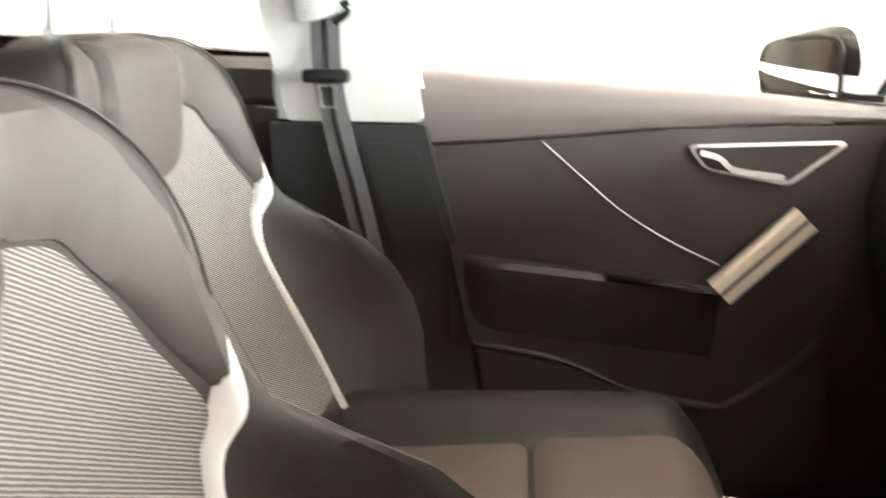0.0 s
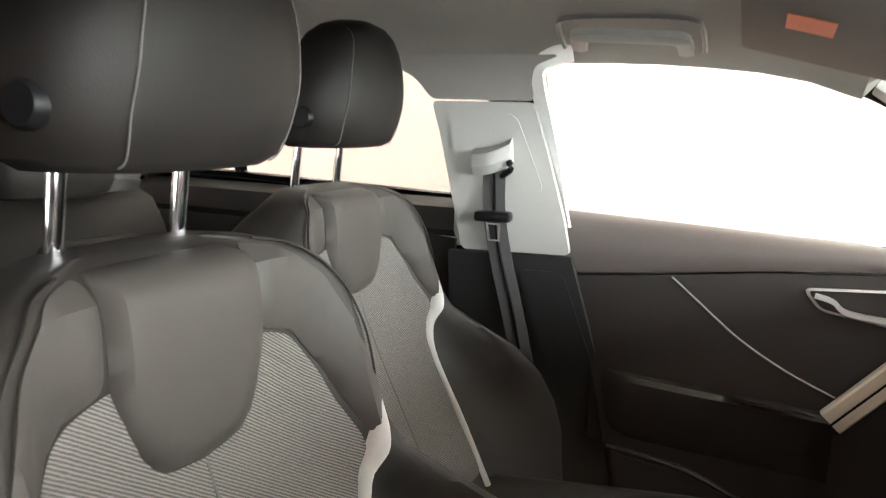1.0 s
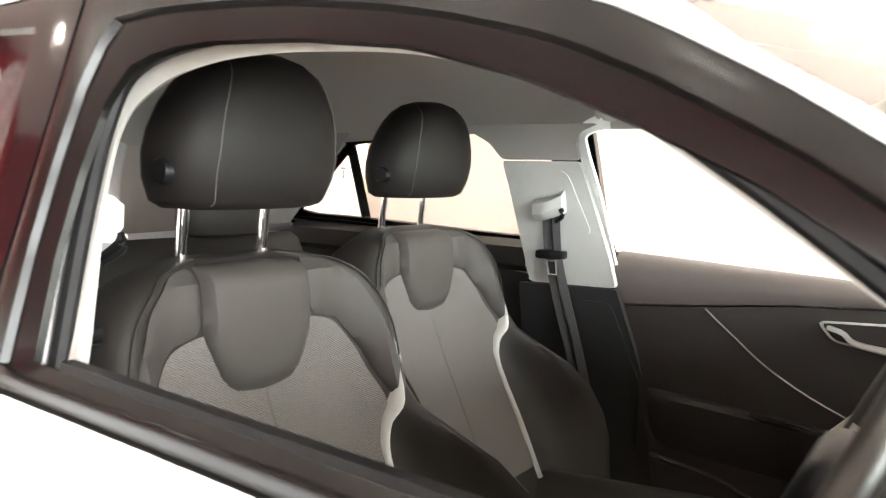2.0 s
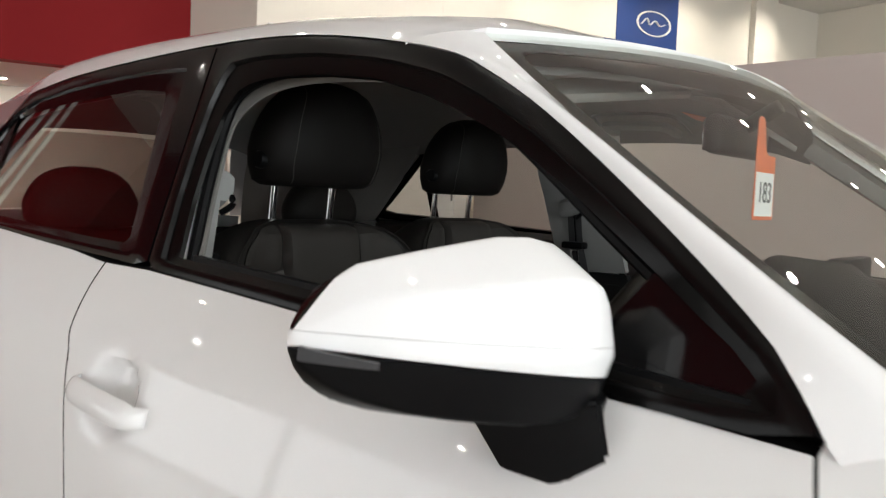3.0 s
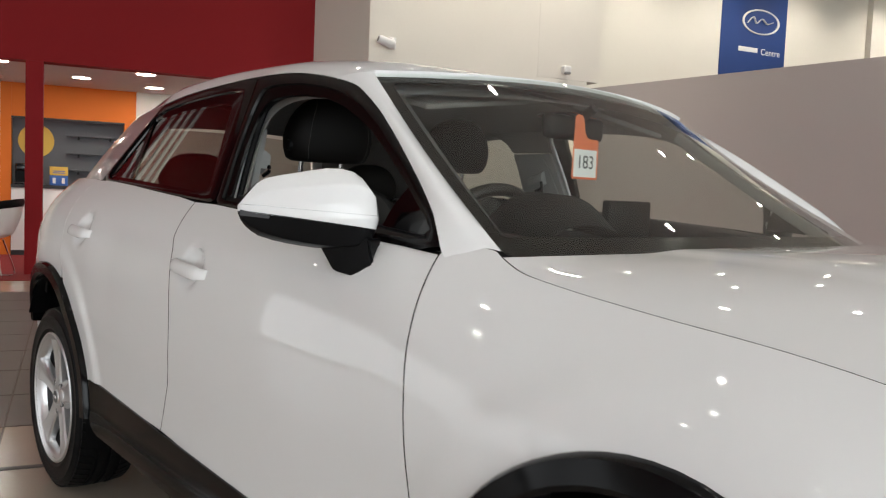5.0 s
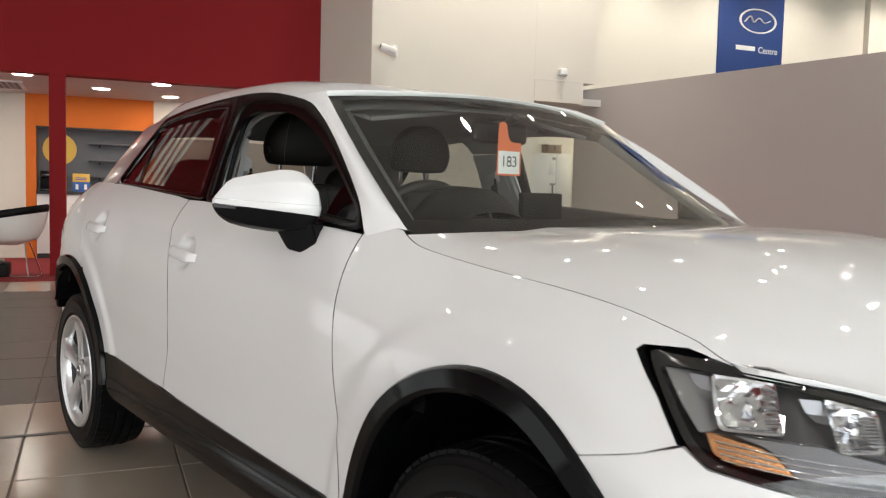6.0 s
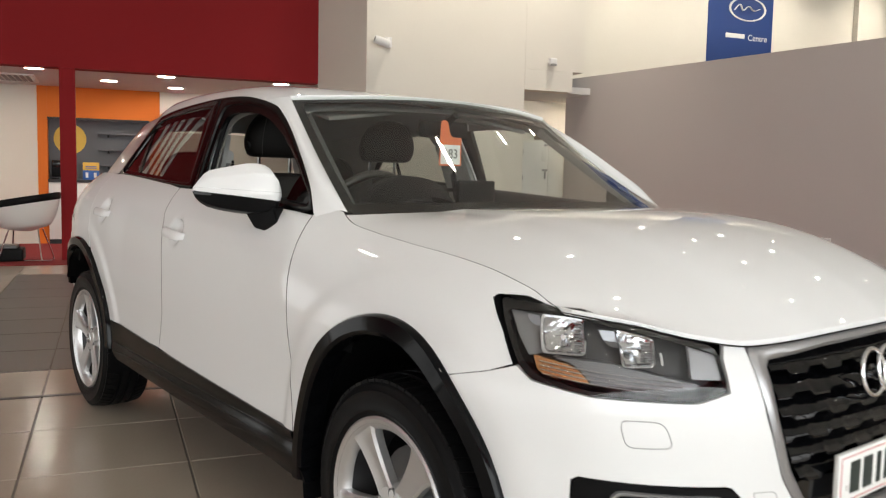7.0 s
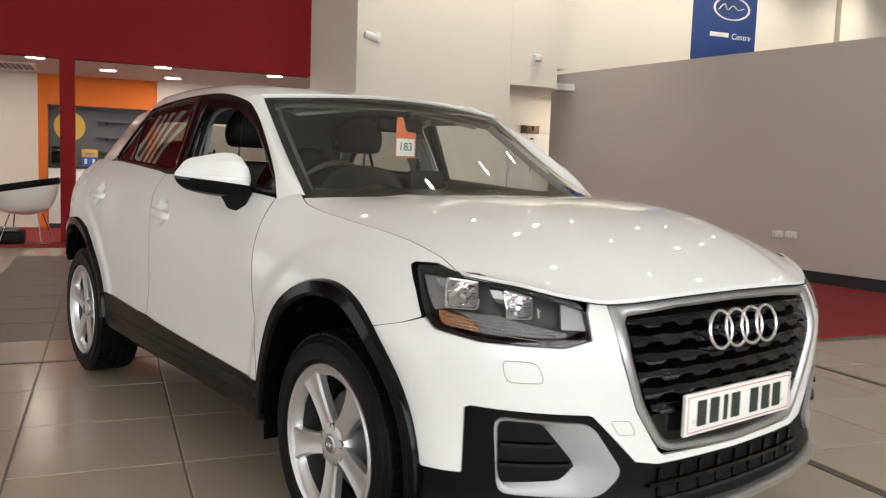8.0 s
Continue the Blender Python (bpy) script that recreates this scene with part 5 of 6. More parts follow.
part("rear_diffuser", whole(patch([(s_of_x(-3.04), 0.335), (S_END, 0.355), (S_END, 0.24), (s_of_x(-3.02), 0.24)], shell, 0.06, rows=0.05)), BLACK_PLASTIC, car, "black plastic rear apron")
pair("tail_light", lambda: patch(soft([(s_of_x(-3.14), 0.81), (s_tail + 0.16, 0.80), (s_tail + 0.20, 0.98), (s_of_x(-3.05), 1.0)], 0.02), shell, 0.05, rows=0.04, out=0.006, flange=0.03), RED_LENS, car, "red tail light")

# ---- door handles ----
def handle(x0, x1, z0, z1):
    rows = []
    for i in range(17):
        f = i / 16
        x = x0 + (x1 - x0) * f
        zc = z0 + (z1 - z0) * f
        fat = max(0.7, (1 - abs(2 * f - 1) ** 8) ** 0.5)
        lift = 0.012 + 0.009 * (1 - abs(2 * f - 1) ** 4)
        ring = [flank(x, zc + 0.0175 * fat * math.sin(t), lift + 0.009 * fat * math.cos(t) - (0.012 if f < 0.04 or f > 0.96 else 0)) for t in [2 * math.pi * k / 12 for k in range(12)]]
        rows.append(ring)
    return loft(rows, closed=True, caps=True)


pair("door_handle", lambda: handle(-1.448, -1.262, 0.932, 0.918), PAINT, front_doors, "white door handle")
pair("door_handle", lambda: handle(-2.325, -2.137, 0.970, 0.962), PAINT, rear_doors, "white door handle")


# ---- door mirrors ----
def mirror_form():
    tops = [(-1.012, 1.106), (-1.0, 1.126), (-0.975, 1.156), (-0.95, 1.164), (-0.91, 1.174), (-0.87, 1.182), (-0.845, 1.182), (-0.818, 1.170), (-0.80, 1.145), (-0.79, 1.115)]
    lows = [(-1.012, 1.086), (-1.005, 1.072), (-0.985, 1.052), (-0.95, 1.037), (-0.91, 1.029), (-0.87, 1.024), (-0.84, 1.026), (-0.818, 1.034), (-0.80, 1.046), (-0.79, 1.065)]
    front = [(-1.012, -0.806), (-1.0, -0.790), (-0.97, -0.752), (-0.93, -0.709), (-0.90, -0.684), (-0.86, -0.658), (-0.83, -0.647), (-0.81, -0.646), (-0.79, -0.662)]
    back = [(-1.012, -0.816), (-1.0, -0.822), (-0.95, -0.813), (-0.90, -0.793), (-0.86, -0.773), (-0.82, -0.748), (-0.79, -0.715)]
    rows = []
    for y in (-0.79, -0.795, -0.803, -0.815, -0.83, -0.85, -0.875, -0.90, -0.925, -0.95, -0.97, -0.985, -0.997, -1.006, -1.012):
        zt, zl, xf, xb = interp(tops, y), interp(lows, y), interp(front, y), interp(back, y)
        w, h = xf - xb, zt - zl
        ring = [(xb, zl + 0.30 * h), (xb + 0.22 * w, zl), (xf - 0.16 * w, zl + 0.05 * h), (xf, zl + 0.40 * h), (xf - 0.09 * w, zl + 0.80 * h), (xf - 0.48 * w, zt), (xb, zt - 0.14 * h)]
        rows.append([(x, y, z) for x, z in soft(ring, min(0.0045, 0.2 * h), 3)])
    return loft(rows, closed=True, caps=True)


def cut(bm, co, no, keep_above=True):
    bmesh.ops.bisect_plane(bm, geom=bm.verts[:] + bm.edges[:] + bm.faces[:], plane_co=co, plane_no=no, clear_inner=keep_above, clear_outer=not keep_above)
    holes = [e for e in bm.edges if len(e.link_faces) == 1]
    bmesh.ops.holes_fill(bm, edges=holes)
    return bm


SPLIT, SPLIT_N = (-0.653, -0.81, 1.068), (0.0, 0.13, 1)
LIP, LIP_N = (-0.762, -0.90, 1.1), (0.91, -0.40, -0.10)
mirrors = pair("door_mirror", lambda: cut(cut(mirror_form(), (SPLIT[0], SPLIT[1], SPLIT[2] + 0.026), (0.0, 0.06, 1), True), LIP, LIP_N, True), PAINT, car, "white door mirror cap over a black lower shell", angle=24)
pair("mirror_band", lambda: cut(cut(mirror_form(), SPLIT, SPLIT_N, True), (SPLIT[0], SPLIT[1], SPLIT[2] + 0.0255), (0.0, 0.06, 1), False), PAINT, mirrors)
pair("mirror_lip", lambda: cut(cut(mirror_form(), (SPLIT[0], SPLIT[1], SPLIT[2] + 0.0265), (0.0, 0.06, 1), True), (LIP[0] - 0.001, LIP[1], LIP[2]), LIP_N, False), TRIM_BLACK, mirrors, "black lip behind the white cap")
pair("mirror_shell", lambda: cut(mirror_form(), (SPLIT[0], SPLIT[1], SPLIT[2] - 0.002), SPLIT_N, False), BLACK_PLASTIC, mirrors, "black plastic lower mirror shell")


def mirror_foot():
    a = [(-0.745, -0.868, 1.028), (-0.648, -0.822, 1.045), (-0.668, -0.78, 1.045), (-0.75, -0.80, 1.03)]
    b = [(-0.728, -0.852, 0.981), (-0.668, -0.829, 0.968), (-0.640, -0.812, 0.985), (-0.682, -0.775, 0.992), (-0.725, -0.785, 0.997)]
    top = [(-0.755, -0.876, 1.04), (-0.70, -0.856, 1.04), (-0.65, -0.822, 1.05), (-0.665, -0.78, 1.05), (-0.755, -0.80, 1.04)]
    mid = [(p[0] * 0.5 + q[0] * 0.5, p[1] * 0.5 + q[1] * 0.5, p[2] * 0.5 + q[2] * 0.5) for p, q in zip(top, b)]
    bm = loft([top, mid, b], closed=True, caps=True)
    bmesh.ops.bevel(bm, geom=bm.edges[:], offset=0.004, segments=2, affect="EDGES")
    return bm


pair("mirror_indicator", lambda: sweep([(-0.80 + 0.055 * k / 8, -1.0135 + 0.031 * (k / 8) ** 1.25, 1.0905 - 0.006 * k / 8) for k in range(9)], [(-0.002, -0.006), (0.002, -0.006), (0.002, 0.005), (-0.002, 0.005)], taper=lambda f: 1 - 0.5 * f), LAMP_SMOKE, mirrors, "smoked side indicator")
pair("mirror_foot", mirror_foot, BLACK_PLASTIC, mirrors, "black plastic mirror foot")
pair("mirror_glass", lambda: loft([[(-0.735 - 0.078 * j ** 0.7, -0.812 - 0.165 * j, 1.058 + 0.012 * j + (0.095 - 0.035 * j) * i) for i in (0, 0.5, 1)] for j in (0, 0.25, 0.5, 0.75, 1)]), CHROME, mirrors, "mirror glass")


pair("glass_rim", lambda: sweep(bend([(-0.739 - 0.078 * j ** 0.7, -0.808 - 0.172 * j, z) for j, z in ((0, 1.052), (0, 1.10), (0.05, 1.150), (0.5, 1.150), (0.95, 1.132), (1.0, 1.09), (0.93, 1.05), (0.5, 1.043), (0.05, 1.044))], 60, True), disc(0.005, 8), up=(1, 0, 0), closed=True), BLACK_PLASTIC, mirrors, "black rim round the mirror glass")


# ---- wheels ----
def tyre():
    R = 0.334
    prof = [(0.222, -0.092), (0.232, -0.103), (0.245, -0.109), (0.252, -0.1125), (0.256, -0.110), (0.285, -0.111), (0.300, -0.1125), (0.303, -0.108), (0.312, -0.105), (0.319, -0.099), (R - 0.010, -0.088), (R - 0.008, -0.070), (R - 0.008, -0.046), (R - 0.008, -0.044), (R - 0.008, -0.034), (R, -0.032), (R + 0.001, -0.006),
            (R - 0.008, -0.004), (R - 0.008, 0.006), (R + 0.001, 0.008), (R, 0.032), (R - 0.008, 0.034), (R - 0.008, 0.044), (R - 0.008, 0.046), (R - 0.008, 0.070), (R - 0.010, 0.084), (0.31, 0.104), (0.27, 0.11), (0.222, 0.09)]
    return lathe(prof, 96)


def tread():
    bm = bmesh.new()
    for k in range(64):
        a = 2 * math.pi * k / 64
        for y0, y1, da in ((-0.098, -0.048, 0.02), (0.048, 0.098, -0.02)):
            m = Matrix.Rotation(a, 4, "Y")
            blk = [((0.3350 - (0.008 if abs(y) > 0.09 else 0)) , y, x) for y in (y0, y1) for x in (-0.0132, 0.0132)]
            vs = []
            for r, y, x in blk:
                x2 = x + (y - (y0 + y1) / 2) * (0.25 if y0 < 0 else -0.25)
                vs.append(bm.verts.new(m @ Vector((x2, y, r))))
                vs.append(bm.verts.new(m @ Vector((x2, y, r - 0.008))))
            for f in ((0, 2, 6, 4), (0, 1, 3, 2), (4, 6, 7, 5), (0, 4, 5, 1), (2, 3, 7, 6)):
                bm.faces.new([vs[i] for i in f])
    return bm


def rim_barrel():
    return lathe([(0.236, -0.100), (0.238, -0.107), (0.232, -0.112), (0.221, -0.108), (0.213, -0.094), (0.203, -0.06), (0.198, 0.0), (0.205, 0.09), (0.215, 0.1)], 72)


def spoke(k):
    rows = []
    for i in range(13):
        f = i / 12
        r = 0.045 + 0.181 * f
        w = interp([(0.0, 0.034), (0.2, 0.031), (0.6, 0.037), (0.8, 0.046), (1.0, 0.066)], f)
        y = -0.090 - 0.016 * f ** 1.4
        rows.append([(-w, y + 0.028, r), (-w, y + 0.006, r), (-w * 0.8, y, r), (-w * 0.25, y + 0.004, r), (w * 0.25, y + 0.004, r), (w * 0.8, y, r), (w, y + 0.006, r), (w, y + 0.028, r)])
    bm = loft(rows, closed=True, caps=True)
    bmesh.ops.transform(bm, matrix=Matrix.Rotation(2 * math.pi * k / 5, 4, "Y"), verts=bm.verts)
    return bm


def wheel(x, side, turn):
    m = Matrix.Translation((x, side * 0.768, 0.334)) @ (Matrix.Rotation(math.pi, 4, "Z") if side > 0 else Matrix.Identity(4)) @ Matrix.Rotation(turn, 4, "Y")
    t = part("wheel", rim_barrel(), BARREL_SHADED, car, "five-spoke silver alloy wheel with a black tyre")
    t.matrix_world = m
    part("tyre", tyre(), RUBBER, t, "black rubber tyre")
    tagged(part("tread", tread(), RUBBER, t), kind="stuff")
    part("hub", lathe([(0.0, -0.084), (0.028, -0.086), (0.030, -0.094), (0.034, -0.0945), (0.062, -0.089), (0.072, -0.074), (0.075, 0.0)], 40), ALLOY, t)
    part("hub_cap", lathe([(0.0, -0.098), (0.024, -0.0975), (0.027, -0.096), (0.0285, -0.089)], 28), SATIN, t)
    part("cap_face", lathe([(0.0, -0.0992), (0.022, -0.0990), (0.0225, -0.0975)], 28), LAMP_GREY, t, "dark grey hub cap face")
    for k in range(4):
        mark = torus(0.0048, 0.0007)
        bmesh.ops.transform(mark, matrix=Matrix.Translation(((k - 1.5) * 0.0068, -0.0996, 0)) @ Matrix.Rotation(radians(90), 4, "Z"), verts=mark.verts)
        part("cap_ring", mark, CHROME, t)
    for k in range(5):
        part("spoke", spoke(k), ALLOY, t)
        a = 2 * math.pi * (k + 0.5) / 5
        bolt = lathe([(0.0, -0.080), (0.0085, -0.080), (0.009, -0.0905), (0.0125, -0.0925), (0.0135, -0.07)], 14)
        bmesh.ops.transform(bolt, matrix=Matrix.Translation((0.052 * math.sin(a), 0, 0.052 * math.cos(a))), verts=bolt.verts)
        part("bolt", bolt, LAMP_GREY, t)
    part("rim_lip", lathe([(0.200, -0.075), (0.205, -0.094), (0.214, -0.103), (0.224, -0.110), (0.232, -0.1125), (0.2385, -0.108), (0.237, -0.099)], 72), ALLOY, t)
    part("brake_disc", lathe([(0.0, -0.01), (0.15, -0.01), (0.15, 0.014), (0.0, 0.014)], 40), LAMP_GREY, t)
    # flat black disc that stands in for the shade deep in the wheel
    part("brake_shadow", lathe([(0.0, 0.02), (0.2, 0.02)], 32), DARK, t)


for x, turn in ((0.048, math.pi + 0.06), (-2.553, 0.02)):
    for side in (-1, 1):
        wheel(x, side, turn)

# ---- cabin lining ----
INNER_TOP = [(-2.9, 1.30), (-2.3, 1.345), (-1.95, 1.365), (-1.6, 1.378), (-1.35, 1.380), (-1.15, 1.370), (-1.0, 1.345), (-0.93, 1.318)]


def lining(x, w):
    """Under-side of the roof lining; w from the middle to the window edge."""
    e = interp(INNER_TOP, x)
    top = interp(ROOF_MID, x) - 0.042
    y = 0.640 - 0.10 * max(0, -2.1 - x)
    return (x, -w * y, e + (top - e) * (1 - abs(w) ** 3.2))


headliner = part("headliner", loft([[lining(-0.94 - 1.95 * i / 24, -1 + j / 12) for j in range(25)] for i in range(25)]), HEADLINER, car, "pale grey fabric roof lining")
part("header_trim", loft([[lining(-0.94, -1 + j / 12) for j in range(25)], [screen_at((-1 + j / 12) * -0.96, 0.93, -0.03) for j in range(25)]]), VISOR, car)


def inner_pillar(x, z, out=0.0):
    """Cabin side of the right-hand pillars; out towards the middle of the car."""
    return (x, -(0.648 - 0.30 * (z - 1.05) - out), z)


B_TRIM = [(-1.632, 1.018), (-1.415, 1.020), (-1.425, 1.09), (-1.455, 1.22), (-1.478, 1.306), (-1.672, 1.306), (-1.66, 1.24), (-1.645, 1.12)]
B_TOP = [(-1.672, 1.309), (-1.478, 1.309), (-1.484, 1.345), (-1.475, 1.370), (-1.43, 1.388), (-1.84, 1.388), (-1.745, 1.372), (-1.70, 1.345)]
def back_a_bit(bm, d=-0.055):
    bmesh.ops.translate(bm, vec=(d, 0, 0), verts=bm.verts)
    return bm


def pillar_lining(poly, out, flange):
    return patch(poly, lambda x, z, o: inner_pillar(x, z, o + out), 0.04, rows=0.04, flange=flange)


trims = [part("pillar_trim", back_a_bit(pillar_lining(soft(B_TRIM, 0.012), 0, 0.02)), TRIM_GREY, car, "pale grey pillar trim"), part("pillar_trim", left(pillar_lining(soft(B_TRIM, 0.012), 0, 0.02)), TRIM_GREY, car, "pale grey pillar trim")]
part("pillar_top", back_a_bit(pillar_lining(soft(B_TOP, 0.012), -0.001, 0.01)), HEADLINER, car, "grey fabric pillar top")
part("pillar_top", left(pillar_lining(soft(B_TOP, 0.012), -0.001, 0.01)), HEADLINER, car, "grey fabric pillar top")
PANEL = [(-1.628, 1.14), (-1.46, 1.142), (-1.510, 1.285), (-1.64, 1.282)]
part("trim_panel", back_a_bit(pillar_lining(soft(PANEL, 0.02), 0.004, 0.004)), TRIM_GREY, trims[0])
part("trim_panel", left(pillar_lining(soft(PANEL, 0.02), 0.004, 0.004)), TRIM_GREY, trims[1])
LOWER = [(-1.66, 1.014), (-1.412, 1.016), (-1.36, 0.80), (-1.30, 0.40), (-1.60, 0.36), (-1.68, 0.7)]
part("lower_pillar_trim", back_a_bit(pillar_lining(LOWER, 0.004, 0.02)), LOW_TRIM, car, "black lower pillar trim")
part("lower_pillar_trim", left(pillar_lining(LOWER, 0.004, 0.02)), LOW_TRIM, car, "black lower pillar trim")
part("lower_trim_recess", left(patch(soft([(-1.515, 0.985), (-1.428, 0.986), (-1.368, 0.79), (-1.47, 0.79)], 0.02), lambda x, z, o: inner_pillar(x, z, o + 0.007), 0.06, rows=0.06, flange=0.006)), LOW_TRIM, car)


def ribbon(path, width, normal, thick=0.006):
    """Band of the given width along a path."""
    return sweep(path, [(-width / 2, -thick / 2), (width / 2, -thick / 2), (width / 2, thick / 2), (-width / 2, thick / 2)], up=normal)


# body-coloured pillar edge and the pale weatherstrip round the front door openings
EDGE = [(-1.432, -0.738, 1.06), (-1.436, -0.728, 1.097), (-1.450, -0.703, 1.176), (-1.454, -0.676, 1.257), (-1.449, -0.655, 1.325), (-1.436, -0.636, 1.385)]
part("pillar_edge", ribbon(bend(EDGE, 24), 0.038, (0.1, -0.95, 0.3)), PAINT, car, "white painted pillar edge")
LEFT_EDGE = [(-1.432, -0.676, 1.07), (-1.437, -0.671, 1.098), (-1.450, -0.62, 1.22), (-1.470, -0.572, 1.335), (-1.468, -0.562, 1.368), (-1.445, -0.565, 1.386), (-1.41, -0.569, 1.394)]
part("pillar_edge", left(ribbon(bend(LEFT_EDGE, 30), 0.034, (-0.5, 0.85, 0.0))), PAINT, car, "white painted pillar edge")
SEAL = [(-1.402, -0.728, 1.07), (-1.408, -0.716, 1.11), (-1.425, -0.680, 1.22), (-1.434, -0.648, 1.31), (-1.415, -0.632, 1.362), (-1.34, -0.624, 1.386), (-1.22, -0.620, 1.388), (-1.10, -0.622, 1.375), (-0.97, -0.632, 1.338), (-0.86, -0.655, 1.278), (-0.72, -0.685, 1.18), (-0.60, -0.715, 1.10)]
part("door_seal", sweep(bend(SEAL, 60), disc(0.009, 8), up=(0, -1, 0.4)), RUBBER, car, "black rubber door seal")
LOOP = [(-1.402, -0.730, 1.06), (-1.407, -0.718, 1.09), (-1.428, -0.688, 1.17), (-1.448, -0.656, 1.25), (-1.460, -0.630, 1.31), (-1.450, -0.614, 1.345), (-1.40, -0.602, 1.375), (-1.32, -0.594, 1.390), (-1.213, -0.588, 1.390), (-1.10, -0.592, 1.378), (-0.97, -0.606, 1.342), (-0.86, -0.630, 1.280), (-0.72, -0.668, 1.185), (-0.60, -0.70, 1.10)]
part("opening_trim", ribbon(bend(LOOP, 70), 0.034, (0.35, -0.9, -0.1)), OPEN_TRIM, car, "pale grey door opening trim")


def pillar_a_trim():
    a = bend([(-0.93, -0.600, 1.33), (-0.72, -0.648, 1.19), (-0.52, -0.685, 1.06)], 14)
    b = bend([screen_at(-0.90, 0.93, -0.03), screen_at(-0.91, 0.5, -0.03), screen_at(-0.93, 0.05, -0.03)], 14)
    return loft([[p.lerp(q, f) + Vector((-0.01, 0.02, -0.01)) * math.sin(math.pi * f) for p, q in zip(a, b)] for f in (0, 0.25, 0.5, 0.75, 1)])


pair("a_pillar_trim", pillar_a_trim, TRIM_GREY, car, "pale grey windscreen pillar trim")


def pillar_c_trim():
    a = bend([(-2.13, -0.575, 1.375), (-2.27, -0.635, 1.26), (-2.43, -0.675, 1.12)], 12)
    b = bend([(-2.90, -0.47, 1.345), (-3.0, -0.52, 1.24), (-3.1, -0.58, 1.05)], 12)
    return loft([[p.lerp(q, f) + Vector((0.005, 0.012, 0.0)) * math.sin(math.pi * f) for p, q in zip(a, b)] for f in [k / 8 for k in range(9)]])


pair("c_pillar_trim", pillar_c_trim, VISOR, car, "grey rear pillar trim")


# ---- seat belts ----
def belt(inner):
    pts = [(-1.552, 1.185, 0.014), (-1.556, 1.10, 0.016), (-1.545, 1.00, 0.02), (-1.522, 0.88, 0.03), (-1.50, 0.75, 0.04), (-1.48, 0.55, 0.05)]
    return ribbon([inner(x, z, o) for x, z, o in [(p.x, p.y, p.z) for p in bend(pts, 24)]], 0.044, (0, 1, 0.2), 0.0016)


belts = pair("seat_belt", lambda: belt(inner_pillar), BELT, car, "black seat belt hanging from the pillar")
pair("belt_rib", lambda: sweep([inner_pillar(p.x, p.y, p.z) for p in bend([(-1.552, 1.18, 0.017), (-1.552, 1.05, 0.02), (-1.52, 0.88, 0.033), (-1.49, 0.65, 0.047)], 16)], disc(0.003, 5)), RUBBER, belts)


def slider():
    rows = []
    for i in range(9):
        f = i / 8
        x = -1.592 + 0.075 * f
        z = 1.185 + 0.022 * f * f
        rows.append([inner_pillar(x, z + dz, o * (0.75 + 0.25 * math.sin(math.pi * f))) for dz, o in ((-0.014, 0.0), (-0.016, 0.03), (0.0, 0.042), (0.024, 0.034), (0.034, 0.012), (0.036, 0.0))])
    return loft(rows, closed=True, caps=True)


pair("belt_guide", slider, TRIM_GREY, belts, "pale grey belt height guide")
pair("belt_hook", lambda: sweep(bend([inner_pillar(-1.52, 1.20, 0.03), inner_pillar(-1.515, 1.185, 0.035), inner_pillar(-1.535, 1.17, 0.03)], 8), disc(0.006, 6)), BLACK_PLASTIC, belts)
pair("belt_stop", lambda: box((-1.59, -0.625, 1.082), (-1.52, -0.590, 1.102), 0.006), BLACK_PLASTIC, belts, "black plastic belt stop")
pair("belt_tongue", lambda: sweep([inner_pillar(x, z, 0.028) for x, z in ((-1.568, 1.078), (-1.544, 1.078), (-1.546, 1.045), (-1.566, 1.045))], [(-0.003, -0.0015), (0.003, -0.0015), (0.003, 0.0015), (-0.003, 0.0015)], up=(0, 1, 0), closed=True), CHROME, belts, "chrome belt tongue")


# ---- grab handles, visors, mirror ----
def grab():
    path = bend([(-1.385, 0.505, 1.396), (-1.382, 0.462, 1.404), (-1.365, 0.440, 1.408), (-1.235, 0.442, 1.403), (-1.218, 0.465, 1.398), (-1.215, 0.510, 1.388)], 30)
    return sweep(path, [(-0.012, -0.006), (0.0, -0.009), (0.012, -0.006), (0.012, 0.006), (0.0, 0.008), (-0.012, 0.006)], up=(0, 0.4, 0.9))


grip = part("grab_handle", grab(), TRIM_GREY, car, "pale grey roof grab handle")
part("grab_recess", sweep(bend([(-1.414, 0.515, 1.398), (-1.412, 0.44, 1.424), (-1.395, 0.408, 1.430), (-1.34, 0.400, 1.432), (-1.25, 0.400, 1.430), (-1.205, 0.410, 1.426), (-1.190, 0.44, 1.418), (-1.187, 0.52, 1.390)], 36), disc(0.0045, 6)), LAMP_GREY, grip, "dark recess line")


def visor():
    bm = box((-0.11, -0.21, -0.008), (0.11, 0.21, 0.008), 0.007, 2)
    bmesh.ops.transform(bm, matrix=pose(-1.03, -0.275, 1.402, 8, 14, 3), verts=bm.verts)
    return bm


visors = pair("sun_visor", visor, VISOR, car, "pale grey folded sun visor")


def visor_label():
    bm = box((-0.05, -0.035, -0.0095), (0.01, 0.035, -0.0085))
    bmesh.ops.transform(bm, matrix=pose(-1.03, -0.265, 1.402, 8, 14, 3), verts=bm.verts)
    return bm


pair("warning_label", visor_label, RED_LABEL, visors, "orange warning label", smooth=False)
inside_mirror = part("interior_mirror", box((-0.885, -0.120, 1.300), (-0.850, 0.110, 1.366), 0.016, 3), BLACK_PLASTIC, car, "black interior mirror")
part("mirror_stem", sweep([(-0.86, 0, 1.35), (-0.80, 0, 1.385)], disc(0.013, 10)), BLACK_PLASTIC, inside_mirror)
part("mirror_face", box((-0.8875, -0.105, 1.306), (-0.8855, 0.105, 1.356), 0.001), CHROME, inside_mirror, "mirror glass")


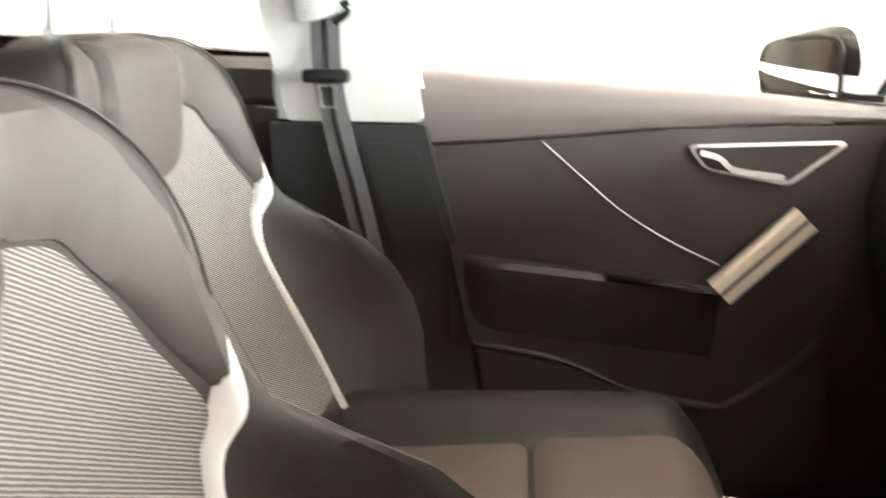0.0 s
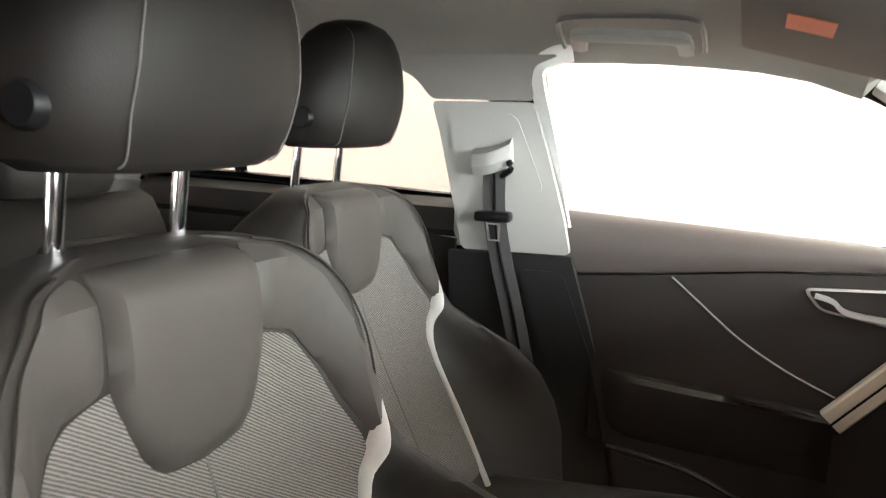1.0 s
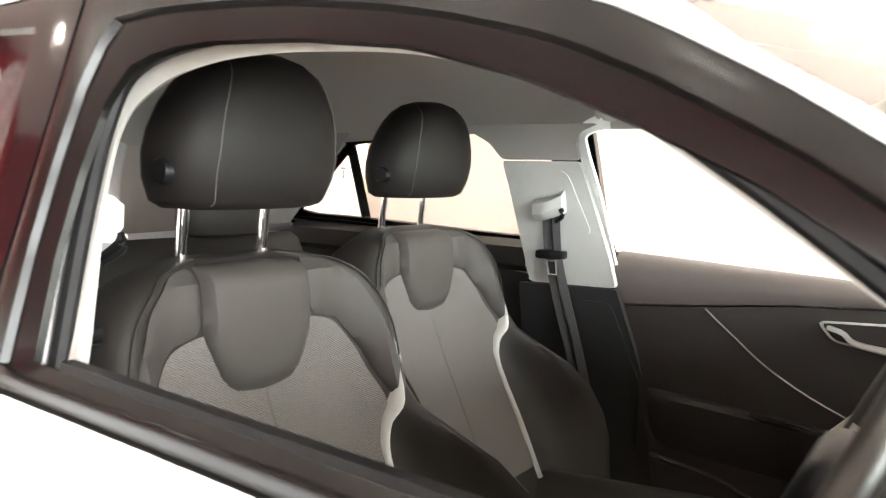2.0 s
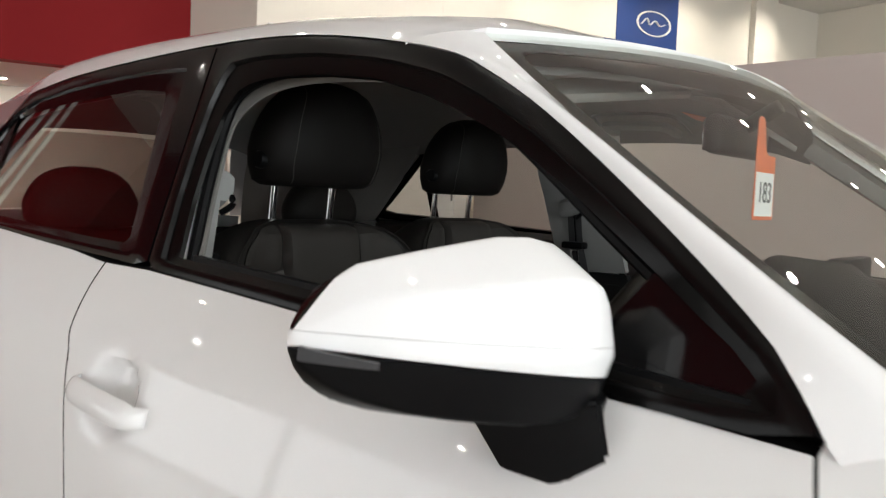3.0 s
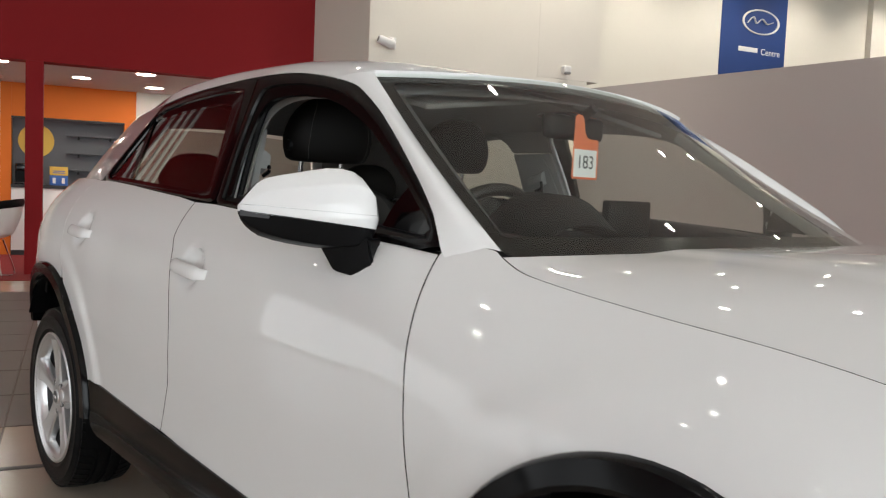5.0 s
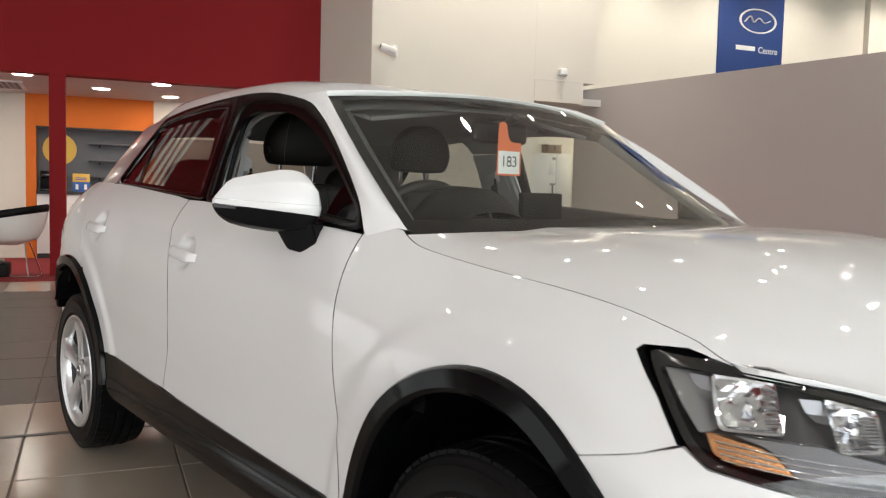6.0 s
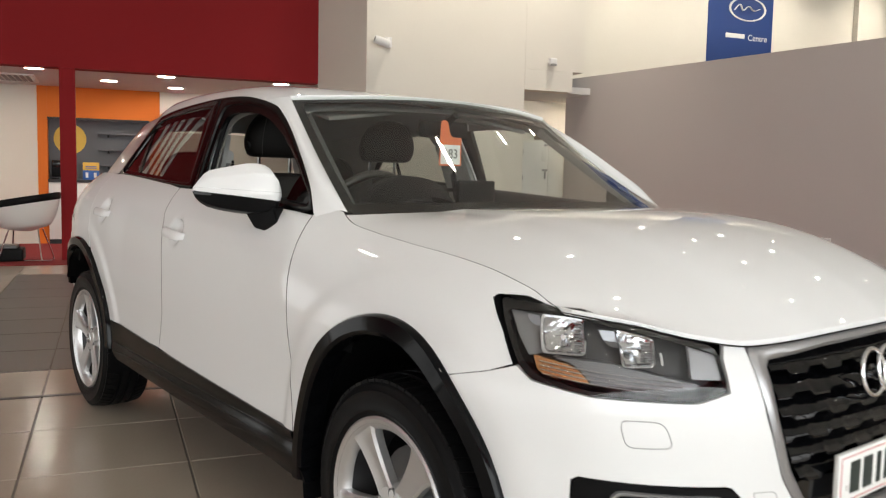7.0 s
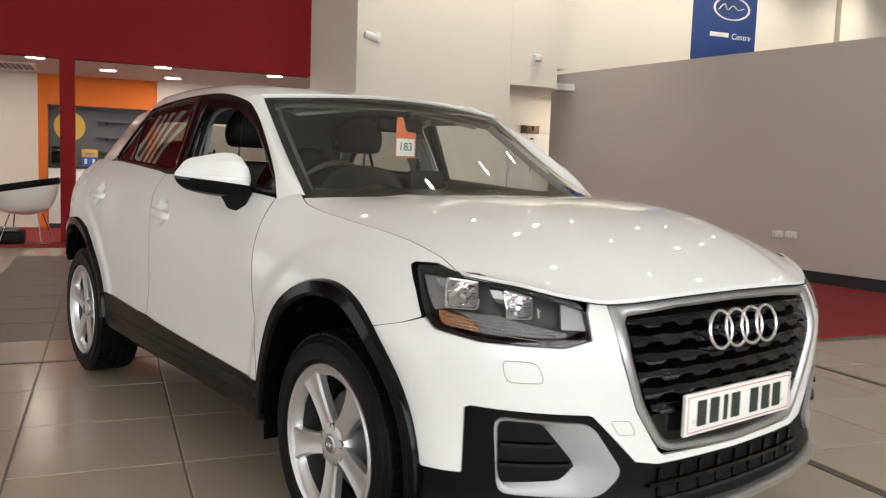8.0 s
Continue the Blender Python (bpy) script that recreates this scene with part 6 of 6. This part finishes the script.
# ---- doors from inside ----
def card(x, z, out=0.0):
    return (x, -(0.716 - 0.05 * max(0, z - 1.0) - out), z)


STEP_LINE = [(-1.43, 0.972), (-1.22, 0.990), (-1.057, 1.008), (-0.70, 1.027), (-0.46, 1.02)]
TOP_LINE = [(-1.434, 1.098), (-1.15, 1.083), (-0.87, 1.066), (-0.70, 1.051), (-0.50, 1.035)]
REAR_LINE = [(-1.428, 0.968), (-1.40, 0.88), (-1.37, 0.787), (-1.325, 0.572), (-1.30, 0.36)]
cards = pair("door_card", lambda: patch(STEP_LINE + [(-0.44, 0.5), (-0.42, 0.34)] + list(reversed(REAR_LINE[1:])), card, 0.07, rows=0.06, flange=0.01), DOOR_CARD, front_doors, "black textured door lining")


def door_top():
    """Padded roll under the window."""
    n = 24
    rows = []
    for f, o, dz in ((0.0, -0.004, 0.0), (0.05, 0.010, 0.0), (0.35, 0.017, 0.0), (0.7, 0.014, 0.0), (0.9, 0.004, 0.0), (1.0, -0.012, 0.0), (1.02, -0.03, 0.0)):
        row = []
        for i in range(n + 1):
            x = -1.434 + 0.95 * i / n
            lo, hi = interp(STEP_LINE, x) + 0.002, interp(TOP_LINE, x)
            row.append(card(x, lo + (hi - lo) * f, o))
        rows.append(row)
    return loft(rows)


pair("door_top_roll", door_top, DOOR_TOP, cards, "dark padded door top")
pair("accent_line", lambda: line_on([(-1.226, 0.986), (-1.16, 0.93), (-1.092, 0.875), (-1.01, 0.826), (-0.924, 0.787)], card, 0.0022, 30, 0.002), LAMP_GREY, cards, "satin silver accent line")
BEZ_O = [(-0.997, 0.987), (-0.744, 0.999), (-0.832, 0.925), (-0.966, 0.948)]
BEZ_I = [(-0.989, 0.984), (-0.757, 0.995), (-0.834, 0.930), (-0.961, 0.9505)]
pair("handle_bezel", lambda: band(soft(BEZ_O, 0.015), soft(BEZ_I, 0.010), card, 60, 0.010, 0.012, flange=0.008), SILVER_TRIM, cards, "chrome door release surround")
pair("handle_recess", lambda: patch(soft(BEZ_I, 0.010), lambda x, z, o: card(x, z, o - 0.012), 0.05, rows=0.03, flange=0.0), DARK, cards)
pair("release_lever", lambda: sweep(bend([card(-0.975, 0.976, 0.012), card(-0.945, 0.968, 0.016), card(-0.92, 0.950, 0.018), card(-0.845, 0.940, 0.016)], 20), [(-0.004, -0.008), (0.004, -0.008), (0.004, 0.008), (-0.004, 0.008)], up=(0, 1, 0)), SILVER_TRIM, cards, "chrome door release lever")


def pull_bar():
    a, b = Vector(card(-0.935, 0.757, 0.058)), Vector(card(-0.815, 0.884, 0.058))
    bm = sweep([a, a.lerp(b, 0.5), b], [(-0.024, -0.012), (0.024, -0.012), (0.024, 0.004), (0.020, 0.009), (-0.020, 0.009), (-0.024, 0.004)], up=(0, 1, 0))
    return bm


pair("pull_handle", pull_bar, BRUSHED, cards, "brushed metal door pull")
pair("pull_groove", lambda: sweep([Vector(card(-0.935, 0.757, 0.070)), Vector(card(-0.815, 0.884, 0.070))], disc(0.0022, 6)), DARK, cards)


def armrest():
    rows = []
    n = 18
    for dz, o in ((0.004, -0.004), (0.002, 0.020), (-0.008, 0.028), (-0.035, 0.026), (-0.09, 0.012), (-0.15, -0.006)):
        rows.append([card(-1.372 + 0.447 * i / n, 0.790 - 0.038 * i / n + dz, -0.008 + (o + 0.008) * ease(i / 3)) for i in range(n + 1)])
    return loft(rows)


pair("armrest", armrest, DOOR_CARD, cards, "black door armrest")
pair("switch_panel", lambda: patch(soft([(-1.12, 0.798), (-0.97, 0.790), (-0.955, 0.775), (-1.10, 0.777)], 0.005), lambda x, z, o: card(x, 0.790 + 0.004 - 0.086 * (x + 1.365), o + 0.02 + (0.798 - z) * 1.2), 0.05, flange=0.0), GLOSS_BLACK, cards)
pair("pocket_edge", lambda: line_on([(-1.328, 0.640), (-1.18, 0.615), (-1.06, 0.567), (-0.97, 0.545), (-0.895, 0.544), (-0.82, 0.60), (-0.751, 0.676)], card, 0.005, 40, 0.024), DOOR_CARD, cards)
pair("pocket", lambda: patch([(-1.32, 0.63), (-1.17, 0.605), (-1.06, 0.56), (-0.9, 0.536), (-0.81, 0.60), (-0.75, 0.66), (-0.70, 0.40), (-1.29, 0.37)], lambda x, z, o: card(x, z, o + 0.025), 0.08, rows=0.06, flange=0.02), DOOR_CARD, cards)
rear_cards = pair("door_card", lambda: patch([(-1.66, 1.03), (-1.80, 1.045), (-2.42, 1.06), (-2.42, 0.75), (-2.15, 0.40), (-1.70, 0.36)], lambda x, z, o: (x, -(0.70 - o), z), 0.09, rows=0.07, flange=0.01), DOOR_CARD, rear_doors, "black rear door lining")
pair("door_top_roll", lambda: loft([[(-1.66 - 0.78 * i / 10, -y, z + 0.015 * i / 10) for i in range(11)] for y, z in ((0.70, 1.035), (0.685, 1.05), (0.69, 1.095), (0.72, 1.112), (0.74, 1.10))]), DOOR_CARD, rear_cards, "dark padded door top")

# ---- front seats ----
WIDE = [(0.45, 1.32), (0.65, 1.38), (0.75, 1.37), (0.83, 1.27), (0.92, 1.04), (0.98, 1.02), (1.04, 1.02), (1.08, 0.98), (1.11, 0.90), (1.135, 0.76), (1.150, 0.58), (1.157, 0.38)]
FRONT = [(0.0, 0.0), (0.10, 0.002), (0.150, 0.005), (0.185, 0.017), (0.215, 0.040), (0.234, 0.040), (0.250, 0.020), (0.258, -0.018)]
BOLSTER = [(0.45, 2.2), (0.70, 2.5), (0.82, 2.1), (0.92, 1.6), (0.98, 1.4), (1.02, 1.2), (1.06, 1.0), (1.10, 0.7), (1.157, 0.2)]
LEAN = [(0.45, -1.285), (0.55, -1.33), (0.7, -1.405), (0.8, -1.455), (0.9, -1.502), (0.985, -1.532), (1.055, -1.538), (1.10, -1.540), (1.125, -1.543), (1.145, -1.560), (1.157, -1.585)]
BACK = [(0.262, -0.05), (0.250, -0.085), (0.20, -0.112), (0.10, -0.122), (0.0, -0.124)]


WING = [(0.0, 0.0), (0.206, 0.0), (0.230, 0.9), (0.242, 1.0), (0.252, 0.8), (0.258, 0.35), (0.3, 0.2)]
WING_Z = [(0.5, 0.0), (0.6, 0.03), (0.7, 0.07), (0.8, 0.085), (0.86, 0.062), (0.895, 0.028), (0.925, 0.004), (0.95, 0.0), (1.2, 0.0)]


def lean(z):
    return interp(LEAN, z)


def seat_front(xo, yo):
    def at(y, z, out=0.0):
        w = interp(WIDE, z)
        d = interp(FRONT, abs(y) / w) * interp(BOLSTER, z) + interp(WING, abs(y) / w) * interp(WING_Z, z)
        return (xo + lean(z) + d + out * 0.94, yo + y, z + out * 0.3)
    return at


def backrest(xo, yo):
    rows = []
    for z in (0.45, 0.55, 0.61, 0.67, 0.73, 0.79, 0.84, 0.88, 0.92, 0.95, 0.98, 1.02, 1.055, 1.08, 1.10, 1.118, 1.132, 1.144, 1.152, 1.157):
        w, bo = interp(WIDE, z), interp(BOLSTER, z)
        thin = 1 - 0.7 * (max(0, z - 1.06) / 0.097) ** 2
        half = [(y * w, lean(z) + d * bo + interp(WING, y) * interp(WING_Z, z)) for y, d in FRONT] + [(y * w, lean(z) + d * thin) for y, d in BACK]
        ring = half + [(-y, x) for y, x in reversed(half[1:-1])]
        ring = bend([(y, x, 0) for y, x in ring], 72, True)
        rows.append([(xo + p.y, yo + p.x, z) for p in ring])
    return loft(rows, closed=True, caps=True)


PAD = [(-0.092, 1.150), (0.092, 1.150), (0.098, 1.06), (0.066, 0.986), (0.0, 0.978), (-0.066, 0.986), (-0.098, 1.06)]
MESH = [(0.100, 1.066), (0.150, 1.054), (0.182, 1.01), (0.206, 0.93), (0.192, 0.88), (0.188, 0.80), (0.186, 0.62), (-0.186, 0.62), (-0.188, 0.80), (-0.192, 0.88), (-0.206, 0.93), (-0.182, 1.01), (-0.150, 1.054), (-0.100, 1.066)]
SHOULDER_PAD = [(0.097, 1.149), (0.145, 1.142), (0.190, 1.108), (0.222, 1.05), (0.238, 0.99), (0.240, 0.95), (0.214, 0.93), (0.186, 1.012), (0.152, 1.058), (0.102, 1.068)]


def cushion_at(xo, yo):
    def at(x, y, out=0.0):
        """Top of the seat cushion; x from the back (0) to the front (1)."""
        bol = interp([(0.0, 0.0), (0.12, 0.002), (0.150, 0.016), (0.205, 0.050), (0.240, 0.046), (0.262, 0.012), (0.27, -0.05)], abs(y))
        drop = 0.0 if x < 0.82 else 0.14 * ((x - 0.82) / 0.18) ** 2
        return (xo - 1.36 + 0.60 * x, yo + y * (1 - 0.10 * max(0, x - 0.6)), 0.555 + 0.045 * x + bol * (1 - 0.3 * x) - drop + out)
    return at


def cushion(xo, yo):
    at = cushion_at(xo, yo)
    rows = []
    for i in range(19):
        x = -0.08 + 1.08 * i / 18
        top = [at(x, -0.268 + 0.536 * j / 32) for j in range(33)]
        low = [(p[0] - (0.03 if i == 18 else 0), p[1], 0.40) for p in reversed(top)]
        rows.append(top + low)
    return loft(rows, closed=True, caps=True)


def headrest_ring(z, hw, hd, yo, xc, n=48):
    out = []
    for k in range(n):
        t = 2 * math.pi * k / n
        c, s = math.cos(t), math.sin(t)
        out.append((xc + hd * math.copysign(abs(c) ** 0.75, c) - 0.012 * abs(s) ** 3, yo + hw * math.copysign(abs(s) ** 0.7, s), z))
    return out


HEAD = [(1.221, 0.090, 0.034), (1.223, 0.118, 0.048), (1.232, 0.134, 0.060), (1.26, 0.145, 0.067), (1.29, 0.148, 0.070), (1.32, 0.143, 0.068), (1.35, 0.131, 0.064), (1.375, 0.115, 0.058), (1.395, 0.096, 0.050), (1.41, 0.070, 0.038), (1.419, 0.036, 0.019)]


def front_seat(xo, yo, label):
    seat = part("front_seat", cushion(xo, yo), LEATHER_DARK, car, label)
    at, top = seat_front(xo, yo), cushion_at(xo, yo)
    part("backrest", backrest(xo, yo), LEATHER_DARK, seat, "black leather backrest")
    part("back_panel", patch(soft(MESH, 0.02), at, 0.022, rows=0.03, out=0.001, puff=0.004, rim=0.02, flange=0.01), WEAVE, seat, "grey woven mesh panel")
    part("shoulder_insert", patch(soft(PAD, [0.01, 0.01, 0.03, 0.045, 0, 0.045, 0.03]), at, 0.012, rows=0.012, out=0.002, puff=0.017, rim=0.022, flange=0.012), LEATHER, seat, "grey leather shoulder pad")
    for sgn in (-1, 1):
        poly = [(y * sgn, z) for y, z in SHOULDER_PAD]
        part("shoulder_panel", patch(soft(poly, 0.012), at, 0.014, rows=0.018, out=0.002, puff=0.007, rim=0.02, flange=0.012), LEATHER, seat, "grey leather shoulder panel")
        line = [(y * sgn, z) for y, z in ((0.236, 0.974), (0.231, 0.955), (0.219, 0.925), (0.207, 0.89), (0.201, 0.82), (0.203, 0.72), (0.195, 0.58))]
        q = bend([(y, z, 0) for y, z in line], 30)
        rows = []
        for dy, o in ((-1.05, -0.004), (-1.0, 0.004), (-0.5, 0.0075), (0.0, 0.0085), (0.5, 0.0075), (1.0, 0.004), (1.05, -0.004)):
            rows.append([at((abs(p.x) - 0.009 + dy * interp([(0, 0.002), (3, 0.005), (8, 0.0068), (16, 0.006), (29, 0.0045)], i)) * sgn, p.y, o) for i, p in enumerate(q)])
        part("piping", loft(rows), PIPING, seat, "pale leather piping strip")
        part("seam", line_on([(0.246 * sgn, 0.99), (0.236 * sgn, 1.05), (0.212 * sgn, 1.10), (0.165 * sgn, 1.139), (0.12 * sgn, 1.150)], at, 0.0014, 40, 0.004), LEATHER_DARK, seat)
        part("post", sweep(bend([(xo - 1.606, yo + 0.073 * sgn, 1.10), (xo - 1.604, yo + 0.073 * sgn, 1.16), (xo - 1.594, yo + 0.073 * sgn, 1.25)], 10), disc(0.0075, 12)), CHROME, seat, "chrome headrest post")
        ring = lathe([(0.009, 0.0), (0.018, 0.002), (0.019, -0.006)], 20)
        bmesh.ops.transform(ring, matrix=Matrix.Translation((xo - 1.604, yo + 0.073 * sgn, 1.150)) @ Matrix.Rotation(radians(90), 4, "X"), verts=ring.verts)
        part("post_collar", ring, BLACK_PLASTIC, seat)
    part("panel_seam", line_on([(0.004, 0.976), (0.006, 0.88), (0.004, 0.75), (0.0, 0.64)], at, 0.0025, 24, 0.004), STITCH, seat)
    head = part("headrest", loft([headrest_ring(z, w, d, yo, xo - 1.562 + 0.14 * (z - 1.22)) for z, w, d in HEAD], closed=True, caps=True), HEAD_LEATHER, seat, "black leather headrest")

    def skin(y, z, out=0.0):
        zz = min(max(z, 1.222), 1.416)
        w, d = interp([(h[0], h[1]) for h in HEAD], zz), interp([(h[0], h[2]) for h in HEAD], zz)
        s = min(0.999, abs(y) / w)
        s2 = s ** (1 / 0.7)
        c = math.sqrt(max(0, 1 - s2 * s2)) ** 0.75
        return (xo - 1.562 + 0.14 * (zz - 1.22) + (d + out) * c - 0.012 * s2 ** 3, yo + y, z)
    for sgn in (-1, 1):
        part("headrest_seam", line_on([(0.096 * sgn, 1.226), (0.105 * sgn, 1.27), (0.098 * sgn, 1.34), (0.074 * sgn, 1.405)], skin, 0.0009, 30, 0.0003), STITCH, seat)
    button = lathe([(0.0, -0.010), (0.014, -0.010), (0.017, -0.006), (0.018, 0.006)], 20)
    bmesh.ops.transform(button, matrix=Matrix.Translation((xo - 1.552, yo - 0.139, 1.268)), verts=button.verts)
    part("button", button, BLACK_PLASTIC, seat)
    part("cushion_panel", patch(soft([(0.08, -0.125), (0.08, 0.125), (0.50, 0.130), (0.50, -0.130)], 0.03), top, 0.06, rows=0.03, out=0.002, puff=0.008, rim=0.03, flange=0.01), THIGH, seat, "cloth cushion panel tinted brown-grey by warm light")
    part("thigh_panel", patch(soft([(0.515, -0.136), (0.515, 0.136), (0.97, 0.145), (0.97, -0.145)], 0.04), top, 0.04, rows=0.03, out=0.002, puff=0.010, rim=0.03, flange=0.01), THIGH, seat, "cloth thigh panel tinted brown-grey by warm light")
    part("seat_side", box((xo - 1.45, yo - 0.25, 0.30), (xo - 0.90, yo + 0.25, 0.405), 0.03), BLACK_PLASTIC, seat)
    part("recliner_cover", box((xo - 1.47, yo - 0.275, 0.44), (xo - 1.30, yo - 0.245, 0.56), 0.02), BLACK_PLASTIC, seat)


front_seat(0.0, -0.347, "grey leather driver's seat with woven centre panel")
front_seat(-0.178, 0.326, "grey leather passenger seat with woven centre panel")


# ---- rear bench ----
bench = part("rear_bench", loft([[(x, y, z - 0.02 * abs(math.sin(y * 4))) for y in [-0.62 + 1.24 * j / 30 for j in range(31)]] for x, z in ((-1.80, 0.40), (-1.78, 0.56), (-1.84, 0.60), (-2.05, 0.58), (-2.25, 0.55))]), LEATHER_DARK, car, "dark leather rear bench")
part("bench_back", loft([[(x - 0.02 * math.cos(y * 5), y, z) for y in [-0.62 + 1.24 * j / 30 for j in range(31)]] for x, z in ((-2.22, 0.52), (-2.27, 0.80), (-2.34, 1.03), (-2.37, 1.085), (-2.40, 1.10), (-2.44, 1.09), (-2.46, 0.98))]), LEATHER_DARK, bench, "dark leather bench back")
for y in (-0.40, 0.40):
    part("bench_panel", patch(soft([(y - 0.15, 0.62), (y + 0.15, 0.62), (y + 0.13, 1.02), (y - 0.13, 1.02)], 0.04), lambda a, z, o: (-2.225 - 0.24 * (z - 0.55) + o - 0.02 * math.cos(a * 5), a, z), 0.05, rows=0.05, out=0.01, puff=0.015, rim=0.04, flange=0.015), LEATHER, bench)
    part("bench_headrest", loft([headrest_ring(1.095 + (z - 1.22) * 0.80, w * 1.0, d * 0.8, y, -2.40) for z, w, d in HEAD], closed=True, caps=True), LEATHER_DARK, bench, "black rear headrest")
part("parcel_shelf", box((-3.05, -0.62, 0.985), (-2.47, 0.62, 1.005), 0.005), DARK, car)
part("boot_lining", box((-3.15, -0.66, 0.40), (-3.10, 0.66, 0.98)), DARK, car)

# ---- dashboard ----
dash = part("dashboard", loft([[(x - 0.05 * (1 - (y / 0.72) ** 2) * k, y, z + 0.035 * k * math.exp(-((y + 0.36) / 0.20) ** 2)) for y in [-0.69 + 1.38 * j / 40 for j in range(41)]] for x, z, k in ((-0.36, 1.015, 0), (-0.45, 1.030, 0.2), (-0.58, 1.045, 0.8), (-0.66, 1.04, 1), (-0.70, 1.0, 1), (-0.71, 0.90, 0.8), (-0.68, 0.75, 0.4), (-0.60, 0.55, 0), (-0.45, 0.40, 0))]), DASH, car, "black soft dashboard")
part("display", box((-0.69, -0.085, 1.03), (-0.665, 0.088, 1.142), 0.006), BLACK_PLASTIC, dash, "black centre display screen")
part("cluster_hood", loft([[(x, -0.33 + w * math.cos(t), 1.045 + h * math.sin(t)) for t in [math.pi * k / 16 for k in range(17)]] for x, w, h in ((-0.52, 0.12, 0.04), (-0.60, 0.165, 0.105), (-0.68, 0.165, 0.11), (-0.70, 0.155, 0.095))]), DASH, dash)
WHEEL_C = Matrix.Translation((-0.84, -0.37, 0.992)) @ Matrix.Rotation(radians(25), 4, "Y")


def steer(bm):
    bmesh.ops.transform(bm, matrix=WHEEL_C, verts=bm.verts)
    return bm


steering = part("steering_wheel", steer(sweep([(0, 0.182 * math.cos(2 * math.pi * k / 56), 0.182 * math.sin(2 * math.pi * k / 56)) for k in range(56)], disc(0.0155, 10), up=(1, 0, 0), closed=True)), RIM_LEATHER, car, "black leather steering wheel")
part("airbag_hub", steer(box((-0.03, -0.075, -0.06), (0.03, 0.075, 0.06), 0.025, 3)), BLACK_PLASTIC, steering)
for a, b in (((-0.07, 0.0), (-0.172, 0.012)), ((0.07, 0.0), (0.172, 0.012)), ((0.0, -0.05), (0.0, -0.175))):
    part("spoke", steer(sweep([(0.005, a[0], a[1]), (0.0, b[0], b[1])], [(-0.010, -0.022), (0.010, -0.022), (0.010, 0.022), (-0.010, 0.022)], up=(0, 0, 1))), SATIN if a[1] == 0 else BLACK_PLASTIC, steering, "satin silver spoke" if a[1] == 0 else "")
part("steering_column", sweep([(-0.83, -0.37, 0.985), (-0.62, -0.37, 0.89)], disc(0.05, 14)), BLACK_PLASTIC, steering)
console = part("centre_console", box((-1.45, -0.10, 0.28), (-0.60, 0.11, 0.52), 0.03, 3), BLACK_PLASTIC, car, "black centre console")
part("console_armrest", box((-1.62, -0.07, 0.50), (-1.32, 0.09, 0.66), 0.03, 3), LEATHER_DARK, console)
part("gear_lever", sweep([(-0.98, 0, 0.50), (-1.0, 0, 0.60), (-1.01, 0, 0.66)], disc(0.018, 12)), LEATHER_DARK, console)
part("cabin_carpet", box((-2.0, -0.66, 0.272), (-0.36, 0.66, 0.285)), DARK, car)

# ---- hanging price tag ----
tag = thing("hanging_tag", "orange hanging tag with a white numbered card on the mirror", "tag", pose(-0.816, -0.010, 1.195, 0, 0, 3))
SHAPE = soft([(-0.056, 0.0), (0.056, 0.0), (0.056, 0.108), (0.010, 0.108), (-0.004, 0.122), (-0.014, 0.170), (-0.048, 0.170)], [0.008, 0.008, 0.006, 0.012, 0.012, 0.014, 0.014], 5)
card_skin = loft([[(x, y, z) for y, z in SHAPE] for x in (-0.0006, 0.0006)], closed=True, caps=True)
part("card", card_skin, RED_LABEL, tag, smooth=False)
part("number_card", box((0.0008, -0.049, 0.006), (0.0016, 0.049, 0.079), 0.0003, 1), WHITE_CARD, tag, "white number card", smooth=False)
writing("number", "183", 0.050, INK, Matrix.Translation((0.0022, 0.0, 0.044)) @ Matrix(((0, 0, 1, 0), (1, 0, 0, 0), (0, 1, 0, 0), (0, 0, 0, 1))), tag, 0.0003)

# ---- floor tiles, each laid proud of its joint ----
def tile_mesh(name, mat):
    bm = box((-0.302, -0.302, -0.016), (0.302, 0.302, 0.0), 0.0025, 1)
    me = bpy.data.meshes.new(name)
    bm.to_mesh(me)
    bm.free()
    me.materials.append(mat)
    return me


STEP = 0.611
pale, dark = tile_mesh("tile", TILE), tile_mesh("tile", TILE_DARK)
floor = setting("floor", rbox(-13, 9.5, -7.7, 14.1, -0.019, -0.005), GROUT)
rest = {0: bmesh.new(), 1: bmesh.new()}
count = 0
for i in range(-18, 16):
    for j in range(-11, 23):
        u, v = -0.62 + (i + 0.5) * STEP, -1.15 + (j + 0.5) * STEP
        if (u < -8.95 and v < 1.3) or (-8.4 < u < -2.0 and v > 3.05) or u < -12 or u > 9.2 or v < -7.4:
            continue
        shade = 1 if -7.85 < u < -3.05 and -2.2 < v < 3.0 else 0
        if -5.2 < u < 2.6 and -3.3 < v < 3.2:
            ob = new("tile", dark if shade else pale)
            ob.matrix_world = ROOM @ Matrix.Translation((u, v, 0))
            ob.parent = floor
            count += 1
        else:
            box((u - 0.302, v - 0.302, -0.016), (u + 0.302, v + 0.302, 0.0), bm=rest[shade])
for shade, bm in rest.items():
    bmesh.ops.transform(bm, matrix=ROOM, verts=bm.verts)
    tagged(part("tiles_outer", bm, TILE_DARK if shade else TILE, floor, smooth=False), kind="stuff")
for v in (1.26, 2.72):
    setting("floor_strip", rbox(-1.97, 9.0, v - 0.022, v + 0.022, -0.01, 0.003), STRIP)
setting("floor_strip", rbox(-2.472, -2.438, -7.0, 2.9, -0.01, 0.003), STRIP)
